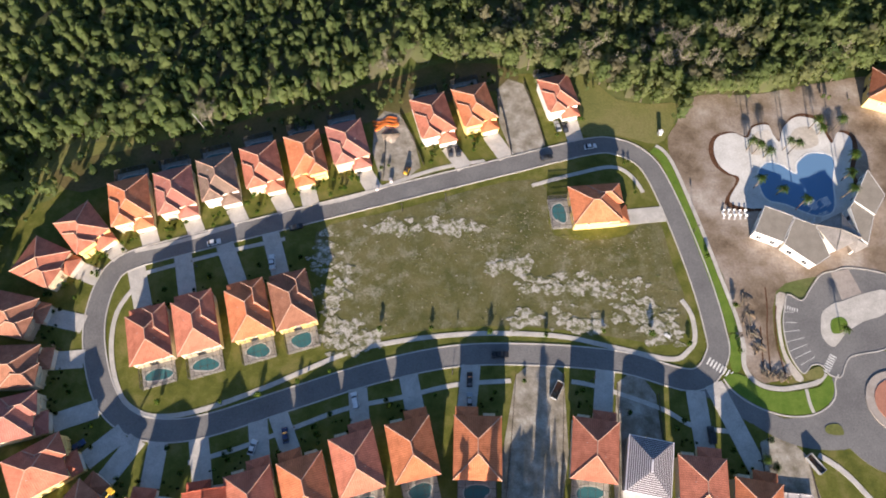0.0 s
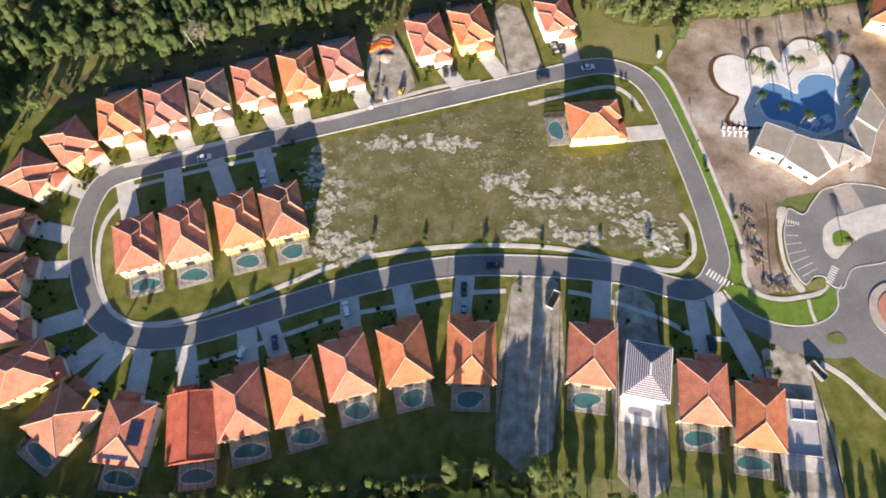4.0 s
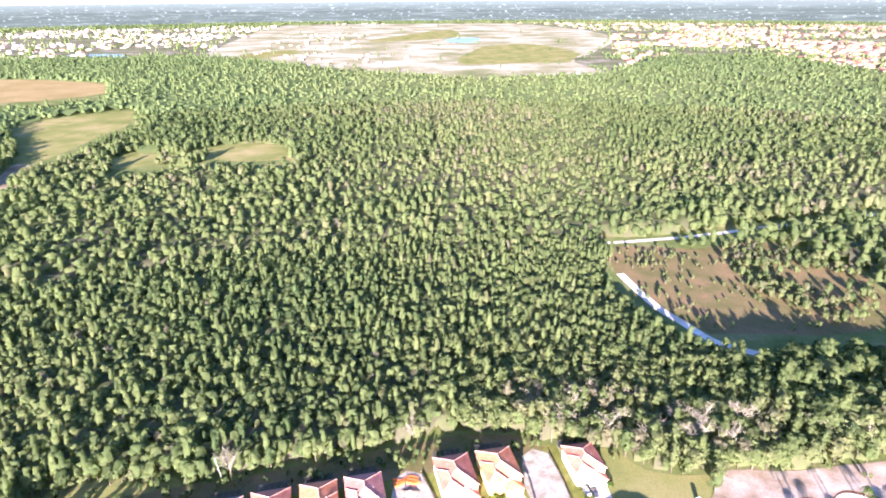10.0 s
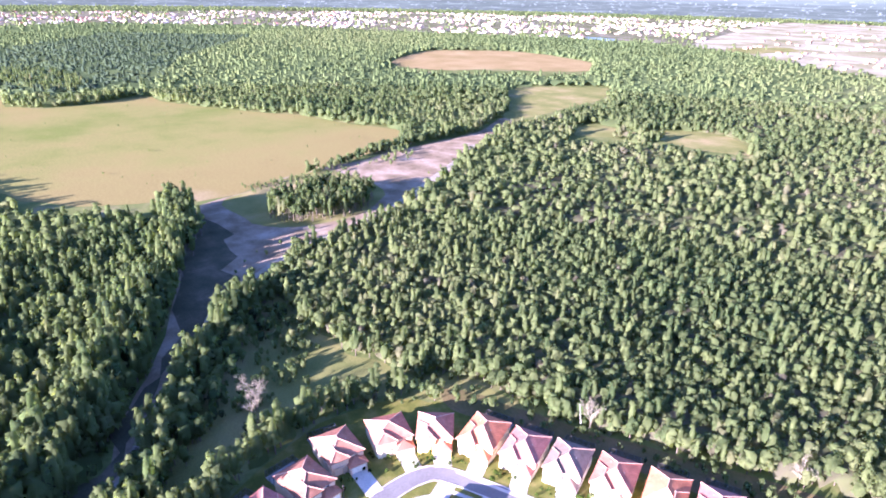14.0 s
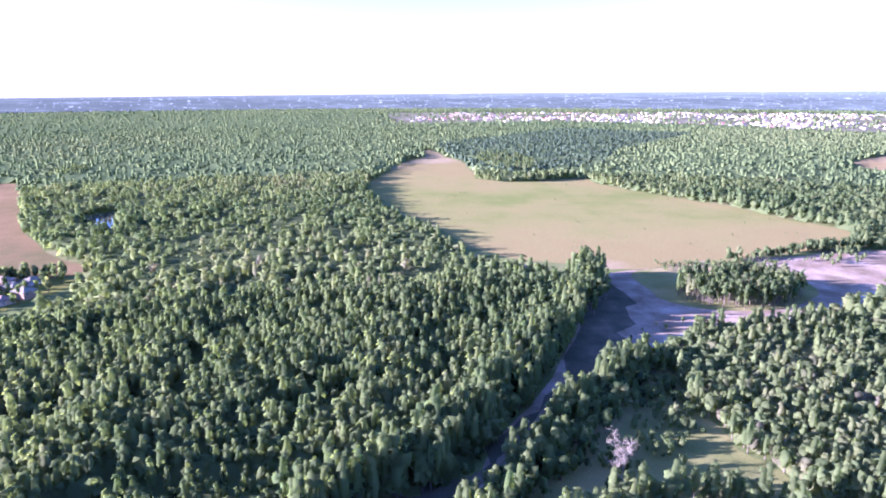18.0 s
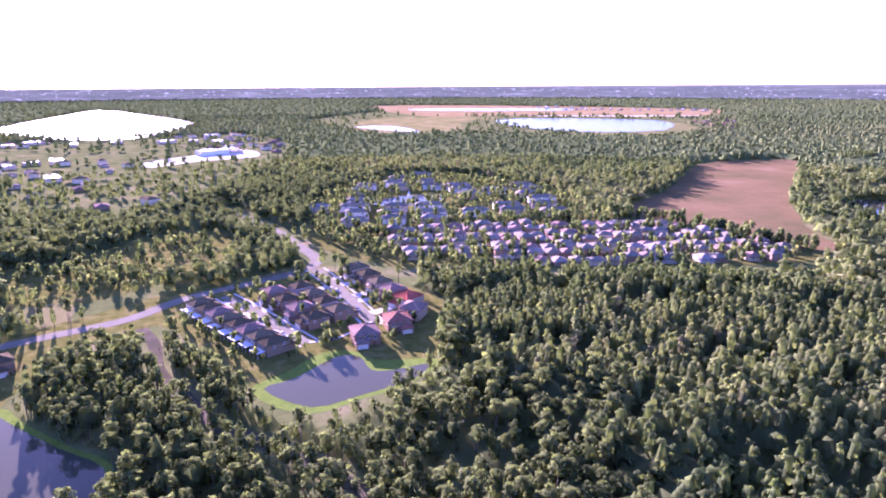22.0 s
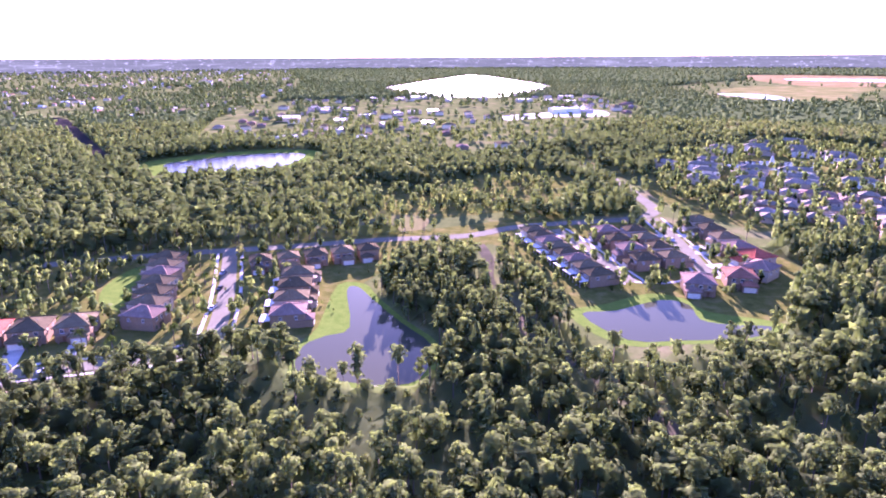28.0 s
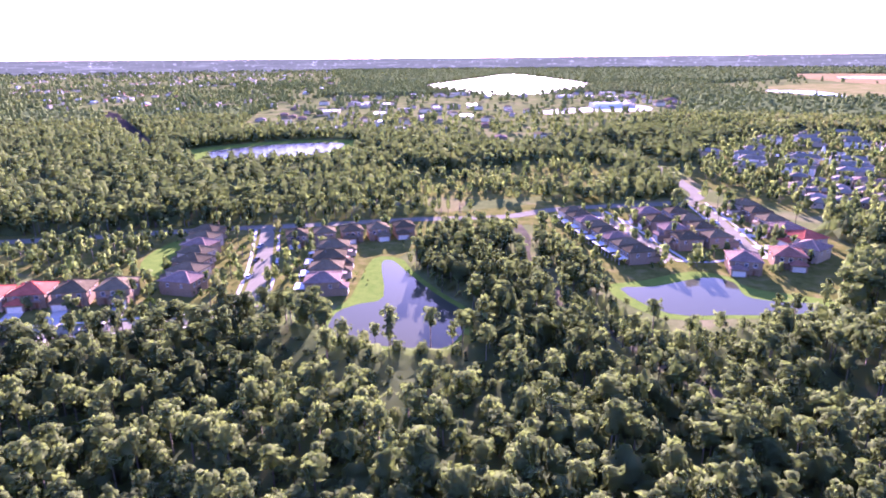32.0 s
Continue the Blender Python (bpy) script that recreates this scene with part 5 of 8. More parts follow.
sheet("traffic_island", [(91.4, 21.2), (94.6, 21.7), (95.3, 19.1), (91.2, 19.4)], 0.2, "meadow", "small grassy traffic island with a kerb", "island", free=False)
solid("pavement", strip(curve_through(plan([(87.9, 14.2), (93.9, 9.7), (102.8, -1.4), (114.7, -11.6)]), False, 5), -0.8, 0.8, 0.0, 0.14), "concrete", "curving footpath beside the entrance", "pavement")

# the house that is being roofed, and the slab beside it
ob = thing("house_shell", pose(44.6 * U, 10.2 * U, 0.06, 0, 0, 170), "white house shell with dark battens on its unfinished roof", "house")
part("wall", Geo().box(-6, 6, -7.5, 7.5, 0, 5.6), "block_wall", ob)
g, caps = hip(12, 15, 5.7)
part("roof", g, "membrane", ob, "pale roofing membrane")
W, D = 6.55, 8.05
for k in range(1, 12):
    u = k / 12
    for s in (-1, 1):
        z = 5.76 + W * 0.42 * u
        b = Geo().box(-0.15, 0.15, -(D - W * u), D - W * u, -0.03, 0.07)
        part("batten", b, "batten", ob, m=pose(s * W * (1 - u), 0, z))
    part("batten", Geo().box(-W * (1 - u), W * (1 - u), -0.15, 0.15, -0.03, 0.07), "batten", ob, m=pose(0, -(D - W * u), 5.76 + W * 0.42 * u))
    part("batten", Geo().box(-W * (1 - u), W * (1 - u), -0.15, 0.15, -0.03, 0.07), "batten", ob, m=pose(0, D - W * u, 5.76 + W * 0.42 * u))
for wx in (-3.4, 0, 3.4):
    window(ob, wx, 7.5, 3.4, 180)
    window(ob, wx, -7.5, 3.4, 0)
part("terrace", Geo().box(-5.6, 5.6, 7.5, 14, 0, 0.2), "white_deck", ob, "white poured terrace slab")
pit = Geo().prism([(3.4 * math.cos(a), 10.6 + 1.4 * math.sin(a) * (1 + 0.25 * math.cos(2 * a))) for a in np.linspace(0, 2 * math.pi, 24, endpoint=False)], 0.2, 0.235)
part("pool_pit", pit, "bin_grey", ob, "empty grey pool shell")
ob = thing("house_foundation", pose(79.4 * U, -1.2 * U, 0.08, 0, 0, -4), "grey concrete foundation slab with low block walls", "foundation")
part("slab", Geo().box(-5.2, 5.2, -7.6, 7.6, 0, 0.35), "block_wall", ob)
w = Geo()
for x0, x1, y0, y1 in ((-5.2, 5.2, -7.6, -7.4), (-5.2, -5.0, -7.6, 7.6), (5.0, 5.2, -7.6, 7.6), (-5.2, 5.2, 7.4, 7.6), (-2, -1.8, 2, 7.4), (-2, 5, 2, 2.2), (1.5, 1.7, 2, 7.4)):
    w.box(x0, x1, y0, y1, 0.35, 1.1)
part("block_wall", w, "block_wall", ob, "low grey block walls")
part("rear_slab", Geo().box(-5.0, 5.0, -11.5, -7.8, 0, 0.25), "concrete", ob)

# ---- the estate by the ponds ----
roadB = curve_through(plan([(56.6, -214.7), (57.7, -221.5), (62.5, -252), (70.2, -286.7), (74.9, -306.6)]), False, 5)
roadC = curve_through(plan([(-86.4, -256.6), (-83.1, -283.6), (-80.2, -307), (-75.6, -333)]), False, 5)
roadD = curve_through(plan([(-118.6, -262.6), (-123.6, -292.3), (-127.8, -324.5), (-130, -350.5)]), False, 5)
roadE = curve_through(plan([(56.6, -212.9), (70.8, -205.4), (86.5, -202.3), (103.2, -199.1), (133.7, -193.8), (168.7, -189.4)]), False, 5)
link = curve_through(plan([(-87.4, -257), (-99.8, -255.1), (-118.6, -262.6)]), False, 5)
WAYS += [roadB, roadC, roadD, roadE]
for line, nm in ((roadB, "street up to the main road"), (roadC, "street between grey-roofed houses"), (roadD, "street between houses and gardens"), (roadE, "street in front of three houses")):
    solid("road", strip(line, -3.6, 3.6, None, 0.1), "road_tan", "pale asphalt " + nm, "road")
    CLEAR.append(np.vstack([shifted(line, 12), shifted(line, -12)[::-1]]))
    for off in (5.2, -6.6):
        solid("pavement", strip(line, off, off + 1.4, 0.0, 0.14), "concrete", "pale concrete footpath beside the street", "pavement")
solid("pavement", strip(link, -0.9, 0.9, 0.0, 0.13), "concrete", "pale footpath above the pond bank", "pavement")


def row(pts, n, yaw, tiles, wall, label, road, storeys=2, w=11.5, d=14, group="pond estate houses", lanai=None):
    line = np.array(plan(pts))
    yaw -= 1.5
    w, d = 0.93 * w, 0.93 * d
    for k in range(n):
        p = line[0] + (line[1] - line[0]) * (k / max(1, n - 1))
        j = random.uniform(-4, 4)
        house(p[0], p[1], yaw + j * 0.4, w + j * 0.1, d + j * 0.15, tiles[k % len(tiles)], wall[k % len(wall)], 1 if k % 2 else -1, label, storeys, group=group, detail=k < 4)
        if lanai:
            q = local(p[0], p[1], yaw, 0, d / 2 + 2.2)
            ob = thing("lanai", pose(q[0], q[1], 0.03, 0, 0, yaw), "white flat-roofed lanai behind a grey house", "lanai", "white lanais")
            part("roof_panel", Geo().box(-3.6, 3.6, -2.2, 2.2, 2.6, 2.8), "canvas_white", ob, "bright white roof panel")
            for sx in (-3.4, 0, 3.4):
                part("post", Geo().box(sx - 0.06, sx + 0.06, 2.0, 2.12, 0, 2.6), "frame_white", ob)
        if road is not None:
            a = local(p[0], p[1], yaw, (1 if k % 2 else -1) * (w / 2 - 3.3), -d / 2 - 3.3)
            to = nearest_on(road, a)
            vec = to - np.array(a)
            nn = np.linalg.norm(vec)
            if 3.6 < nn < 30:
                driveway(a, np.array(a) + vec * (nn - 3.5) / nn)


GREYS = ["tile_greybrown", "tile_grey", "tile_slate", "tile_grey"]
row([(81.4, -229.9), (94.9, -289.8)], 7, 76, GREYS, ["stucco_brown", "stucco_tan"], "two-storey tan house with a grey-brown hip roof in a row", None)
row([(36.1, -228.1), (39, -266.2)], 4, -106 + 22, GREYS, ["stucco_brown", "stucco_tan"], "two-storey tan house with a grey roof above the pond", roadB, lanai=True)
row([(56.4, -283), (14.3, -295.1)], 5, 196, ["tile_slate", "tile_grey"], ["stucco_brown"], "tan house with a slate-grey pyramid roof by the pond", None, w=10.5, d=11.5)
row([(124.2, -220.4), (124.2, -220.4)], 1, 190, ["tile_red"], ["stucco_brown"], "tan house with a brick-red hip roof", roadE, w=13, d=13)
row([(112.1, -221.9), (99.9, -224.2)], 2, 190, ["tile_slate", "tile_grey"], ["stucco_brown"], "grey house with a slate hip roof facing the street", roadE, w=12.5, d=13)
row([(135.7, -217.2), (135.7, -217.2)], 1, 190, ["tile_red"], ["stucco_tan"], "cream house with a red roof", roadE, w=13, d=13)
row([(106.4, -178.4), (122.1, -176.2)], 2, 10, ["tile_slate", "tile_grey"], ["stucco_brown"], "grey house with a slate roof among the trees", roadE, w=13, d=13)
row([(-72.9, -256.9), (-61.2, -317.7)], 8, -83 + 6, ["tile_slate", "tile_grey", "tile_greybrown"], ["stucco_brown", "stucco_tan"], "two-storey house with a dark grey roof in a tight row", roadC, w=10, d=12.5, lanai=True)
row([(-96.9, -272.9), (-94.4, -315.3)], 4, 96, ["tile_slate", "tile_greybrown"], ["stucco_brown"], "house with a dark grey-brown roof between two streets", roadC, w=11, d=12.5)
row([(-109.2, -275.3), (-107.5, -315.1)], 4, -84, ["tile_grey", "tile_slate"], ["stucco_brown", "stucco_grey"], "house with a slate roof between two streets", roadD, w=11, d=12)
row([(-106.7, -246.2), (-124.5, -251.2)], 2, 165, ["tile_greybrown", "tile_brown"], ["stucco_brown"], "two-storey tan house with a brown-grey roof above the pond", None, w=13, d=14)
row([(-137.1, -258.8), (-137.1, -258.8)], 1, 130, ["tile_greybrown"], ["stucco_tan"], "two-storey cream house with a grey-brown roof", roadD, w=13, d=14)
row([(-142.7, -272.7), (-142.7, -272.7)], 1, 105, ["tile_red"], ["stucco_tan"], "house with a brick-red tile roof", roadD, w=13, d=14)
row([(-142.1, -285.8), (-144.7, -329.4)], 4, 94, GREYS, ["stucco_brown", "stucco_tan"], "house with a grey roof along the western street", roadD, w=12, d=13)

# ---- village and far towns ----
def plain_house(x, y, yaw, w, d, h, tiles, wall, label, group):
    HOMES.append((x, y))
    if w > 20:
        HOMES.extend(((x - 9 * ax, y - 9 * ay), (x + 9 * ax, y + 9 * ay)))
    ob = thing("house", pose(x, y, 0.04, 0, 0, yaw), label, "house", group)
    part("wall", Geo().box(-w / 2, w / 2, -d / 2, d / 2, 0, h), wall, ob)
    g, _ = hip(w, d, h + 0.1)
    part("roof", g, tiles, ob)
    for wx in (-w * 0.25, w * 0.25):
        for s, turn in ((-1, 0), (1, 180)):
            window(ob, wx, s * d / 2, h - 1.9, turn, 1.2, 1.4)


def inside(pts, x, y):
    return in_poly(np.array([x]), np.array([y]), np.array(plan(pts)))[0]


def in_poly(x, y, poly):
    hit_in = np.zeros(len(x), bool)
    px, py = poly[:, 0], poly[:, 1]
    j = len(poly) - 1
    for i in range(len(poly)):
        hit = (py[i] > y) != (py[j] > y)
        cross = (px[j] - px[i]) * (y - py[i]) / (py[j] - py[i] + 1e-12) + px[i]
        hit_in ^= hit & (x < cross)
        j = i
    return hit_in


VILLAGE = [(-176.5, -327.3), (-189.7, -322), (-238.3, -283.2), (-299, -249.9), (-360.3, -215.9), (-386.3, -222.2), (-388.5, -292.5), (-348, -350.6), (-274.3, -391.1), (-199.6, -400.8)]
TERRACE = [(-186.3, -418.5), (-273.3, -407.9), (-351.4, -363), (-409.9, -475.9), (-373.2, -616.4), (-258.9, -575.3), (-191.8, -497.4)]
ax, ay = math.cos(radians(150)), math.sin(radians(150))
for r in range(-30, 30):
    for c in range(-30, 30):
        x = -272.8 * U + (c * 12.4) * ax - (r * 18.5 + (r % 2) * 5) * ay
        y = -303.4 * U + (c * 12.4) * ay + (r * 18.5 + (r % 2) * 5) * ax
        if random.random() < 0.88 and inside(VILLAGE, x, y):
            plain_house(x + random.uniform(-1.5, 1.5), y + random.uniform(-1.5, 1.5), 150 + random.choice((0, 90)) + random.uniform(-5, 5), 9.6, 11.5, 3.2 + 2.2 * (random.random() < 0.25), random.choice(["shingle_pale", "shingle_tan", "shingle_pale", "tile_greybrown", "shingle_pale"]), random.choice(["stucco_tan", "stucco_brown", "stucco_grey", "stucco_brown"]), "small pale village house with a low roof", "village houses")
for r in range(-12, 12):
    for c in range(-8, 8):
        x = -300.6 * U + (c * 36) * ax - (r * 30) * ay
        y = -496.4 * U + (c * 36) * ay + (r * 30) * ax
        x, y = x + random.uniform(-5, 5), y + random.uniform(-4, 4)
        if random.random() < 0.82 and inside(TERRACE, x, y) and math.hypot(x + 284.0 * U, y + 500.8 * U) > 55:
            plain_house(x, y, 150 + random.uniform(-6, 6), random.uniform(20, 29), 11, 5.6, random.choice(["shingle_pale", "shingle_tan", "shingle_pale"]), random.choice(["stucco_tan", "stucco_white"]), "long white terrace of town houses with a pale roof", "town-house terraces")
ob = thing("fountain", pose(-283 * U, -504.5 * U, 0.08), "white water jet of a pond fountain", "fountain")
part("jet", Geo().tube([(0, 0, 0), (0, 0, 5), (0, 0, 8.5)], 2.6, 0.15, 10), "canvas_white", ob, "white spray")


def far_town(name, poly, step, label, sizes=(9, 16), high=(3, 6), fill=0.6, mats=("stucco_brown", "tile_greybrown", "tile_rose", "shingle_tan", "tile_brown")):
    pts = np.array(plan(poly))
    lo, hi = pts.min(0), pts.max(0)
    gx, gy = np.meshgrid(np.arange(lo[0], hi[0], step), np.arange(lo[1], hi[1], step))
    x, y = gx.ravel() + np.random.uniform(-0.3, 0.3, gx.size) * step, gy.ravel() + np.random.uniform(-0.3, 0.3, gx.size) * step
    clump = np.sin(x / 130) + np.sin(y / 90 + 1) + np.sin((x + y) / 160)
    keep = in_poly(x, y, pts) & (np.random.uniform(0, 1, len(x)) < fill) & (clump > -0.9)
    geos = [Geo() for _ in mats]
    for px, py in zip(x[keep], y[keep]):
        w, d, h = np.random.uniform(*sizes), np.random.uniform(*sizes), np.random.uniform(*high)
        k = np.random.randint(1, len(mats))
        geos[0].box(px - w / 2, px + w / 2, py - d / 2, py + d / 2, 0, h)
        gg, _ = hip(w, d, h + 0.1, 0.3)
        geos[k].add([(a + px, b + py, c) for a, b, c in gg.v], gg.f[:4])
    me = bpy.data.meshes.new(name)
    v, f, mi = [], [], []
    for k, gk in enumerate(geos):
        f += [tuple(i + len(v) for i in face) for face in gk.f]
        mi += [k] * len(gk.f)
        v += gk.v
        me.materials.append(MATS[mats[k]])
    me.from_pydata(v, [], f)
    me.polygons.foreach_set("material_index", mi)
    me.update()
    tagged(new(name, me), label, "town", "", "stuff")


far_town("far_town_north", [(-2150, 120), (-2230, 640), (-1870, 1100), (-1350, 1310), (-1040, 1490), (-762, 1588), (-780, 1742), (-1100, 3300), (-2246, 2753), (-3000, 1700), (-3200, 300)], 44, "far town of pale and reddish roofs beyond the woods", sizes=(10, 20), fill=0.5, mats=("stucco_tan", "tile_greybrown", "tile_rose", "shingle_pale", "shingle_tan", "roof_white"))
far_town("far_town_beyond", [(-1077.1, 3379.5), (-614.4, 3492.7), (10, 3545.7), (194.4, 3448.5), (450.2, 2657.1), (1552.5, 3191.7), (1430.5, 3247.6), (709.3, 3474.7), (-226.1, 3538.6), (-1381.6, 3268)], 60, "scattered far buildings at the horizon", sizes=(14, 40), fill=0.5)
far_town("far_town_northeast", [(236, 1248.4), (385.9, 1553.5), (644, 1604.5), (711, 1117.2), (1184.3, 1194.1), (2168, 2815.1), (1552.5, 3191.7), (444.2, 2589)], 34, "far town and sheds to the north-east", sizes=(10, 30), fill=0.6)
far_town("building_site", [(-646.2, 1610.9), (-493.9, 1483.9), (-295.5, 1282.2), (-158, 1437.6), (-377.1, 1823.5), (-576.6, 2733.3), (-768.8, 2366.2)], 48, "scattered pale buildings on the cleared site", fill=0.35)
# the southern town: shops with flat pale roofs and houses, each its own building
def town_building(w, d, h, flat, tiles, wall, label):
    ob = thing("building", pose(0, 0, 0.05), label, "building", "southern town buildings")
    part("wall", Geo().box(-w / 2, w / 2, -d / 2, d / 2, 0, h), wall, ob)
    if flat:
        part("roof", Geo().box(-w / 2 + 0.4, w / 2 - 0.4, -d / 2 + 0.4, d / 2 - 0.4, h - 0.2, h + 0.05), tiles, ob, "flat pale roof")
        g = Geo()
        for x0, x1, y0, y1 in ((-w / 2 - 0.1, w / 2 + 0.1, -d / 2 - 0.1, -d / 2 + 0.4), (-w / 2 - 0.1, w / 2 + 0.1, d / 2 - 0.4, d / 2 + 0.1), (-w / 2 - 0.1, -w / 2 + 0.4, -d / 2 + 0.4, d / 2 - 0.4), (w / 2 - 0.4, w / 2 + 0.1, -d / 2 + 0.4, d / 2 - 0.4)):
            g.box(x0, x1, y0, y1, h - 0.3, h + 0.7)
        part("parapet", g, wall, ob)
        part("roof_unit", Geo().box(-w * 0.2, -w * 0.2 + 3, -1.5, 1.5, h, h + 1.6), "concrete", ob, "grey roof machine")
    else:
        part("roof", hip(w, d, h + 0.1, 0.3)[0], tiles, ob)
    return ob


KINDS = [(34, 18, 5.5, True, "roof_white", "stucco_cream", "long shop building with a flat white roof"), (22, 16, 5, True, "roof_white", "stucco_tan", "flat-roofed pale shop building"), (16, 12, 3.4, False, "tile_greybrown", "stucco_brown", "far house with a brown roof"),
         (14, 11, 3.2, False, "shingle_tan", "stucco_tan", "far house with a tan shingle roof"), (18, 13, 5.8, False, "tile_grey", "stucco_cream", "two-storey far house with a grey roof"), (52, 24, 7, True, "roof_white", "stucco_white", "large store with a flat white roof")]
built = {}
for poly, step, share, pick in (([(195.4, -683.5), (68.3, -665.3), (-67.6, -579.3), (-146.6, -629.1), (-297, -868.1), (-388.4, -1092.9), (-375.5, -1313.4), (-34.4, -1305.7), (218.8, -1257.3), (246, -949.7)], 40, 0.62, (0, 1, 2, 2, 3, 3, 4, 4)), ([(-123.1, -905.9), (-137.4, -847.1), (-289, -885.1), (-314.4, -1013.9), (-287.8, -1049.9), (-105.4, -956)], 52, 0.8, (0, 1, 5, 5))):
    xs, ys = [p[0] * U for p in poly], [p[1] * U for p in poly]
    for a in np.arange(min(xs), max(xs), step):
        for c in np.arange(min(ys), max(ys), step):
            x, y = a + random.uniform(-0.3, 0.3) * step, c + random.uniform(-0.3, 0.3) * step
            clump = math.sin(x / 130) + math.sin(y / 90 + 1) + math.sin((x + y) / 160)
            if random.random() > share or clump < -0.9 or not inside(poly, x, y):
                continue
            if step == 40 and inside([(-123.1, -905.9), (-137.4, -847.1), (-289, -885.1), (-314.4, -1013.9), (-287.8, -1049.9), (-105.4, -956)], x, y):
                continue
            k = random.choice(pick)
            here = pose(x, y, 0.05, 0, 0, random.choice((0, 90, 12, 100)) + random.uniform(-6, 6))
            if k in built:
                copy_thing(built[k], here)
            else:
                built[k] = town_building(*KINDS[k])
                built[k].matrix_basis = here
far_town("far_town_southeast", [(604, -940), (361, -921), (222, -1059), (275, -1915), (1033, -5778), (2699, -4143)], 58, "scattered houses among the woods of the far south-east", fill=0.4, mats=("stucco_cream", "roof_white", "tile_greybrown", "shingle_tan", "tile_rose"))
far_town("far_town_west", [(-1451.6, -1070.7), (-1236.5, -860.2), (-1106.4, -819.9), (-1309.2, -695.7), (-1753.4, -1021.8)], 40, "row of far houses by a lake", fill=0.7)
far_town("far_town_lakeside", [(-1742, -1954), (-2040, -1385), (-1890, -1285), (-1629, -1768)], 55, "far low buildings on cleared land beyond a lake", fill=0.5, mats=("stucco_tan", "roof_white", "shingle_tan"))
far_town("far_town_horizon", [(-2883.7, 338.1), (-2481.6, 280.7), (-2412.3, 781.2), (-2745.2, 1075.4)], 50, "far houses near the horizon", fill=0.5)

# ---- woods ----
rng = np.random.default_rng(5)


def free_of_clear(x, y):
    keep = np.ones(len(x), bool)
    for poly in CLEAR:
        lo, hi = poly.min(0), poly.max(0)
        box = keep & (x > lo[0]) & (x < hi[0]) & (y > lo[1]) & (y < hi[1])
        idx = np.nonzero(box)[0]
        if len(idx):
            keep[idx[in_poly(x[idx], y[idx], poly)]] = False
    return keep


def tufts(points, outs, size, r):
    """Small open leaf cones that stand outward at the given points: three leaves each."""
    n = len(points)
    outs = outs + r.normal(0, 0.45, outs.shape)
    outs /= np.linalg.norm(outs, axis=1)[:, None] + 1e-9
    a = np.cross(outs, r.normal(0, 1, outs.shape))
    a /= np.linalg.norm(a, axis=1)[:, None] + 1e-9
    b = np.cross(outs, a)
    s = size * r.uniform(0.65, 1.4, n)[:, None]
    tip = points + outs * s * 0.38
    v = [tip]
    for k in range(3):
        t = 2 * math.pi * k / 3
        v.append(points + (math.cos(t) * a + math.sin(t) * b) * s * 0.9 - outs * s * 0.2)
    verts = np.stack(v, 1).reshape(-1, 3)
    base = 4 * np.arange(n)[:, None]
    tris = np.concatenate([base + np.array([[0, 1, 2]]), base + np.array([[0, 2, 3]]), base + np.array([[0, 3, 1]])])
    return verts, tris


# each kind of crown: its foot, height, half width, and its outline from foot to top
CROWNS = {"spire": (3.5, 12.0, 2.0, [0, 0.15, 0.45, 0.8, 1], [0.7, 0.95, 1.0, 0.62, 0.15]),
          "broad": (2.5, 8.2, 2.9, [0, 0.25, 0.55, 0.85, 1], [0.6, 0.95, 1.0, 0.72, 0.25]),
          "oak": (3.0, 8.6, 4.1, [0, 0.25, 0.55, 0.85, 1], [0.55, 0.95, 1.0, 0.75, 0.3]),
          "pine": (9.0, 5.6, 2.6, [0, 0.3, 0.6, 0.9, 1], [0.3, 0.85, 1.0, 0.72, 0.3]),
          "slim": (7.0, 8.0, 2.0, [0, 0.2, 0.5, 0.85, 1], [0.4, 0.9, 1.0, 0.7, 0.2])}


def crown_points(kind, boughs, n, r):
    """Leaf places on the boughs of a crown, and the way outward from each bough."""
    k = r.integers(0, len(boughs), n)
    d = r.normal(0, 1, (n, 3))
    d[:, 2] = np.abs(d[:, 2]) * 0.9 - 0.25
    d /= np.linalg.norm(d, axis=1)[:, None]
    reach = boughs[k, 3:] * r.uniform(0.75, 1.12, n)[:, None]
    return boughs[k, :3] + d * reach * np.array([1, 1, 0.8]), d


def bough_places(kind, count, r):
    """Where the boughs of a crown sit, and how far their leaves reach."""
    z0, high, wide, xs, ys = CROWNS[kind]
    z = np.linspace(0.2, 0.86, count) + r.uniform(-0.06, 0.06, count)
    a = np.arange(count) * 2.4 + r.uniform(0, 6.3)
    out = wide * np.interp(z, xs, ys)
    off = out * r.uniform(0.3, 0.58, count)
    size = np.maximum(out * r.uniform(0.52, 0.72, count), wide * 0.32)
    return np.stack([off * np.cos(a), off * np.sin(a), z0 + high * z, size], 1)


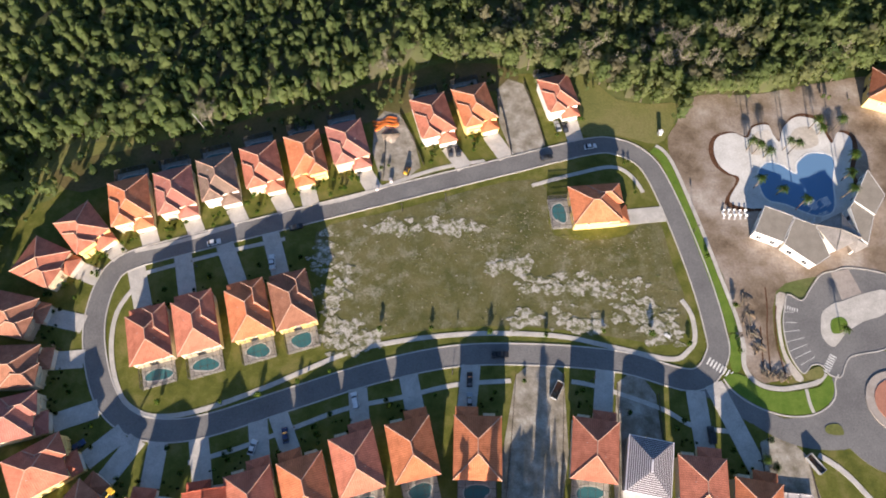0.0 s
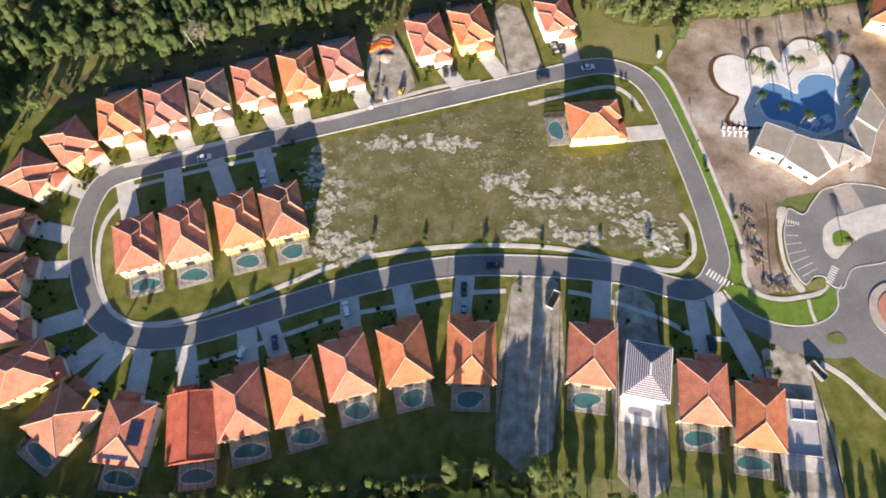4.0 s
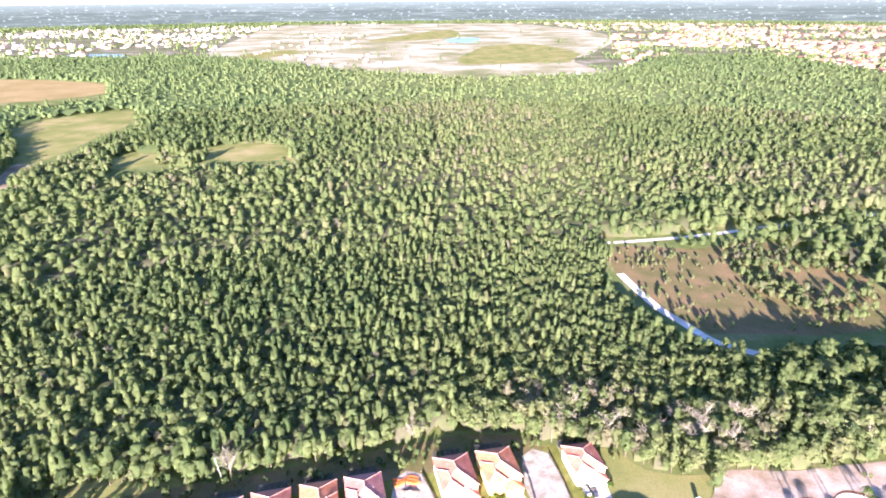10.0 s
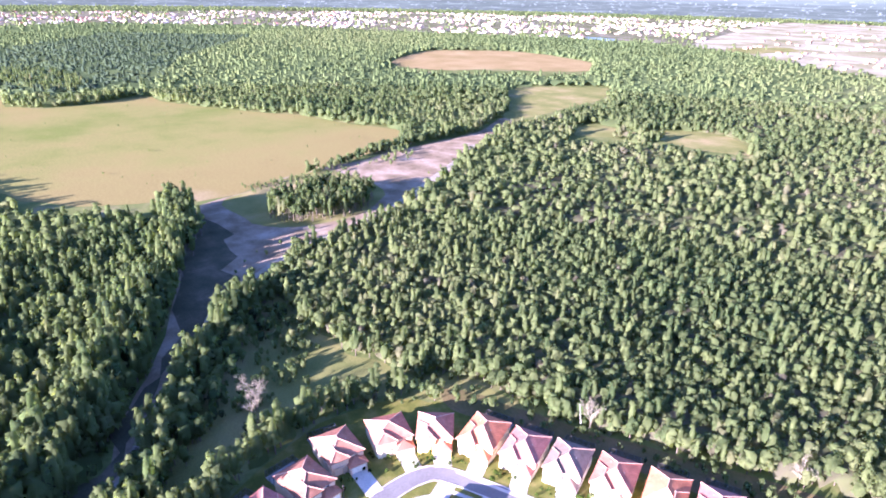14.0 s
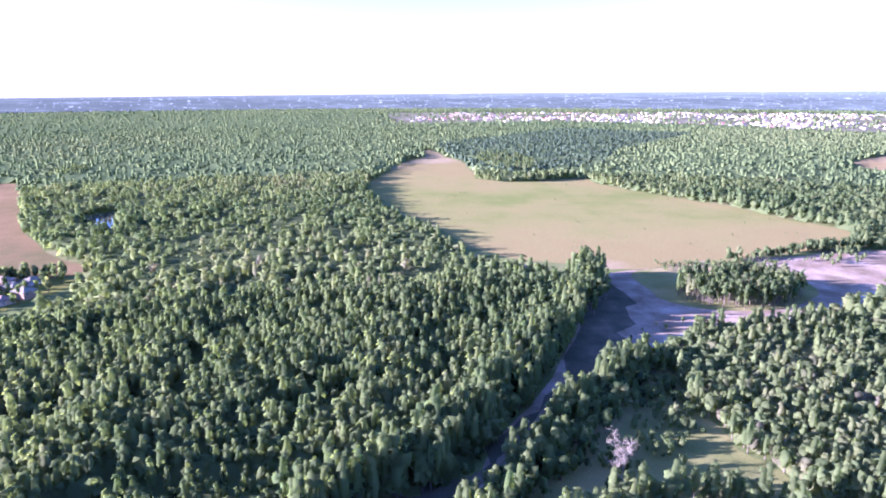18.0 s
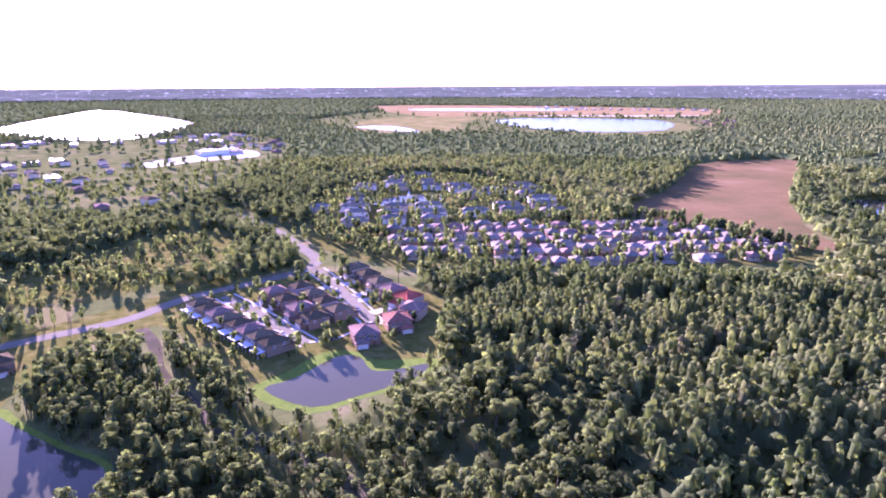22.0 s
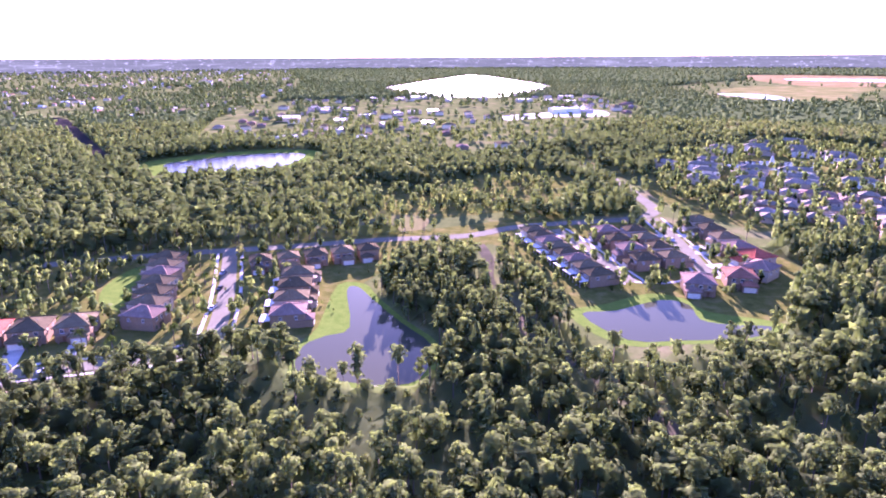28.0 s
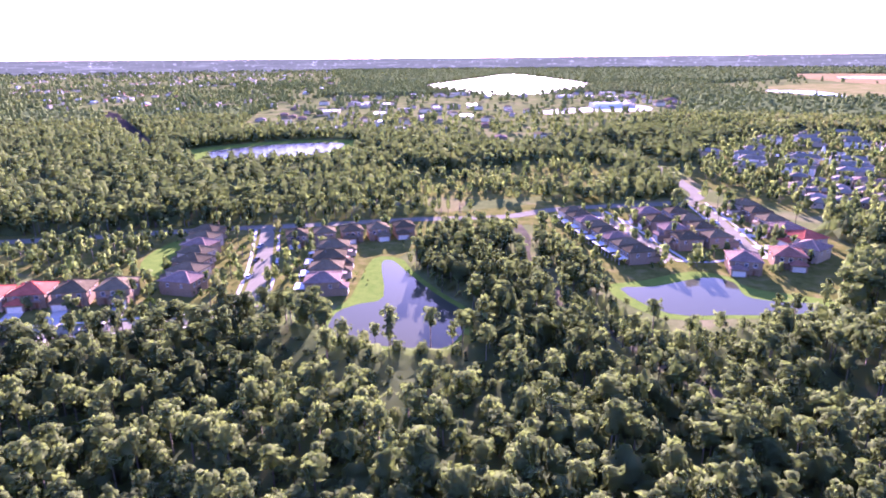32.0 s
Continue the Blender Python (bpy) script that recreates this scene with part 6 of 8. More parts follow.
def core(kind, sides, levels, r):
    """The dense inside of a crown: a lumpy spindle."""
    z0, high, wide, xs, ys = CROWNS[kind]
    v, t = [], []
    for k in range(levels):
        z = 0.08 + 0.8 * k / (levels - 1)
        for q in range(sides):
            a = 2 * math.pi * (q + 0.5 * (k % 2)) / sides
            rad = wide * np.interp(z, xs, ys) * r.uniform(0.62, 1.0)
            v.append((rad * math.cos(a), rad * math.sin(a), z0 + high * (z + r.uniform(-0.05, 0.05))))
    v += [(0, 0, z0 - 0.3), (r.uniform(-0.3, 0.3), r.uniform(-0.3, 0.3), z0 + high * 0.97)]
    lo, hi = len(v) - 2, len(v) - 1
    for k in range(levels - 1):
        for q in range(sides):
            a, b, c, d = k * sides + q, k * sides + (q + 1) % sides, (k + 1) * sides + q, (k + 1) * sides + (q + 1) % sides
            t += [(a, b, d), (a, d, c)]
    for q in range(sides):
        t += [(lo, (q + 1) % sides, q), (hi, (levels - 1) * sides + q, (levels - 1) * sides + (q + 1) % sides)]
    return np.array(v), np.array(t)


def proto(kind, n, size, seed, trunk=True, sides=6, levels=4, fill=0.8, lobes=5):
    """One tree: boughs set with leaf tufts round a dense inside, and a thin trunk."""
    r = np.random.default_rng(seed)
    z0, high, wide = CROWNS[kind][:3]
    boughs = bough_places(kind, lobes, r)
    pts, outs = crown_points(kind, boughs, n, r)
    v, t = tufts(pts, outs, size, r)
    if fill:
        cv, ct = core(kind, sides, levels, r)
        cv[:, :2] *= fill
        t = np.vstack([t, ct + len(v)])
        v = np.vstack([v, cv])
    d = v[:, None] - boughs[None, :, :3]
    d = d[np.arange(len(v)), (d**2).sum(2).argmin(1)]
    nor = d / (np.linalg.norm(d, axis=1)[:, None] + 1e-6)
    whole = (v - np.array([0, 0, z0 + high * 0.4])) / np.array([wide, wide, high * 0.5])
    # each tuft of leaves faces its own way
    own = np.vstack([np.repeat(r.normal(0, 0.42, (n, 3)), 4, 0), r.normal(0, 0.3, (len(v) - 4 * n, 3))])
    nor = nor + 0.5 * whole / (np.linalg.norm(whole, axis=1)[:, None] + 1e-6) + own + np.array([0, 0, 0.9])
    nor /= np.linalg.norm(nor, axis=1)[:, None] + 1e-6
    mats = np.zeros(len(t), np.int32)
    if trunk:
        k = 3
        a = np.arange(k) * 2 * math.pi / k
        ring = np.stack([np.cos(a), np.sin(a), 0 * a], 1)
        low, top = 0.24 * ring, 0.12 * ring + np.array([0, 0, z0 + high * 0.3])
        o = len(v)
        v, nor = np.vstack([v, low, top]), np.vstack([nor, ring, ring])
        tt = [(o + i, o + (i + 1) % k, o + k + (i + 1) % k) for i in range(k)] + [(o + i, o + k + (i + 1) % k, o + k + i) for i in range(k)]
        t = np.vstack([t, np.array(tt)])
        mats = np.r_[mats, np.ones(len(tt), np.int32)]
    return v, t, mats, nor


def joined_trees(name, protos, x, y, size, which, tint, mats, label, category="woods", spread=1.0):
    vs, ts, ms, tn, ns = [], [], [], [], []
    base = 0
    for k, (pv, pt, pm, pn) in enumerate(protos):
        idx = np.nonzero(which == k)[0]
        if not len(idx):
            continue
        a = rng.uniform(0, 2 * math.pi, len(idx))
        c, s = np.cos(a)[:, None], np.sin(a)[:, None]
        tall = size[idx][:, None] * rng.uniform(0.86, 1.06, (len(idx), 1))
        sc = size[idx][:, None] * spread
        X = (c * pv[:, 0] - s * pv[:, 1]) * sc + x[idx][:, None]
        Y = (s * pv[:, 0] + c * pv[:, 1]) * sc + y[idx][:, None]
        Z = pv[:, 2][None] * tall
        vs.append(np.stack([X, Y, Z], -1).reshape(-1, 3))
        ns.append(np.stack([c * pn[:, 0] - s * pn[:, 1], s * pn[:, 0] + c * pn[:, 1], np.broadcast_to(pn[:, 2][None], X.shape)], -1).reshape(-1, 3))
        ts.append((pt[None] + (base + len(pv) * np.arange(len(idx)))[:, None, None]).reshape(-1, 3))
        ms.append(np.tile(pm, len(idx)))
        tn.append(np.repeat(tint[idx], len(pv)))
        base += len(pv) * len(idx)
    v, t, mi, tn = np.concatenate(vs), np.concatenate(ts), np.concatenate(ms), np.concatenate(tn)
    me = bpy.data.meshes.new(name)
    me.vertices.add(len(v))
    me.vertices.foreach_set("co", v.astype(np.float32).ravel())
    me.loops.add(3 * len(t))
    me.loops.foreach_set("vertex_index", t.astype(np.int32).ravel())
    me.polygons.add(len(t))
    me.polygons.foreach_set("loop_start", (3 * np.arange(len(t))).astype(np.int32))
    me.polygons.foreach_set("material_index", mi.astype(np.int32))
    for mname in mats:
        me.materials.append(MATS[mname])
    me.attributes.new("tint", "FLOAT", "POINT").data.foreach_set("value", tn.astype(np.float32))
    me.polygons.foreach_set("use_smooth", np.ones(len(t), bool))
    me.update()
    me.validate()
    me.attributes.new("custom_normal", "FLOAT_VECTOR", "POINT").data.foreach_set("vector", np.concatenate(ns).astype(np.float32).ravel())
    return tagged(new(name, me), label, category, "", "stuff")


def patchy(x, y, scale, seed):
    """Slow change over the land, 0 to 1."""
    a = np.sin(x / scale + seed) + np.sin(y / scale * 1.3 + 2.1 * seed) + np.sin((x + y) / scale * 0.7 + 3.3 * seed) + 0.6 * np.sin((x - 2 * y) / scale * 2.1 + seed)
    return np.clip(0.5 + a / 6, 0, 1)


def grid(r0, r1, step, box=None):
    n = int(r1 / step) + 1
    gx, gy = np.meshgrid(np.arange(-n, n + 1) * step, np.arange(-n, n + 1) * step)
    x, y = gx.ravel() + rng.uniform(-0.48, 0.48, gx.size) * step, gy.ravel() + rng.uniform(-0.48, 0.48, gx.size) * step
    d = np.hypot(x, y + 35)
    seen = (d >= r0) & (d < r1)
    az = np.degrees(np.arctan2(x, y + 35))  # east is never in view
    seen &= ~((az > 40) & (az < 140) & (d > 200)) & ~((az > 60) & (az < 125))
    x, y = x[seen], y[seen]
    keep = free_of_clear(x, y)
    return x[keep], y[keep]


NEAR = [proto("spire", 14, 1.35, 1, True, 5, 3, 0.82), proto("spire", 14, 1.3, 2, True, 5, 3, 0.82), proto("broad", 18, 1.6, 3, True, 5, 3, 0.8, 6), proto("broad", 18, 1.5, 4, True, 5, 3, 0.8, 6), proto("pine", 24, 1.35, 5, True, 5, 3, 0.6), proto("slim", 18, 1.25, 6, True, 5, 3, 0.65), proto("broad", 16, 1.7, 7, True, 5, 3, 0.8, 5)]
FINE = [proto("spire", 60, 0.9, 31, fill=0.72, lobes=8), proto("slim", 70, 0.8, 32, fill=0.6, lobes=7), proto("oak", 130, 0.95, 33, fill=0.72, lobes=11), proto("oak", 130, 0.9, 34, fill=0.72, lobes=10), proto("pine", 105, 0.75, 35, fill=0.5, lobes=8), proto("pine", 105, 0.7, 36, fill=0.45, lobes=9), proto("broad", 90, 0.9, 37, fill=0.74, lobes=8)]
MID = [proto("spire", 6, 1.9, 11, False, 5, 3, 0.95, 3), proto("spire", 6, 2.0, 12, False, 5, 3, 0.95, 3), proto("broad", 7, 2.2, 13, False, 5, 3, 0.95, 4), proto("broad", 7, 2.1, 14, False, 5, 3, 0.95, 4)]
FAR = [proto("broad", 1, 3.0, 21, False, 5, 2, 1.15, 2), proto("spire", 1, 2.8, 22, False, 4, 2, 1.2, 2), proto("broad", 1, 3.2, 23, False, 4, 2, 1.15, 2)]


def southern(x, y):
    """Where the pines towards the ponds stand: a ragged border with the western woods."""
    edge = 22 * np.sin(y / 23) + 16 * np.sin(y / 9 + 1) + 10 * rng.normal(0, 1, len(x))
    return (y < -30) & (x > -110 + 0.25 * (y + 30) + edge)


def kinds(x, y):
    """Which tree stands where: broad crowns in the north, spires in the west, pines towards the ponds."""
    u = rng.uniform(0, 1, len(x))
    south = southern(x, y)
    north = (y > 100) & (x > -300)
    w = np.where(u < 0.4, 0, np.where(u < 0.7, 1, np.where(u < 0.82, 2, np.where(u < 0.94, 3, 6))))
    wn_ = np.where(u < 0.12, 0, np.where(u < 0.26, 1, np.where(u < 0.52, 2, np.where(u < 0.78, 3, 6))))
    ws = np.where(u < 0.28, 4, np.where(u < 0.54, 5, np.where(u < 0.72, 1, np.where(u < 0.8, 2, np.where(u < 0.87, 3, 6)))))
    return np.where(south, ws, np.where(north, wn_, w)), south, north


def thinned(x, y):
    """Glades in the woods, and fewer trees where a town stands."""
    glade = patchy(x, y, 12, 4.0)
    west = (x < -55) & (y < 40)
    keep = rng.uniform(0, 1, len(x)) > np.where(west, 0.72 * (glade > 0.66) + 0.02, 0.45 * (glade > 0.8))
    for poly, share in TOWNS:
        keep &= ~in_poly(x, y, poly) | (rng.uniform(0, 1, len(x)) < share * (patchy(x, y, 60, 6.0) > 0.35))
    return keep


x, y = grid(0, 400, 4.0)
k = thinned(x, y) & ((rng.uniform(0, 1, len(x)) < 0.72) | ~southern(x, y))
x, y = x[k], y[k]
which, south, north = kinds(x, y)
size = np.where(south, rng.uniform(0.72, 1.12, len(x)), np.where(north, rng.uniform(0.66, 1.02, len(x)), rng.uniform(0.85, 1.22, len(x))))
size *= 0.88 + 0.24 * patchy(x, y, 21, 8.0)
low = (x < -8) & (x > -200) & (y < -15) & (y > -100)
size[low] *= 0.62
gardens = (x > -8) & (x < 135) & (y < -15) & (y > -85)
size[gardens] *= 0.55
shore = in_poly(x, y, np.array(plan([(42.5, -192.7), (31.8, -184.8), (3.3, -179.5), (-14.5, -186.7), (-18.1, -160.1), (6.8, -149.4), (37.1, -161.7)])))
size[shore] *= np.where(rng.uniform(0, 1, shore.sum()) < 0.12, 0.95, 0.45)
shore_small = in_poly(x, y, np.array(plan([(-52, -215), (-60, -202), (-85, -200), (-104, -200), (-122, -208), (-126, -190), (-100, -182), (-66, -182), (-48, -195)])))
size[shore_small] *= np.where(rng.uniform(0, 1, shore_small.sum()) < 0.12, 0.9, 0.45)
tall = (x > 105) & (x < 240) & (y > 165) & (y < 215)
size[tall] *= 1.35
tint = np.clip(0.24 + 0.42 * patchy(x, y, 38, 1.0) + rng.normal(0, 0.12, len(x)), 0.1, 1)
tint = np.clip(np.where(south, tint, np.where(north, tint + 0.07, tint + 0.04)), 0, 1)
grey = (x > 10) & (y > 140) & (y < 195 - 0.15 * x) & (rng.uniform(0, 1, len(x)) < 0.35)
tint[grey] = np.clip(tint[grey] + 0.25, 0, 1)
dusky = (x > 48) & (x < 145) & (y < -180) & (y > -255)
tint[dusky] = np.clip(tint[dusky] - 0.4, 0, 1)
close = south & (np.hypot(x, y + 35) < 255) & (y < -95)
edge_north = ~south & (y > 125) & (y < 225) & (x > -20) & (x < 190)
for stand, name, trees, mat, what in ((edge_north, "forest_north_edge", FINE, "leaf_forest", "leafy mixed trees along the northern wood's edge"), (~south & ~edge_north, "forest_near", NEAR, "leaf_forest", "dense green woods of slender and broad trees"), (south & ~close, "forest_south", NEAR, "leaf_pine", "mixed pine woods with olive crowns and thin trunks"), (close, "forest_south_edge", FINE, "leaf_pine", "pines and leafy trees with thin trunks before the ponds")):
    joined_trees(name, trees, x[stand], y[stand], size[stand], which[stand], tint[stand], [mat, "bark"], what, spread=1.2 if name == "forest_near" else 1.08)
x, y = grid(400, 1000, 7.2)
k = thinned(x, y)
x, y = x[k], y[k]
tint = np.clip(0.25 + 0.5 * patchy(x, y, 70, 2.0) + rng.normal(0, 0.13, len(x)), 0, 1)
back = rng.uniform(0, 1, len(x)) < np.clip((-y - 120) / 160, 0, 1) * np.clip((x + 430) / 160, 0, 1)
tint = np.clip(np.where((y > 100) & (x > -350), tint + 0.15, tint), 0, 1)
sizes = rng.uniform(0.72, 1.08, len(x)) * (0.86 + 0.28 * patchy(x, y, 34, 8.0))
for stand, name, mat, what in ((~back, "forest_middle", "leaf_forest", "wide green woods beyond the estate"), (back, "forest_beyond_ponds", "leaf_pine", "wide olive-green woods round the ponds and the village")):
    joined_trees(name, MID, x[stand], y[stand], sizes[stand], rng.integers(0, 4, stand.sum()), tint[stand], [mat, "bark"], what, spread=1.62)
x, y = grid(1000, 2300, 14.5)
x4, y4 = grid(2300, 4600, 34)
x, y = np.r_[x, x4], np.r_[y, y4]
k = thinned(x, y)
x, y = x[k], y[k]
tint = np.clip(0.3 + 0.5 * patchy(x, y, 200, 3.0) + rng.normal(0, 0.08, len(x)), 0.15, 1)
oaks = in_poly(x, y, np.array(plan([(-1280, 119), (-897, 122), (-800, 170), (-870, 307), (-1109, 441), (-1506, 801), (-1734, 540)])))
tint[oaks] = rng.uniform(0, 0.08, oaks.sum())
big = np.where(np.hypot(x, y) > 2300, 1.25, 0.95)
joined_trees("forest_far", FAR, x, y, big * rng.uniform(0.8, 1.15, len(x)), rng.integers(0, 3, len(x)), tint, ["leaf_distant", "bark"], "far woods to the horizon", spread=2.1)



def understorey(name, r0, r1, step, high, mat, label):
    """The closed leafy layer under the treetops: a lumpy sheet that comes down at the wood's edges."""
    n = int(r1 / step) + 1
    side = 2 * n + 1
    gx, gy = np.meshgrid(np.arange(-n, n + 1) * step, np.arange(-n, n + 1) * step)
    x, y = gx.ravel() + rng.uniform(-0.3, 0.3, gx.size) * step, gy.ravel() + rng.uniform(-0.3, 0.3, gx.size) * step
    d, az = np.hypot(x, y + 35), np.degrees(np.arctan2(x, y + 35))
    ok = (d >= r0) & (d < r1) & ~((az > 40) & (az < 140) & (d > 200)) & ~((az > 60) & (az < 125))
    idx = np.nonzero(ok)[0]
    ok[idx] = free_of_clear(x[idx], y[idx])
    for poly, share in TOWNS:
        ok &= ~in_poly(x, y, poly)
    ok = ok.reshape(side, side)
    inner = ok.copy()
    for ax_, sh in ((0, 1), (0, -1), (1, 1), (1, -1)):
        inner &= np.roll(ok, sh, ax_)
    z = high(x, y) * rng.uniform(0.76, 1.18, x.size)
    z = np.where(inner.ravel(), z, 0.3)
    q = np.nonzero((ok[:-1, :-1] & ok[1:, :-1] & ok[:-1, 1:] & ok[1:, 1:]).ravel())[0]
    row_, col_ = q // (side - 1), q % (side - 1)
    a = row_ * side + col_
    faces = np.stack([a, a + 1, a + side + 1, a + side], 1)
    used, back_ = np.unique(faces, return_inverse=True)
    faces = back_.reshape(faces.shape)
    me = bpy.data.meshes.new(name)
    me.from_pydata(np.stack([x, y, z], 1)[used].tolist(), [], faces.tolist())
    me.materials.append(MATS[mat])
    me.attributes.new("tint", "FLOAT", "POINT").data.foreach_set("value", np.clip(0.3 + 0.42 * ((y[used] > 100) & (x[used] > -300)) + 0.35 * patchy(x[used], y[used], 45, 2.0) + rng.normal(0, 0.1, len(used)), 0, 1).astype(np.float32))
    me.polygons.foreach_set("use_smooth", np.ones(len(faces), bool))
    me.update()
    return tagged(new(name, me), label, "undergrowth", "", "stuff")


def layer_near(x, y):
    h = np.where(y > 100, 5.7, np.where((y < -30) & (x > -110 + 0.25 * (y + 30)), 4.4, 8.8))
    return np.where((x < -8) & (x > -200) & (y < -15) & (y > -100), 0.5 * h, h) * np.where((x < -55) & (y < 40) & (patchy(x, y, 12, 4.0) > 0.66), 0.3, 1.0) * (0.75 + 0.5 * patchy(x, y, 21, 8.0))


understorey("understorey", 0, 402, 3.4, layer_near, "leaf_forest", "closed leafy layer beneath the near treetops")
understorey("understorey", 398, 1004, 6.5, lambda x, y: np.where((y < -120) & (x > -430), 5.6, 7.0), "leaf_forest", "closed leafy layer beneath the wider woods")
understorey("understorey", 996, 2310, 15, lambda x, y: 7.0 + 0 * x, "leaf_distant", "closed leafy layer of the far woods")
understorey("understorey", 2290, 4600, 34, lambda x, y: 9.0 + 0 * x, "leaf_distant", "closed leafy layer of the farthest woods")

# ---- garden trees between the houses ----
GARDEN = [proto("broad", 16, 2.0, 51, True, 5, 3, 0.85, 6), proto("broad", 16, 1.9, 52, True, 5, 3, 0.85, 6), proto("broad", 14, 2.1, 53, True, 5, 3, 0.85, 5), proto("pine", 16, 1.7, 54, True, 5, 3, 0.7, 5)]
pts = []
for poly, step in ((np.array(plan([(-169.5, -327.3), (-189.8, -317.6), (-238.4, -276.2), (-298.1, -241.1), (-363.8, -207.1), (-395.1, -213.4), (-400.7, -292.6), (-361.1, -354.1), (-274.2, -400), (-186.4, -410.6), (-156.1, -391.6)])), 7), (np.array(plan([(-360.2, -354.1), (-422.9, -479.4), (-381.8, -634.1), (-250, -584.2), (-187.4, -497.5), (-151.6, -400.3), (-273.4, -399.1)])), 8), (np.array(plan([(-51.4, -271.3), (-55.1, -243.4), (-90.9, -242.7), (-97.8, -237.3), (-118.9, -236.9), (-152, -269.2), (-152.8, -308.2), (-140.3, -334.3), (-61.8, -340.2), (-48.1, -314.6)])), 8), (np.array(plan([(137.9, -201.7), (91.6, -210.2), (79, -222.1), (46, -217.9), (30, -229.7), (44.1, -290.5), (8.9, -302.8), (43.4, -312.1), (121.8, -302.4), (156.9, -288.5), (142, -210.5)])), 8), (np.array(plan([(87.9, -274.2), (123.6, -242.1), (166.3, -262.8), (156.8, -291.1), (113.3, -298.8)])), 6), (np.array(plan([(39.6, -445.2), (8.7, -380.1), (-14.3, -362.7), (-84.2, -384.2), (-109.6, -463.7), (-68.9, -477.3)])), 17)):
    lo, hi = poly.min(0), poly.max(0)
    gx, gy = np.meshgrid(np.arange(lo[0], hi[0], step), np.arange(lo[1], hi[1], step))
    gx, gy = gx.ravel() + rng.uniform(-0.45, 0.45, gx.size) * step, gy.ravel() + rng.uniform(-0.45, 0.45, gx.size) * step
    ok = in_poly(gx, gy, poly)
    pts.append(np.stack([gx[ok], gy[ok]], 1))
pts = np.concatenate(pts)
homes = np.array(HOMES)
near_home = np.array([((homes[:, :2] - p) ** 2).sum(1).min() for p in pts]) < 8.0**2
way_pts = np.vstack(WAYS)
near_way = np.array([((way_pts - p) ** 2).sum(1).min() for p in pts]) < 5.5**2
on_water = np.zeros(len(pts), bool)
for poly in WATERS:
    on_water |= in_poly(pts[:, 0], pts[:, 1], poly)
for poly in LAWNS:
    on_water |= in_poly(pts[:, 0], pts[:, 1], poly)
pts = pts[~near_home & ~near_way & ~on_water & (rng.uniform(0, 1, len(pts)) < 0.85)]
joined_trees("garden_trees", GARDEN, pts[:, 0], pts[:, 1], np.where((pts[:, 1] < -400) | (pts[:, 0] < -190), rng.uniform(0.5, 1.05, len(pts)), rng.uniform(0.3, 0.85, len(pts))), rng.integers(0, 4, len(pts)), np.clip(0.4 + rng.normal(0, 0.2, len(pts)), 0, 1), ["leaf_forest", "bark"], "garden trees and shrubs between the houses", "trees")

# groves and tree lines in the open land
gx, gy, gs, gk = [], [], [], []
for cx, cy, rx, ry, count, lo, hi, kind in ((-308, 171, 25, 35, 270, 0.9, 1.2, (1, 5, 5, 5)), (-372, 540, 12, 30, 40, 0.8, 1.2, (0, 2)), (-960, 190, 130, 40, 420, 0.8, 1.2, (0, 1, 2)), (-905, -420, 40, 20, 60, 0.8, 1.2, (0, 1, 2)), (-800, 136, 16, 8, 40, 0.8, 1.1, (0, 2))):
    a, q = rng.uniform(0, 2 * math.pi, count), np.sqrt(rng.uniform(0, 1, count))
    gx.append((cx + rx * q * np.cos(a)) * U)
    gy.append((cy + ry * q * np.sin(a)) * U)
    gs.append(rng.uniform(lo, hi, count))
    gk.append(rng.choice(kind, count))
for pts_l, count, lo, hi in (([(-360, 146), (-368, 177), (-371, 205)], 30, 0.22, 0.42), ([(-373, 200), (-383, 250), (-393, 285)], 60, 0.5, 0.9), ([(-390, 280), (-400, 320), (-428, 350)], 80, 0.8, 1.1), ([(-398, -214), (-393, -260), (-398, -310), (-388, -370), (-500, -412)], 120, 0.7, 1.1), ([(-140, -6), (-150, 8), (-163, 22), (-178, 35), (-193, 49), (-207, 63), (-221, 80)], 170, 0.6, 1.05), ([(-224, 78), (-226, 84), (-226, 90)], 7, 0.8, 1.0), ([(-372, 154), (-367, 206), (-370, 268)], 45, 0.2, 0.4), ([(-357, 258), (-378, 298), (-360, 290)], 20, 0.5, 0.8)):
    line = curve_through(plan(pts_l), False, 40)
    k = rng.integers(0, len(line), count)
    gx.append(line[k, 0] + rng.normal(0, 4, count))
    gy.append(line[k, 1] + rng.normal(0, 4, count))
    gs.append(rng.uniform(lo, hi, count))
    gk.append(rng.choice((2, 3, 6), count))
gx, gy, gs, gk = (np.concatenate(q) for q in (gx, gy, gs, gk))
joined_trees("groves", NEAR, gx, gy, gs, gk, np.clip(0.45 + rng.normal(0, 0.2, len(gx)), 0, 1), ["leaf_forest", "bark"], "groves and tree lines between the fields", "trees")
# the tall wall of spires along the track
line = curve_through(plan([(-142, -47), (-158, -23), (-176, -5), (-208, 19), (-236, 39), (-286, 73), (-330, 96), (-356, 104)]), False, 60)
k = rng.integers(0, len(line), 420)
gx, gy = line[k, 0] + rng.normal(0, 5.0, len(k)), line[k, 1] - 4 + rng.normal(0, 5.0, len(k))
joined_trees("track_edge_trees", NEAR, gx, gy, rng.uniform(1.2, 1.6, len(k)), rng.choice([0, 1, 0, 1, 2], len(k)), np.clip(0.4 + rng.normal(0, 0.13, len(k)), 0, 1), ["leaf_forest", "bark"], "tall dense spires walling the dirt track", "trees")
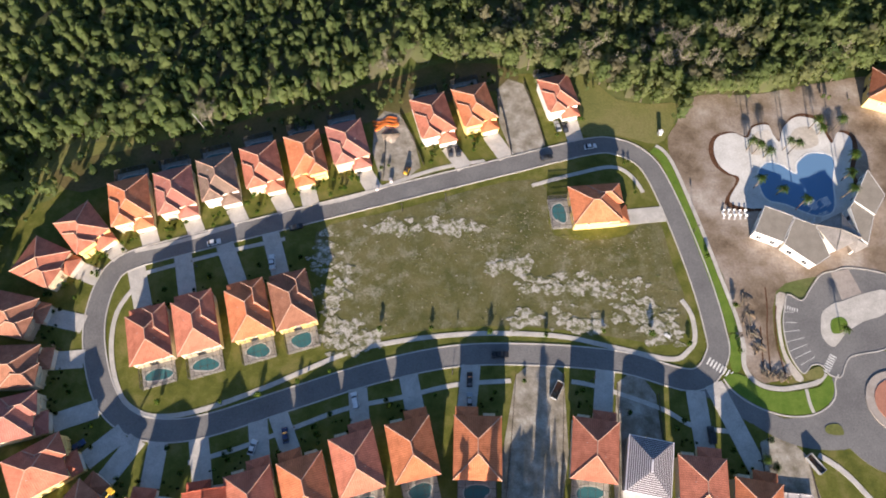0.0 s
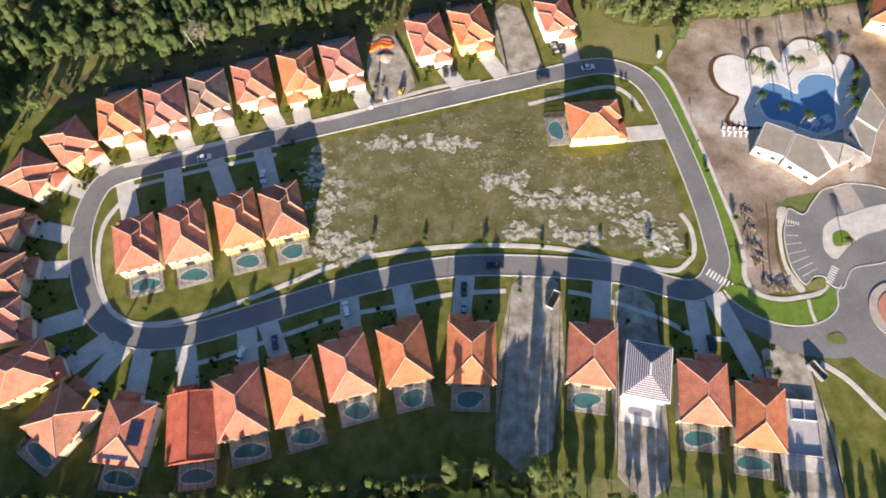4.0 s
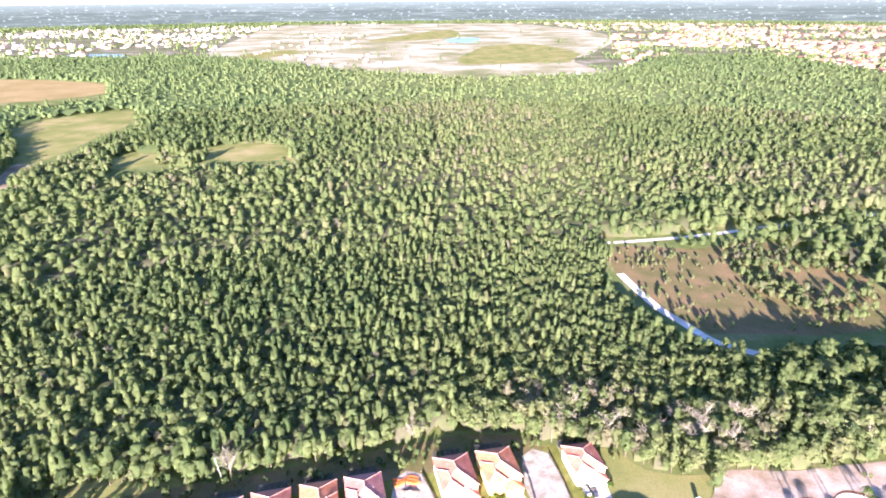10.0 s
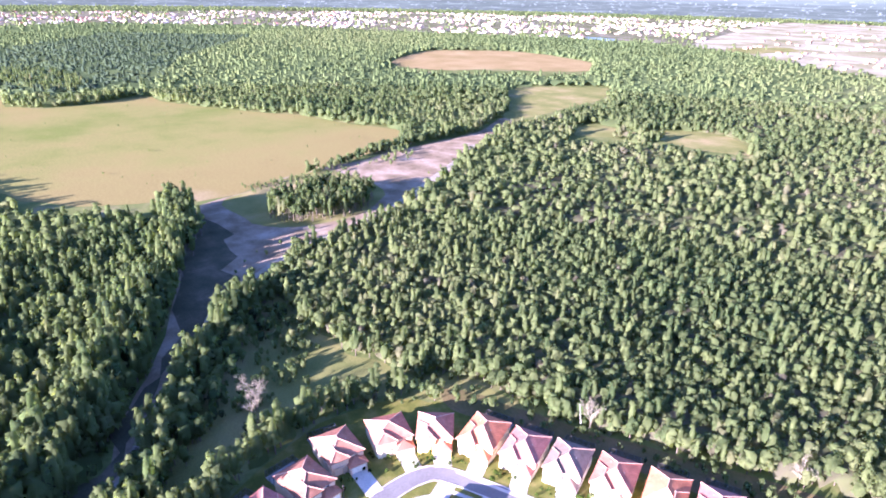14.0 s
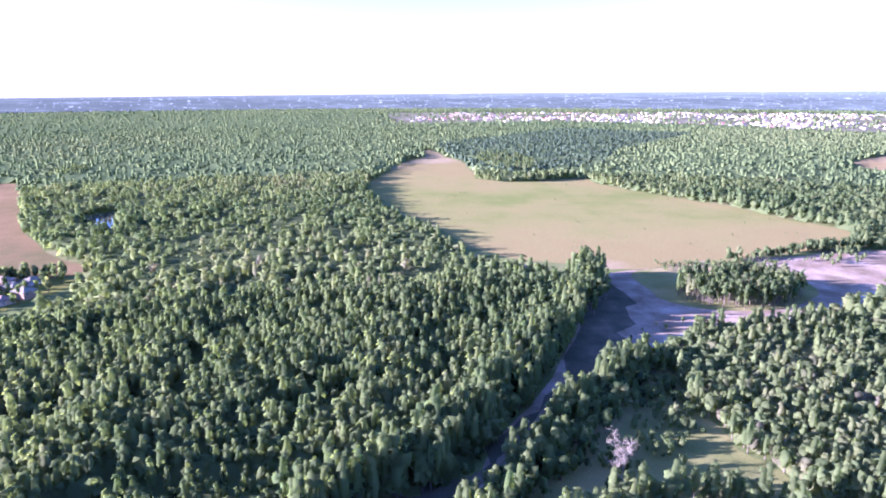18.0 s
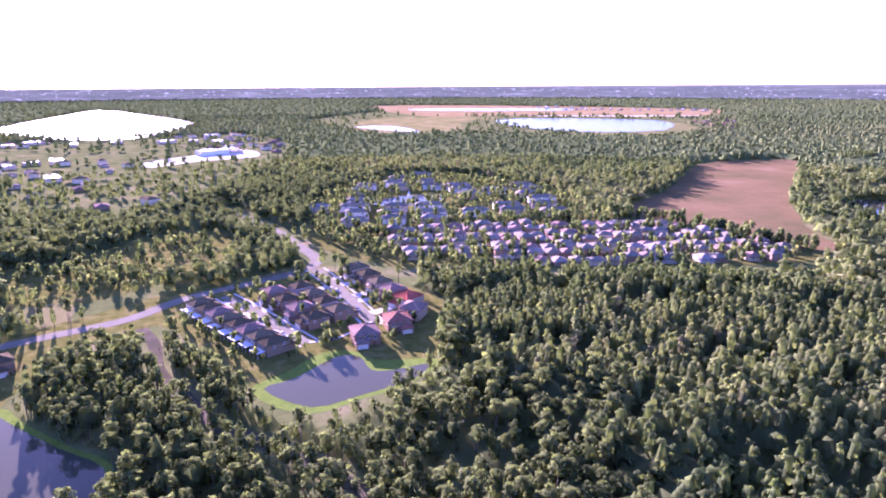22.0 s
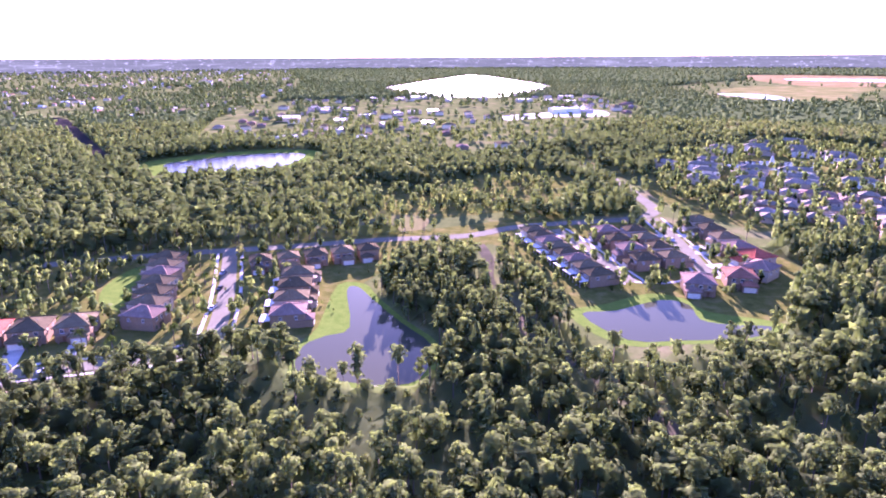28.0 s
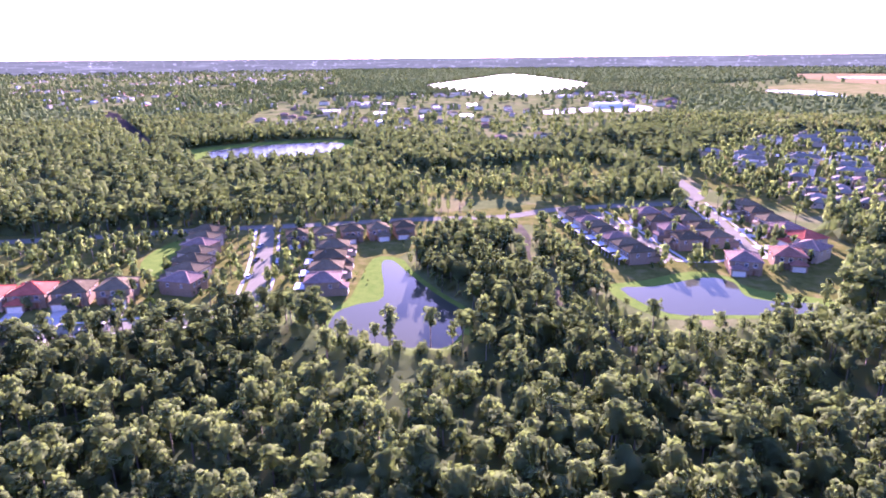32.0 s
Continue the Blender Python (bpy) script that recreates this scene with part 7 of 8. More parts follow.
# the tree line behind the southern gardens
line = curve_through(plan([(-26.5, -18.6), (-11, -17.8), (-1.2, -15.5), (26.2, -16.9), (59.9, -19.8), (102, -25.3)]), False, 30)
k = np.arange(0, len(line), 2)
gx, gy = line[k, 0] + rng.normal(0, 1.5, len(k)), line[k, 1] - 3 + rng.normal(0, 2, len(k))
joined_trees("tree_line", NEAR, gx, gy, rng.uniform(0.5, 0.72, len(k)), rng.choice([2, 3, 6], len(k)), np.clip(0.4 + rng.normal(0, 0.2, len(k)), 0, 1), ["leaf_pine", "bark"], "line of leafy trees behind the southern gardens", "trees")


def scatter(name, areas, label, mat="leaf_forest"):
    """Low scrub and single trees on open land."""
    xs, ys, ss, ts = [], [], [], []
    for pts, count, lo, hi, tone in areas:
        poly = np.array(plan(pts))
        a, b = poly.min(0), poly.max(0)
        x, y = rng.uniform(a[0], b[0], count), rng.uniform(a[1], b[1], count)
        ok = in_poly(x, y, poly) & (patchy(x, y, 11, 5.0) > rng.uniform(0.2, 0.75, count))
        xs.append(x[ok]), ys.append(y[ok]), ss.append(rng.uniform(lo, hi, ok.sum())), ts.append(np.clip(tone + rng.normal(0, 0.2, ok.sum()), 0, 1))
    x, y, s, t = (np.concatenate(q) for q in (xs, ys, ss, ts))
    joined_trees(name, LOW, x, y, s, rng.integers(0, 3, len(x)), t, [mat, "bark"], label, "scrub")


LOW = [proto("oak", 20, 1.5, 41 + k, False, 5, 3, 0.78, 6) for k in range(3)]
# undergrowth between the taller trees
x, y = grid(20, 300, 9.0)
k = (y < 60) & (rng.uniform(0, 1, len(x)) < 0.8)
x, y = x[k], y[k]
joined_trees("undergrowth", LOW, x, y, rng.uniform(0.35, 0.7, len(x)), rng.integers(0, 3, len(x)), np.clip(0.6 + rng.normal(0, 0.2, len(x)), 0, 1), ["leaf_pine", "bark"], "green undergrowth between the taller trees", "undergrowth")
x, y = grid(60, 330, 8.0)
k = (y > 100) & (rng.uniform(0, 1, len(x)) < 0.9)
x, y = x[k], y[k]
joined_trees("undergrowth", LOW, x, y, rng.uniform(0.5, 0.85, len(x)), rng.integers(0, 3, len(x)), np.clip(0.75 + rng.normal(0, 0.15, len(x)), 0, 1), ["leaf_forest", "bark"], "green undergrowth filling the northern woods", "undergrowth")
scatter("scrub", [([(63.6, 305.4), (114.9, 309), (168.6, 319.1), (189.3, 273.9), (182.6, 226), (120.4, 209.6), (87.4, 214.3), (70.5, 246.8)], 700, 0.14, 0.4, 0.8),
                  ([(123.6, 308.3), (168.6, 319.1), (189.3, 273.9), (182.6, 226), (150.5, 218.9), (128.5, 249.8)], 420, 0.4, 0.75, 0.75),
                  ([(20.5, 122), (61, 118.4), (94, 124), (138.6, 115.2), (155.2, 134.4), (139.5, 159.2), (63.9, 156.5), (20.7, 140.5)], 420, 0.1, 0.34, 0.75),
                  ([(-139.5, 2.5), (-140.2, 26.6), (-152.1, 34.6), (-164.2, 53.8), (-151.4, 67.8), (-121.2, 94.1), (-87, 114.3), (-120, 86.1), (-142.5, 44.7)], 1100, 0.12, 0.5, 0.5),
                  ([(-142, 60), (-137, 74), (-119, 86), (-93, 98), (-95, 107), (-113, 101), (-128, 96), (-140, 88)], 420, 0.22, 0.6, 0.4),
                  ([(-160, 26), (-182, 42), (-198, 57), (-214, 76), (-208, 84), (-176, 80), (-163, 62), (-156, 42)], 420, 0.2, 0.62, 0.4),
                  ([(-93.7, 104.9), (-47.1, 120), (-5.5, 134.9), (16.6, 132.2), (16.5, 126), (-9.6, 120.5), (-68.6, 101.6), (-93.7, 94.4)], 650, 0.12, 0.42, 0.5),
                  ([(-634.7, -20.9), (-423.2, 23.7), (-349.3, 103.3), (-418.7, 310.5), (-580, 375), (-879.8, 269.1), (-1079.3, 145.7)], 500, 0.1, 0.3, 0.7),
                  ([(43.1, -449.5), (8.7, -375.7), (-63, -374.4), (-114.9, -468.1), (-12.4, -443.8)], 900, 0.12, 0.4, 0.7),
                  ([(43.1, -449.5), (8.7, -375.7), (-63, -374.4), (-114.9, -468.1), (-12.4, -443.8)], 420, 0.4, 0.8, 0.5),
                  ([(132.1, -192.8), (14, -239.7), (-55.1, -243.4), (-136.4, -236.5), (-152.8, -308.2), (43.2, -318.1), (169.7, -293)], 500, 0.08, 0.2, 0.5),
                  ([(-256.8, 78.7), (-241.9, 105.6), (-258.5, 194.5), (-312.2, 296), (-342, 308), (-283.3, 191.6), (-278.2, 93.8)], 160, 0.12, 0.4, 0.6)],
        "low scrub and bushes on the open land")


# ---- loose things of the near estate ----
CAR = {}


def car(x, y, yaw, paint, kind="car", label=""):
    key = (paint, kind)
    long, wide = (5.3, 1.95) if kind in ("van", "pickup") else (4.6, 1.82)
    if key not in CAR:
        L = long / 2
        if kind == "van":
            low = [(-L, 0.35), (L - 0.1, 0.35), (L, 0.8), (L - 0.7, 1.15), (L - 1.4, 1.25), (-L, 1.25)]
            top = [(L - 1.3, 1.22), (L - 1.9, 2.0), (-L + 0.1, 2.05), (-L + 0.02, 1.22)]
        elif kind == "pickup":
            low = [(-L, 0.4), (L - 0.1, 0.4), (L, 0.9), (L - 0.2, 1.12), (0.6, 1.18), (-L, 1.18)]
            top = [(0.9, 1.15), (0.3, 1.82), (-1.1, 1.85), (-1.3, 1.15)]
        else:
            low = [(-L, 0.35), (L - 0.08, 0.32), (L, 0.62), (L - 0.25, 0.82), (0.95, 0.95), (-L + 0.15, 1.0), (-L, 0.8)]
            top = [(0.95, 0.93), (0.25, 1.45), (-1.25, 1.48), (-2.0, 0.98)]

        def side(prof, w0, w1):
            g = Geo()
            n = len(prof)
            zt = max(p[1] for p in prof)
            zb = min(p[1] for p in prof)
            wid = [w0 + (w1 - w0) * (p[1] - zb) / (zt - zb) for p in prof]
            return g.add([(p[0], w, p[1]) for p, w in zip(prof, wid)] + [(p[0], -w, p[1]) for p, w in zip(prof, wid)], [tuple(reversed(range(n))), tuple(range(n, 2 * n))] + [(i, (i + 1) % n, n + (i + 1) % n, n + i) for i in range(n)])

        roof = top[1:3]
        cap = Geo().box(roof[1][0] + 0.08, roof[0][0] - 0.05, -wide / 2 + 0.24, wide / 2 - 0.24, roof[0][1] - 0.01, roof[0][1] + 0.05)
        tyre_g = Geo().tube([(0, -0.12, 0), (0, 0.12, 0)], 0.33, sides=12)
        CAR[key] = (side(low, wide / 2, wide / 2 - 0.06).mesh("body", paint), side(top, wide / 2 - 0.08, wide / 2 - 0.26).mesh("cabin_glass", "glass_dark"), cap.mesh("roof_panel", paint), tyre_g.mesh("wheel", "tyre"))
    body, glass, cap, wheel = CAR[key]
    ob = thing(kind, pose(x, y, 0.115, 0, 0, yaw), label or "parked car with dark windows", "car" if kind == "car" else kind)
    part("body", body, None, ob)
    part("cabin_glass", glass, None, ob, "dark car windows")
    part("roof_panel", cap, None, ob)
    for wx in (-long / 2 + 0.9, long / 2 - 0.9):
        for wy in (-wide / 2 + 0.12, wide / 2 - 0.12):
            part("wheel", wheel, None, ob, m=pose(wx, wy, 0.33))
    return ob


car(-85.4, 82.9, 16, "car_white", label="white saloon parked on the street")
car(-62.8, 16.1, 78, "car_white", label="white car on a shaded driveway")
car(-33.2, 30.3, 106, "car_white", "van", "white van at a garage")
car(2, 31.2, 90, "car_silver", label="silver car on a driveway")
car(2, 37.5, 90, "car_black", label="black car on a driveway near the kerb")
car(-64.6, 76, 100, "car_white", "pickup", "white pickup in front of a house")
car(-57.9, 89.2, 16, "car_black", label="dark car at the kerb in the sun")
car(-5.3, 120.5, 100, "car_black", label="black car at the garage of a white house")
car(-2.5, 120.8, 100, "car_black", label="black car beside another at a garage")
car(34.4, 132.3, 104, "car_silver", label="grey car in front of the end house")
car(37, 131.8, 104, "car_black", label="dark car in front of the end house")
car(45.9, 123.5, 12, "car_white", label="white car in the shade of the bend")
car(-53.4, 19.7, 104, "car_blue", label="dark blue car on a shaded driveway")
car(74.5, 22, 92, "car_black", "van", "dark van on a shaded driveway")
car(-115.2, 15.6, 40, "car_blue", label="dark car on the curved driveway")
car(11.6, 45.5, 2, "car_black", "pickup", "dark pickup in the shade of the street")
car(29.6, 118.6, 18, "car_black", label="dark car at the kerb by the vacant lot")
for k, (dx, dy) in enumerate(((125.1, -192.9), (114, -194.7), (97.1, -199.1))):
    car(dx * U, dy * U, 10 + 8 * k, ("car_black", "car_silver", "car_white")[k], label="car parked in the pond estate street")
for k, (px, py) in enumerate(((62.4, -241.2), (65.1, -260.6), (68.6, -278.1), (-83.3, -270.5), (-81, -292), (-121.6, -279), (-125.5, -309))):
    car(px * U + 2.2, py * U, 80 if px > 0 else 96, ("car_white", "car_black", "car_silver")[k % 3], label="car parked along the pond estate street")


# palms
def palm_parts(high, seed):
    r = random.Random(seed)
    lean = r.uniform(-0.5, 0.5)
    trunk = Geo().tube([(0, 0, 0), (lean * 0.2, 0.1, high * 0.35), (lean * 0.6, 0.1, high * 0.7), (lean, 0, high)], 0.2, 0.14, 7)
    crown = Geo()
    for k in range(17):
        a = 2 * math.pi * k / 17 + r.uniform(-0.15, 0.15)
        up, long = r.uniform(-0.1, 0.9), r.uniform(2.2, 2.9)
        pts = []
        for s in range(5):
            u = s / 4
            d = long * u * (1 - 0.12 * u)
            pts.append(Vector((lean + d * math.cos(a), d * math.sin(a), high + 0.1 + up * 1.3 * u - 2.1 * u * u * (1.1 - 0.5 * up))))
        side = Vector((-math.sin(a), math.cos(a), 0))
        for s in range(4):
            w0, w1 = 0.12 + 0.45 * math.sin(math.pi * min(1, s / 4 + 0.12)), 0.12 + 0.45 * math.sin(math.pi * min(1, (s + 1) / 4 + 0.05))
            droop = Vector((0, 0, -0.16))
            p, q = pts[s], pts[s + 1]
            crown.add([p, q, q + side * w1 + droop, p + side * w0 + droop], [(0, 1, 2, 3)])
            crown.add([p, q, q - side * w1 + droop, p - side * w0 + droop], [(0, 3, 2, 1)])
    return trunk.mesh("trunk", "bark"), crown.mesh("crown", "leaf_palm")


PALMS = [palm_parts(7.5, 1), palm_parts(5.5, 2), palm_parts(9, 3)]


def palm(x, y, k=0, yaw=0.0, size=1.0):
    t, c = PALMS[k]
    ob = thing("palm_tree", pose(x, y, 0.05, 0, 0, yaw), "palm with a slim trunk and drooping fronds", "palm", "estate palms")
    ob.scale = (size, size, size)
    part("trunk", t, None, ob)
    part("crown", c, None, ob)


for k, (px, py) in enumerate(((102.7, 123.1), (108.3, 120), (117.3, 121.6), (127.4, 132.9), (129.9, 130.3), (134.9, 131.5), (102.4, 107.3), (109.9, 104.8), (115.6, 99), (134.1, 110.9), (138.7, 118.8), (132, 103.5), (104.5, 121.6), (120.8, 55.2), (115.8, 123.2), (85.7, -18.7), (-23.7, -18.4), (8.7, -16.6), (87.5, 15), (90.9, 13))):
    palm(px, py, k % 3, 47 * k, 1.0 if k < 13 else 0.8)
for k, (px, py) in enumerate(((67.8, -214.9), (-90.1, -248), (45.4, -236.9), (69.8, -240.9), (73.4, -265.2), (61, -273.6), (-77.8, -279.4), (-115.5, -286.1), (91.6, -209.3), (82.1, -207.4), (-102.5, -260.2))):
    palm(px * U, py * U, k % 3, 61 * k, 1.0)


# leafy garden shrubs and small street trees
def shrub_meshes(seed, leafmat, kind, n, size):
    r = np.random.default_rng(seed)
    v, t, mi, nor = proto(kind, n, size, seed)
    me = bpy.data.meshes.new("foliage")
    me.from_pydata(v.tolist(), [], t.tolist())
    me.materials.append(MATS[leafmat])
    me.materials.append(MATS["bark"])
    me.polygons.foreach_set("material_index", mi)
    me.polygons.foreach_set("use_smooth", np.ones(len(t), bool))
    me.attributes.new("tint", "FLOAT", "POINT").data.foreach_set("value", np.full(len(v), r.uniform(0.2, 0.8), np.float32))
    me.update()
    me.attributes.new("custom_normal", "FLOAT_VECTOR", "POINT").data.foreach_set("vector", nor.astype(np.float32).ravel())
    return me


SHRUBS = [shrub_meshes(31 + k, "leaf_bright", "oak", 45, 1.5) for k in range(4)]


def shrub(x, y, size, k=0, label="round leafy garden shrub beside a house", name="shrub"):
    ob = new(name, SHRUBS[k % 4])
    ob.matrix_world = pose(x, y, 0.02, 0, 0, 53 * k) @ Matrix.Diagonal((size * 1.15, size * 1.15, size * 0.8, 1))
    return tagged(ob, label, "shrub" if name == "shrub" else "tree", "garden plants")


rs = random.Random(9)
for k, (px, py) in enumerate(((-129.2, 80.6), (-132, 77.3), (-124, 78.5), (-74, 101.7), (-53.8, 104.3), (-40.3, 109.1), (-43.9, 104.4), (-12, 119.4), (7.4, 131.3), (42.5, 135.6), (57.3, 116.6), (-102, 87.3), (-97.5, 91.3), (-77, 98.3), (-82.1, 99.6), (-68.8, 104.9), (-46.5, 108.3), (-29.8, 113.2), (2.4, 126.5), (-60, 101.9), (-110.2, 92.7), (-116.9, 88.7), (-15.2, 122.9), (-137.6, 63.2), (-124.4, 71), (-133.8, 57.3))):
    shrub(px, py, rs.uniform(0.16, 0.3), k)
    shrub(px + rs.uniform(1.2, 2.4), py + rs.uniform(-1, 1), rs.uniform(0.12, 0.22), k + 1)
for k, (px, py) in enumerate(((-27, 53.3), (-10.5, 53.9), (8.3, 53), (26.3, 52.2), (44.8, 53.7), (60.1, 53.2), (71.8, 50.1), (87.3, 48.1), (88.2, 63.2), (81.9, 80.5), (-93.8, 28.9), (-74.7, 29.3), (-63.1, 31.7), (-51.5, 36.1), (-41.8, 39.5), (-102.4, 58.3), (-106.2, 46.5), (-54.5, 14.1), (-43.9, 19.9), (-22.4, 29.1), (-8.7, 32.4), (18.9, 37.3), (36.8, 34.7), (50.6, 28.2), (66.6, 26.1), (91.6, 21), (-88.1, 15.3), (-70.9, 13.7))):
    shrub(px, py, rs.uniform(0.17, 0.27), k, "small street tree with a round crown by the footpath", "street_tree")


# planting along the house fronts
for k, (hx, hy, hyaw, hw, hd, side) in enumerate(LOTS):
    for q in range(5):
        u, v = -side * (0.8 + 1.5 * q * rs.uniform(0.7, 1.1)) + side * 1.2, -hd / 2 - rs.uniform(2.0, 6.5)
        qx, qy = local(hx, hy, hyaw, u, v)
        shrub(qx, qy, rs.uniform(0.07, 0.17), k + q, "small garden shrub in a front yard")
    qx, qy = local(hx, hy, hyaw, -side * hw * 0.42, -hd / 2 - 8.5)
    shrub(qx, qy, rs.uniform(0.16, 0.24), k, "young tree in a front yard", "street_tree")


# leafless grey trees at the wood's edge
def bare_tree_meshes(seed):
    r = random.Random(seed)
    wood, twigs = Geo(), Geo()
    wood.tube([(0, 0, 0), (0.1, 0.1, 2.2), (0, 0.2, 4.2)], 0.2, 0.12, 5)
    for k in range(11):
        a, z = 2.4 * k + r.uniform(-0.3, 0.3), r.uniform(1.8, 4.2)
        end = Vector((math.cos(a) * r.uniform(2, 3.2), math.sin(a) * r.uniform(2, 3.2), z + r.uniform(2.2, 4.4)))
        start = Vector((0, 0.1, z))
        mid = start.lerp(end, 0.5) + Vector((0, 0, 0.3))
        wood.tube([start, mid, end], 0.1, 0.04, 4)
        for q in range(9):
            p = mid.lerp(end, r.uniform(0.0, 1.0))
            tip = p + Vector((r.uniform(-1.4, 1.4), r.uniform(-1.4, 1.4), r.uniform(0.1, 1.5)))
            twigs.tube([p, tip], 0.045, 0.02, 3)
            for _ in range(2):
                m = p.lerp(tip, r.uniform(0.3, 0.9))
                twigs.tube([m, m + Vector((r.uniform(-0.8, 0.8), r.uniform(-0.8, 0.8), r.uniform(0, 0.8)))], 0.035, 0.015, 3)
    return wood.mesh("trunk", "bark_grey"), twigs.mesh("twigs", "bark_grey")


BARE = [bare_tree_meshes(k) for k in (3, 4, 5)]


def bare_tree(x, y, size, k):
    ob = thing("bare_tree", pose(x, y, 0, 0, 0, 71 * k), "leafless pale grey tree at the edge of the woods", "tree", "bare trees")
    ob.scale = (size, size, size)
    part("trunk", BARE[k % 3][0], None, ob)
    part("branchwork", BARE[k % 3][1], None, ob)


for k, (px, py) in enumerate(((-93.9, 131.2), (58.2, 181.9), (22.8, 167.3), (29.6, 164.1), (60.6, 155.1), (67.8, 158.8), (73.7, 169.2), (82.3, 165.9), (98.9, 170), (125.6, 167.6), (143.3, 178.9), (139.4, 161.4), (43.9, 185.1), (-29.8, 155.8), (89.6, 156.4), (63.4, 163.5), (51.3, 168.4), (35.5, 175.5), (106.6, 162.1), (115.2, 172.7), (129.3, 158.3), (77.6, 157.5), (46, 161.1), (18.1, 177), (148.4, 164.9), (-187, 48), (-183, 44))):
    bare_tree(px, py, 1.45 if k == 0 else rs.uniform(1.2, 1.75), k)


# builders' things
def dumpster(x, y, yaw, label):
    ob = thing("dumpster", pose(x, y, 0.06, 0, 0, yaw), label, "dumpster")
    for side in (-1, 1):
        y0, y1 = sorted((side * 1.05, side * 1.15))
        part("side_wall", Geo().box(-2.8, 2.8, y0, y1, 0.15, 1.7), "bin_grey", ob, "ribbed steel side wall")
        part("end_wall", Geo().box(*sorted((side * 2.8, side * 2.9)), -1.15, 1.15, 0.15, 1.7), "bin_grey", ob)
        y0, y1 = sorted((side * 1.15, side * 1.22))
        for k in range(6):
            part("rib", Geo().box(k - 2.58, k - 2.42, y0, y1, 0.15, 1.7), "bin_grey", ob)
    part("floor_plate", Geo().box(-2.85, 2.85, -1.1, 1.1, 0, 0.2), "rusty_steel", ob)
    r = random.Random(int(x))
    for k in range(9):
        a, b, c = r.uniform(-2.3, 2.3), r.uniform(-0.7, 0.7), r.uniform(0.5, 1.3)
        part("rubble", Geo().box(-c / 2, c / 2, -0.15, 0.15, 0, 0.18), "cut_timber", ob, m=pose(a, b, 0.25 + 0.1 * k, r.uniform(-15, 15), r.uniform(-15, 15), r.uniform(0, 180)))


dumpster(28.9, 34.6, 62, "grey ribbed dumpster of timber waste by the kerb")
dumpster(103.6, 14.4, 125, "grey dumpster at the foundation lot")
ob = thing("portable_toilet", pose(71.9, 129.5, 0.07, 0, 0, 20), "grey portable toilet on bare ground", "toilet")
part("cabin", Geo().box(-0.6, 0.6, -0.6, 0.6, 0, 2.1), "bin_grey", ob)
part("door", Geo().box(-0.4, 0.4, -0.64, -0.58, 0.1, 1.95), "canvas_white", ob)
part("roof", Geo().box(-0.66, 0.66, -0.66, 0.66, 2.1, 2.3), "canvas_white", ob)
ob = thing("skid_loader", pose(-20.7, 111.9, 0.08, 0, 0, 72), "small tracked loader on a cleared lot", "loader")
part("chassis", Geo().box(-1.3, 1.1, -0.7, 0.7, 0.5, 1.2), "yellow_paint", ob)
part("cab", Geo().box(-0.6, 0.5, -0.5, 0.5, 1.2, 2.1), "frame_bronze", ob)
part("bucket", Geo().add([(1.6, -0.9, 0.2), (2.4, -0.9, 0.1), (2.4, 0.9, 0.1), (1.6, 0.9, 0.2), (1.6, -0.9, 0.9), (1.6, 0.9, 0.9)], [(0, 1, 2, 3), (0, 3, 5, 4), (0, 4, 1), (3, 2, 5)]), "rusty_steel", ob)
for wy in (-0.85, 0.85):
    part("track", Geo().box(-1.3, 1.2, wy - 0.17, wy + 0.17, 0, 0.7), "tyre", ob)
    part("lift_arm", Geo().tube([(-1.0, wy * 0.75, 1.2), (0.8, wy * 0.75, 1.35), (1.7, wy * 0.75, 0.6)], 0.1), "yellow_paint", ob)
for px, py, kk in ((-26.3, 108.2, 3), (-31.0, 104.8, 4)):
    ob = thing("block_stack", pose(px, py, 0.07, 0, 0, 16), "stack of grey blocks on a cleared lot", "blocks")
    for k in range(kk):
        for q in range(3):
            part("block", Geo().box(-0.55, 0.55, -0.24, 0.24, 0, 0.38), "block_wall", ob, m=pose(rs.uniform(-0.06, 0.06), -0.5 + 0.5 * q, 0.4 * k))
ob = thing("silt_fence", pose(-29.9, 134.2, 0.06, 0, 0, 16), "torn orange safety mesh round a heap of earth", "fence")
for k in range(3):
    pts = np.array([(u, 0.7 * math.sin(u * 0.9 + k) - 1.3 * k) for u in np.linspace(-4.5, 4.5, 24)])
    part("mesh_strip", strip(pts, -0.5, 0.5, 0.0, 0.35 + 0.15 * k), "orange_mesh", ob)
ob = thing("earth_heap", pose(-27.5, 127.4, 0.05), "low heap of pale earth on a cleared lot", "heap")
heap = Geo()
heap.add([(0, 0, 1.3)] + [(q * 1.7 * (1 + 0.25 * math.sin(2.3 * k)) * math.cos(2 * math.pi * k / 14), q * 1.4 * (1 + 0.2 * math.cos(1.7 * k)) * math.sin(2 * math.pi * k / 14), 1.3 - 0.66 * q + 0.1 * math.sin(k * 3)) for q in (1, 2) for k in range(14)], [(0, 1 + k, 1 + (k + 1) % 14) for k in range(14)] + [(1 + k, 15 + k, 15 + (k + 1) % 14, 1 + (k + 1) % 14) for k in range(14)])
part("mound", heap, "bare_dirt", ob)
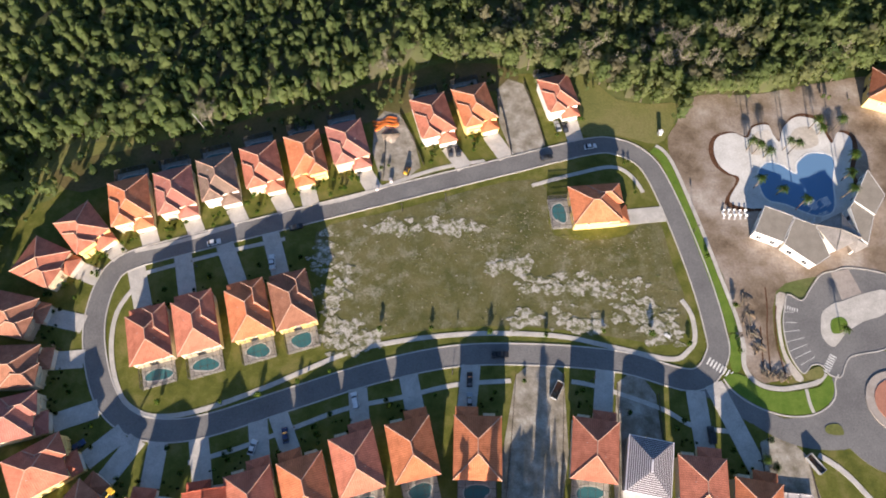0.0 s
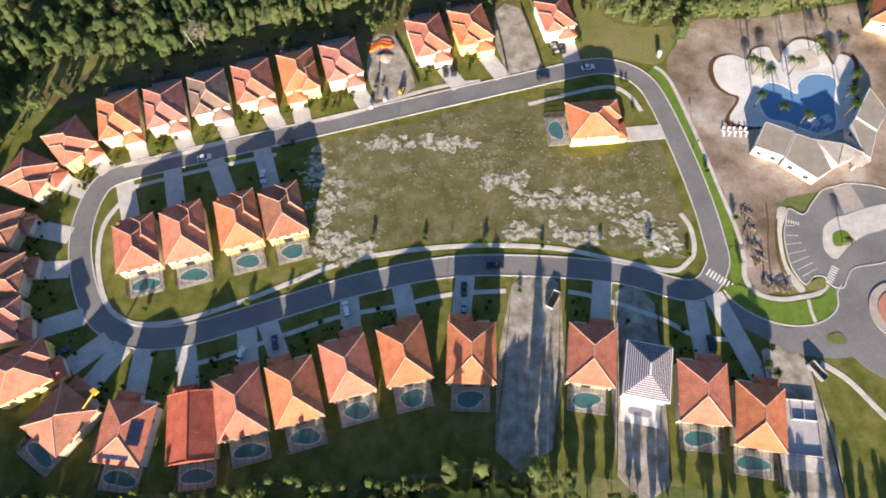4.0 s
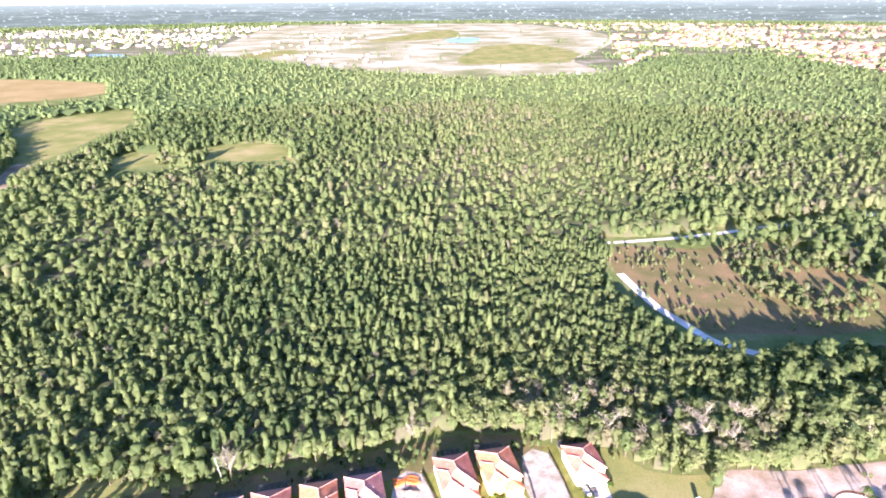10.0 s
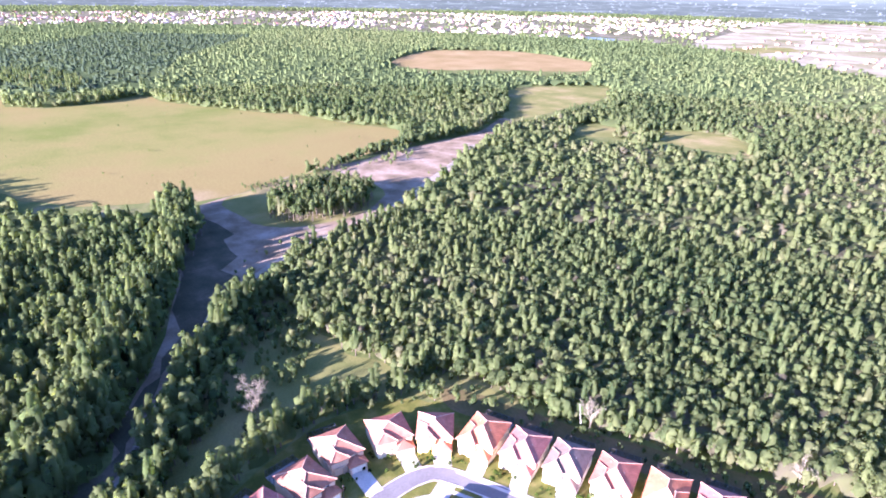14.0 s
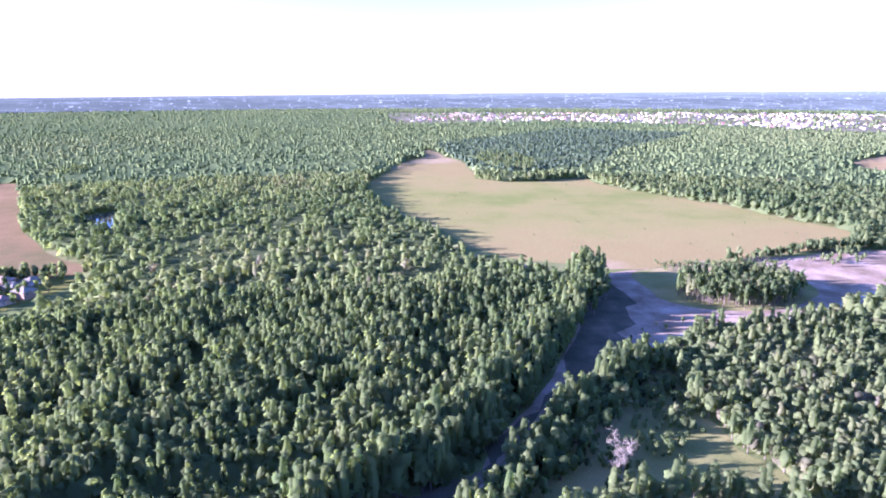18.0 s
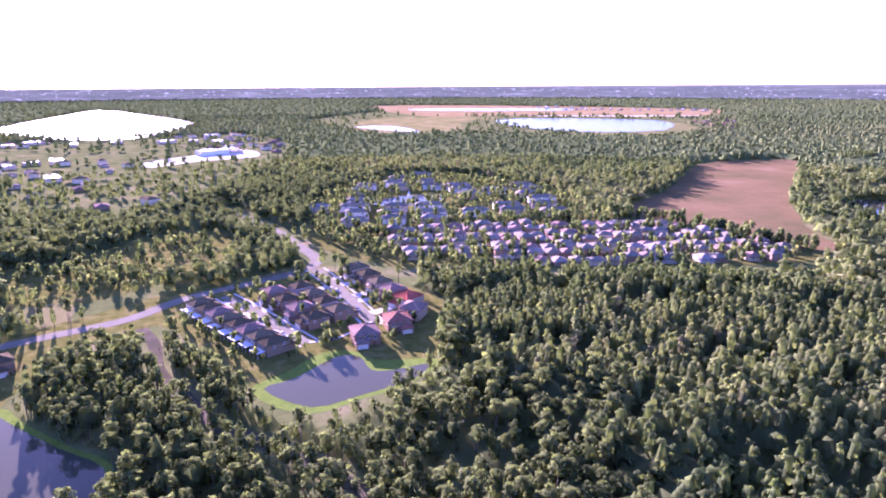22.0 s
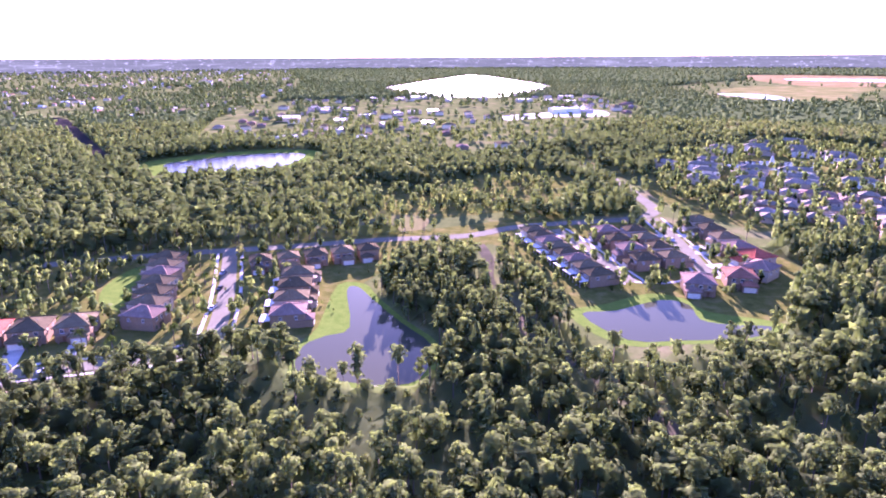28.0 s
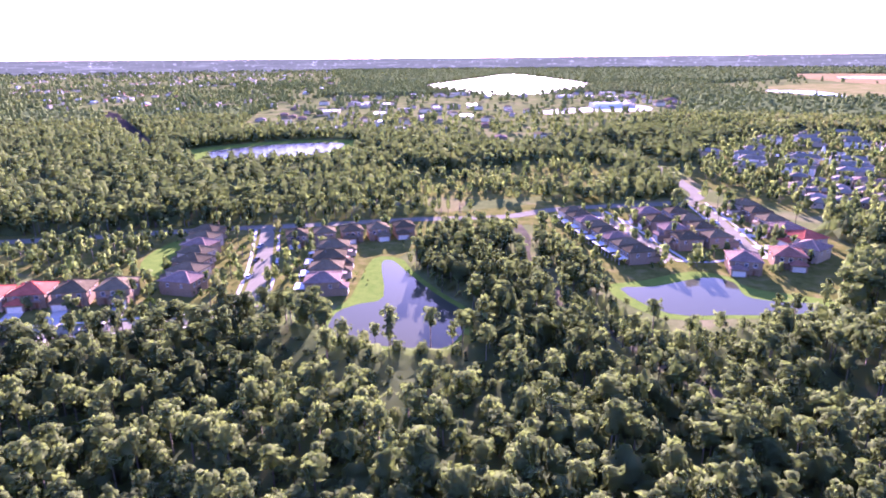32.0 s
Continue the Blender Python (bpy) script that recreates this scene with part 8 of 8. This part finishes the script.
# black silt fences beside the cleared lots
for p, q in (((-29.9, 134.4), (-29.1, 109.2)), ((-24.5, 137.5), (-14.6, 114.9)), ((12, 149.3), (17.1, 119.7)), ((22.6, 152.5), (29.7, 122.9)), ((16.5, 39.8), (10.9, -9)), ((31.5, 40), (27.1, -9.2)), ((47.8, 37.2), (43.8, -14.3)), ((60.2, 34.1), (58.2, -16.5)), ((88.6, 19), (87.5, -22.8)), ((102.2, 15.9), (103.6, -23))):
    line = curve_through([p, ((p[0] + q[0]) / 2 + 0.4, (p[1] + q[1]) / 2), q], False, 8)
    ob = thing("silt_fence", pose(0, 0, 0.05), "low black silt fence along a cleared lot", "fence", "silt fences")
    part("cloth", strip(line, -0.03, 0.03, 0.0, 0.75), "frame_bronze", ob)
    for k in range(0, len(line), 3):
        part("stake", Geo().box(line[k][0] - 0.05, line[k][0] + 0.05, line[k][1] - 0.05, line[k][1] + 0.05, 0, 1.0), "cut_timber", ob)
# lift on the corner house, solar panels
ob = thing("boom_lift", pose(-104.6, -5.8, 0.05, 0, 0, 55), "yellow boom lift standing at a house wall", "boom lift")
part("chassis", Geo().box(-1.6, 1.6, -1.1, 1.1, 0.5, 1.3), "yellow_paint", ob)
for wx in (-1.1, 1.1):
    for wy in (-1.1, 1.1):
        part("wheel", Geo().tube([(wx, wy - 0.18, 0.5), (wx, wy + 0.18, 0.5)], 0.5, sides=12), "tyre", ob)
part("boom", Geo().tube([(-0.8, 0, 1.4), (5.2, 0, 6.6), (10.2, 0, 8.2)], 0.28, 0.18), "yellow_paint", ob)
part("basket", Geo().box(9.8, 11.2, -0.9, 0.9, 7.9, 8.9), "yellow_paint", ob)
ob = thing("solar_panels", pose(-74.5 * U, -6.2 * U, 0.02, 0, 0, 176), "dark solar panels on a tiled roof", "solar panels")
tilt = math.degrees(math.atan(0.42))
for r in range(2):
    for c in range(6):
        u = 1.6 + 1.75 * r
        part("panel", Geo().box(-0.82, 0.82, -0.5, 0.5, 0.0, 0.06), "solar_cell", ob, m=pose(-(6.85 - u * 0.9) + 1.0, -2.6 + 1.06 * c, 5.7 + (u * 0.9 + 0.15) * 0.42 + 0.5, 0, -tilt, 0))
for c in range(4):
    part("panel", Geo().box(-0.82, 0.82, -0.5, 0.5, 0.0, 0.06), "solar_cell", ob, m=pose(-2.6 + 1.72 * c, 6.6, 5.7 + 1.75 * 0.42 + 0.12, -tilt, 0, 0))
# felled logs and brush on the bare ground
for k, (px, py, a, n, long) in enumerate(((75.9, 54.5, 98, 5, 2.6), (76.4, 49.5, 96, 9, 3.0), (77, 45, 98, 14, 2.2), (77.6, 41, 95, 22, 1.6), (79, 34.2, 80, 22, 1.3), (81.2, 33.9, 75, 22, 1.4), (83.4, 33.5, 70, 18, 1.3))):
    ob = thing("log_pile", pose(px * U, py * U, 0.08, 0, 0, a), "heap of felled trunks and brush on bare ground", "log pile", "log piles")
    for q in range(n):
        reach = long * rs.uniform(0.5, 1.15)
        part("log", Geo().tube([(-reach, 0, 0), (0, rs.uniform(-0.3, 0.3), 0.06), (reach, rs.uniform(-0.2, 0.2), 0)], rs.uniform(0.08, 0.2), 0.07, 5), ("bark", "bark", "cut_timber", "bark_grey")[q % 4], ob, m=pose(rs.uniform(-1.2, 1.2), rs.uniform(-1.5, 1.5), 0.15 + 0.12 * (q % 5), 0, rs.uniform(-8, 8), rs.uniform(-55, 55)))
ob = thing("white_panel", pose(54.4 * U, 43.9 * U, 0.07, 0, 0, -30), "white panel lying on the grass of the open block", "panel")
part("board", Geo().box(-1.0, 1.0, -0.5, 0.5, 0.12, 0.2), "frame_white", ob)
for sx in (-0.8, 0.8):
    part("batten", Geo().box(sx - 0.06, sx + 0.06, -0.5, 0.5, 0, 0.12), "cut_timber", ob)
# sun loungers and tables by the pool
for k in range(14):
    px, py = (90 + 1.9 * (k % 5), 97.5 - 1.9 * (k // 5)) if k < 10 else (119.5 + 1.4 * (k - 10), 93 + 1.8 * (k % 2))
    ob = thing("sun_lounger", pose(px, py, 0.14, 0, 0, -28 + 9 * (k % 3)), "white sun lounger on the pool deck", "lounger", "pool loungers")
    part("seat", Geo().box(-0.32, 0.32, -0.9, 0.4, 0.3, 0.38), "canvas_white", ob)
    part("backrest", Geo().add([(-0.32, 0.4, 0.32), (0.32, 0.4, 0.32), (0.32, 0.95, 0.75), (-0.32, 0.95, 0.75), (-0.32, 0.42, 0.26), (0.32, 0.42, 0.26), (0.32, 0.97, 0.69), (-0.32, 0.97, 0.69)], [(0, 1, 2, 3), (7, 6, 5, 4), (0, 3, 7, 4), (1, 5, 6, 2), (2, 6, 7, 3), (0, 4, 5, 1)]), "canvas_white", ob)
    for lx in (-0.28, 0.28):
        for ly in (-0.8, 0.35):
            part("leg", Geo().box(lx - 0.03, lx + 0.03, ly - 0.03, ly + 0.03, 0, 0.3), "frame_white", ob)
for k, (px, py) in enumerate(((120.3, 99.6), (125, 101.1), (123.8, 95.5))):
    ob = thing("pergola", pose(px, py, 0.14, 0, 0, 20), "small white pergola by the pool", "pergola", "pool pergolas")
    for sx in (-1.3, 1.3):
        for sy in (-1.3, 1.3):
            part("post", Geo().box(sx - 0.08, sx + 0.08, sy - 0.08, sy + 0.08, 0, 2.5), "frame_white", ob)
    for q in range(6):
        part("slat", Geo().box(-1.5, 1.5, -1.4 + 0.52 * q, -1.2 + 0.52 * q, 2.5, 2.62), "frame_white", ob)
# street lamps and hydrants of the near estate
for k, (px, py, a) in enumerate(((-3.4, 39.2, 90), (-21.6, 96.5, -74), (-6.6, 100.7, -74), (87, 52, 180), (-90, 74.2, -74), (-50, 21.5, 108), (40, 38, 85), (79, 90, 200), (-128.5, 45, 0))):
    ob = thing("street_lamp", pose(px, py, 0.02, 0, 0, a), "dark street lamp on a slim pole by the kerb", "street lamp", "estate lamps")
    part("pole", Geo().tube([(0, 0, 0), (0, 0, 4.6)], 0.09, 0.06), "frame_bronze", ob)
    part("lantern", Geo().box(-0.2, 0.2, -0.2, 0.2, 4.5, 5.1), "frame_bronze", ob)
    part("base", Geo().box(-0.2, 0.2, -0.2, 0.2, 0, 0.35), "frame_bronze", ob)
ob = thing("leaning_pole", pose(-95.9, 128.6, 0), "pale leaning pole at the edge of the woods", "pole")
part("pole", Geo().tube([(0, 0, 0), (-2.4, 1.2, 9)], 0.16, 0.1), "pole_grey", ob)
ob = thing("bench", pose(7 * U, -184.4 * U, 0.06, 0, 0, 10), "dark bench on the pond bank", "bench")
part("seat", Geo().box(-1, 1, -0.25, 0.25, 0.4, 0.5), "frame_bronze", ob)
part("backrest", Geo().box(-1, 1, 0.2, 0.28, 0.5, 0.95), "frame_bronze", ob)
for sx in (-0.8, 0.8):
    part("leg", Geo().box(sx - 0.06, sx + 0.06, -0.22, 0.22, 0, 0.4), "frame_bronze", ob)
# a house of the neighbouring street at the east edge
house(159, 147, 70, 14, 16, "tile_orange", "stucco_yellow", 1, "house with a bright orange roof beyond the trees")

# ---- worn patches, rubble and tufts of the open block ----
BLOCK = np.array(plan([(-41.5, 71.9), (-17.9, 80), (21, 89.8), (26.7, 73.2), (45.8, 73.2), (54, 80.4), (58.2, 63.1), (59.5, 54), (58.4, 46), (53.2, 42.5), (39.2, 44.5), (12.4, 47), (-15.3, 44.6), (-31.9, 40.1), (-34.7, 58.9)]))
for k, (px, py, rx, ry) in enumerate(((-46.6, 79.5, 5, 7), (-42.7, 65.3, 6, 10), (-39.3, 51.5, 6, 6), (-23.7, 90.1, 9, 3), (-4.2, 90.8, 8, 2.5), (16.0, 76.3, 8, 3), (30.8, 69.5, 11, 4), (49.3, 67.8, 13, 5), (58.7, 60.2, 10, 6), (38.3, 56.0, 10, 3.5), (20.1, 58.5, 7, 3), (-30.8, 50.1, 6, 3), (64.3, 53.6, 6, 3))):
    g = Geo()
    for q in range(30):
        cx, cy, size = random.gauss(px, 0.5 * rx), random.gauss(py, 0.5 * ry), random.uniform(0.5, 2.7)
        wob, lie = random.uniform(0, 6.3), random.uniform(0.45, 0.8)
        blob = [(cx + size * (1 + 0.3 * math.sin(3 * a + wob) + 0.18 * math.sin(5 * a + 2 * wob)) * math.cos(a), cy + lie * size * (1 + 0.3 * math.sin(3 * a + wob) + 0.18 * math.sin(7 * a + wob)) * math.sin(a)) for a in np.linspace(0, 2 * math.pi, 18, endpoint=False)]
        g.add([(*p, 0.06 + 0.0042 * q + 0.0012 * (k % 3)) for p in blob], [tuple(range(18))])
    solid("sand_patch", g, "worn_sand", "worn patches of pale sand with thin grass", "ground")
n = 7000
x, y = np.random.uniform(-52, 74, n), np.random.uniform(44, 112, n)
ok = in_poly(x, y, BLOCK) & (np.random.uniform(0, 1, n) < 0.25 + 0.9 * (patchy(x, y, 11, 2.0) > 0.55))
x, y = x[ok], y[ok]
v, f = [], []
for px, py in zip(x, y):
    s, a, h = random.uniform(0.08, 0.38), random.uniform(0, 6.28), random.uniform(0.05, 0.22)
    o = len(v)
    v += [(px + s * math.cos(a + q * 1.57), py + 0.7 * s * math.sin(a + q * 1.57), 0.07) for q in range(4)] + [(px + 0.1 * s, py, 0.07 + h)]
    f += [(o + q, o + (q + 1) % 4, o + 4) for q in range(4)]
me = bpy.data.meshes.new("rubble")
me.from_pydata(v, [], f)
me.materials.append(MATS["rubble_mix"])
me.update()
tagged(new("rubble", me), "scattered pale rubble and dry tufts on the open block", "rubble", "", "stuff")
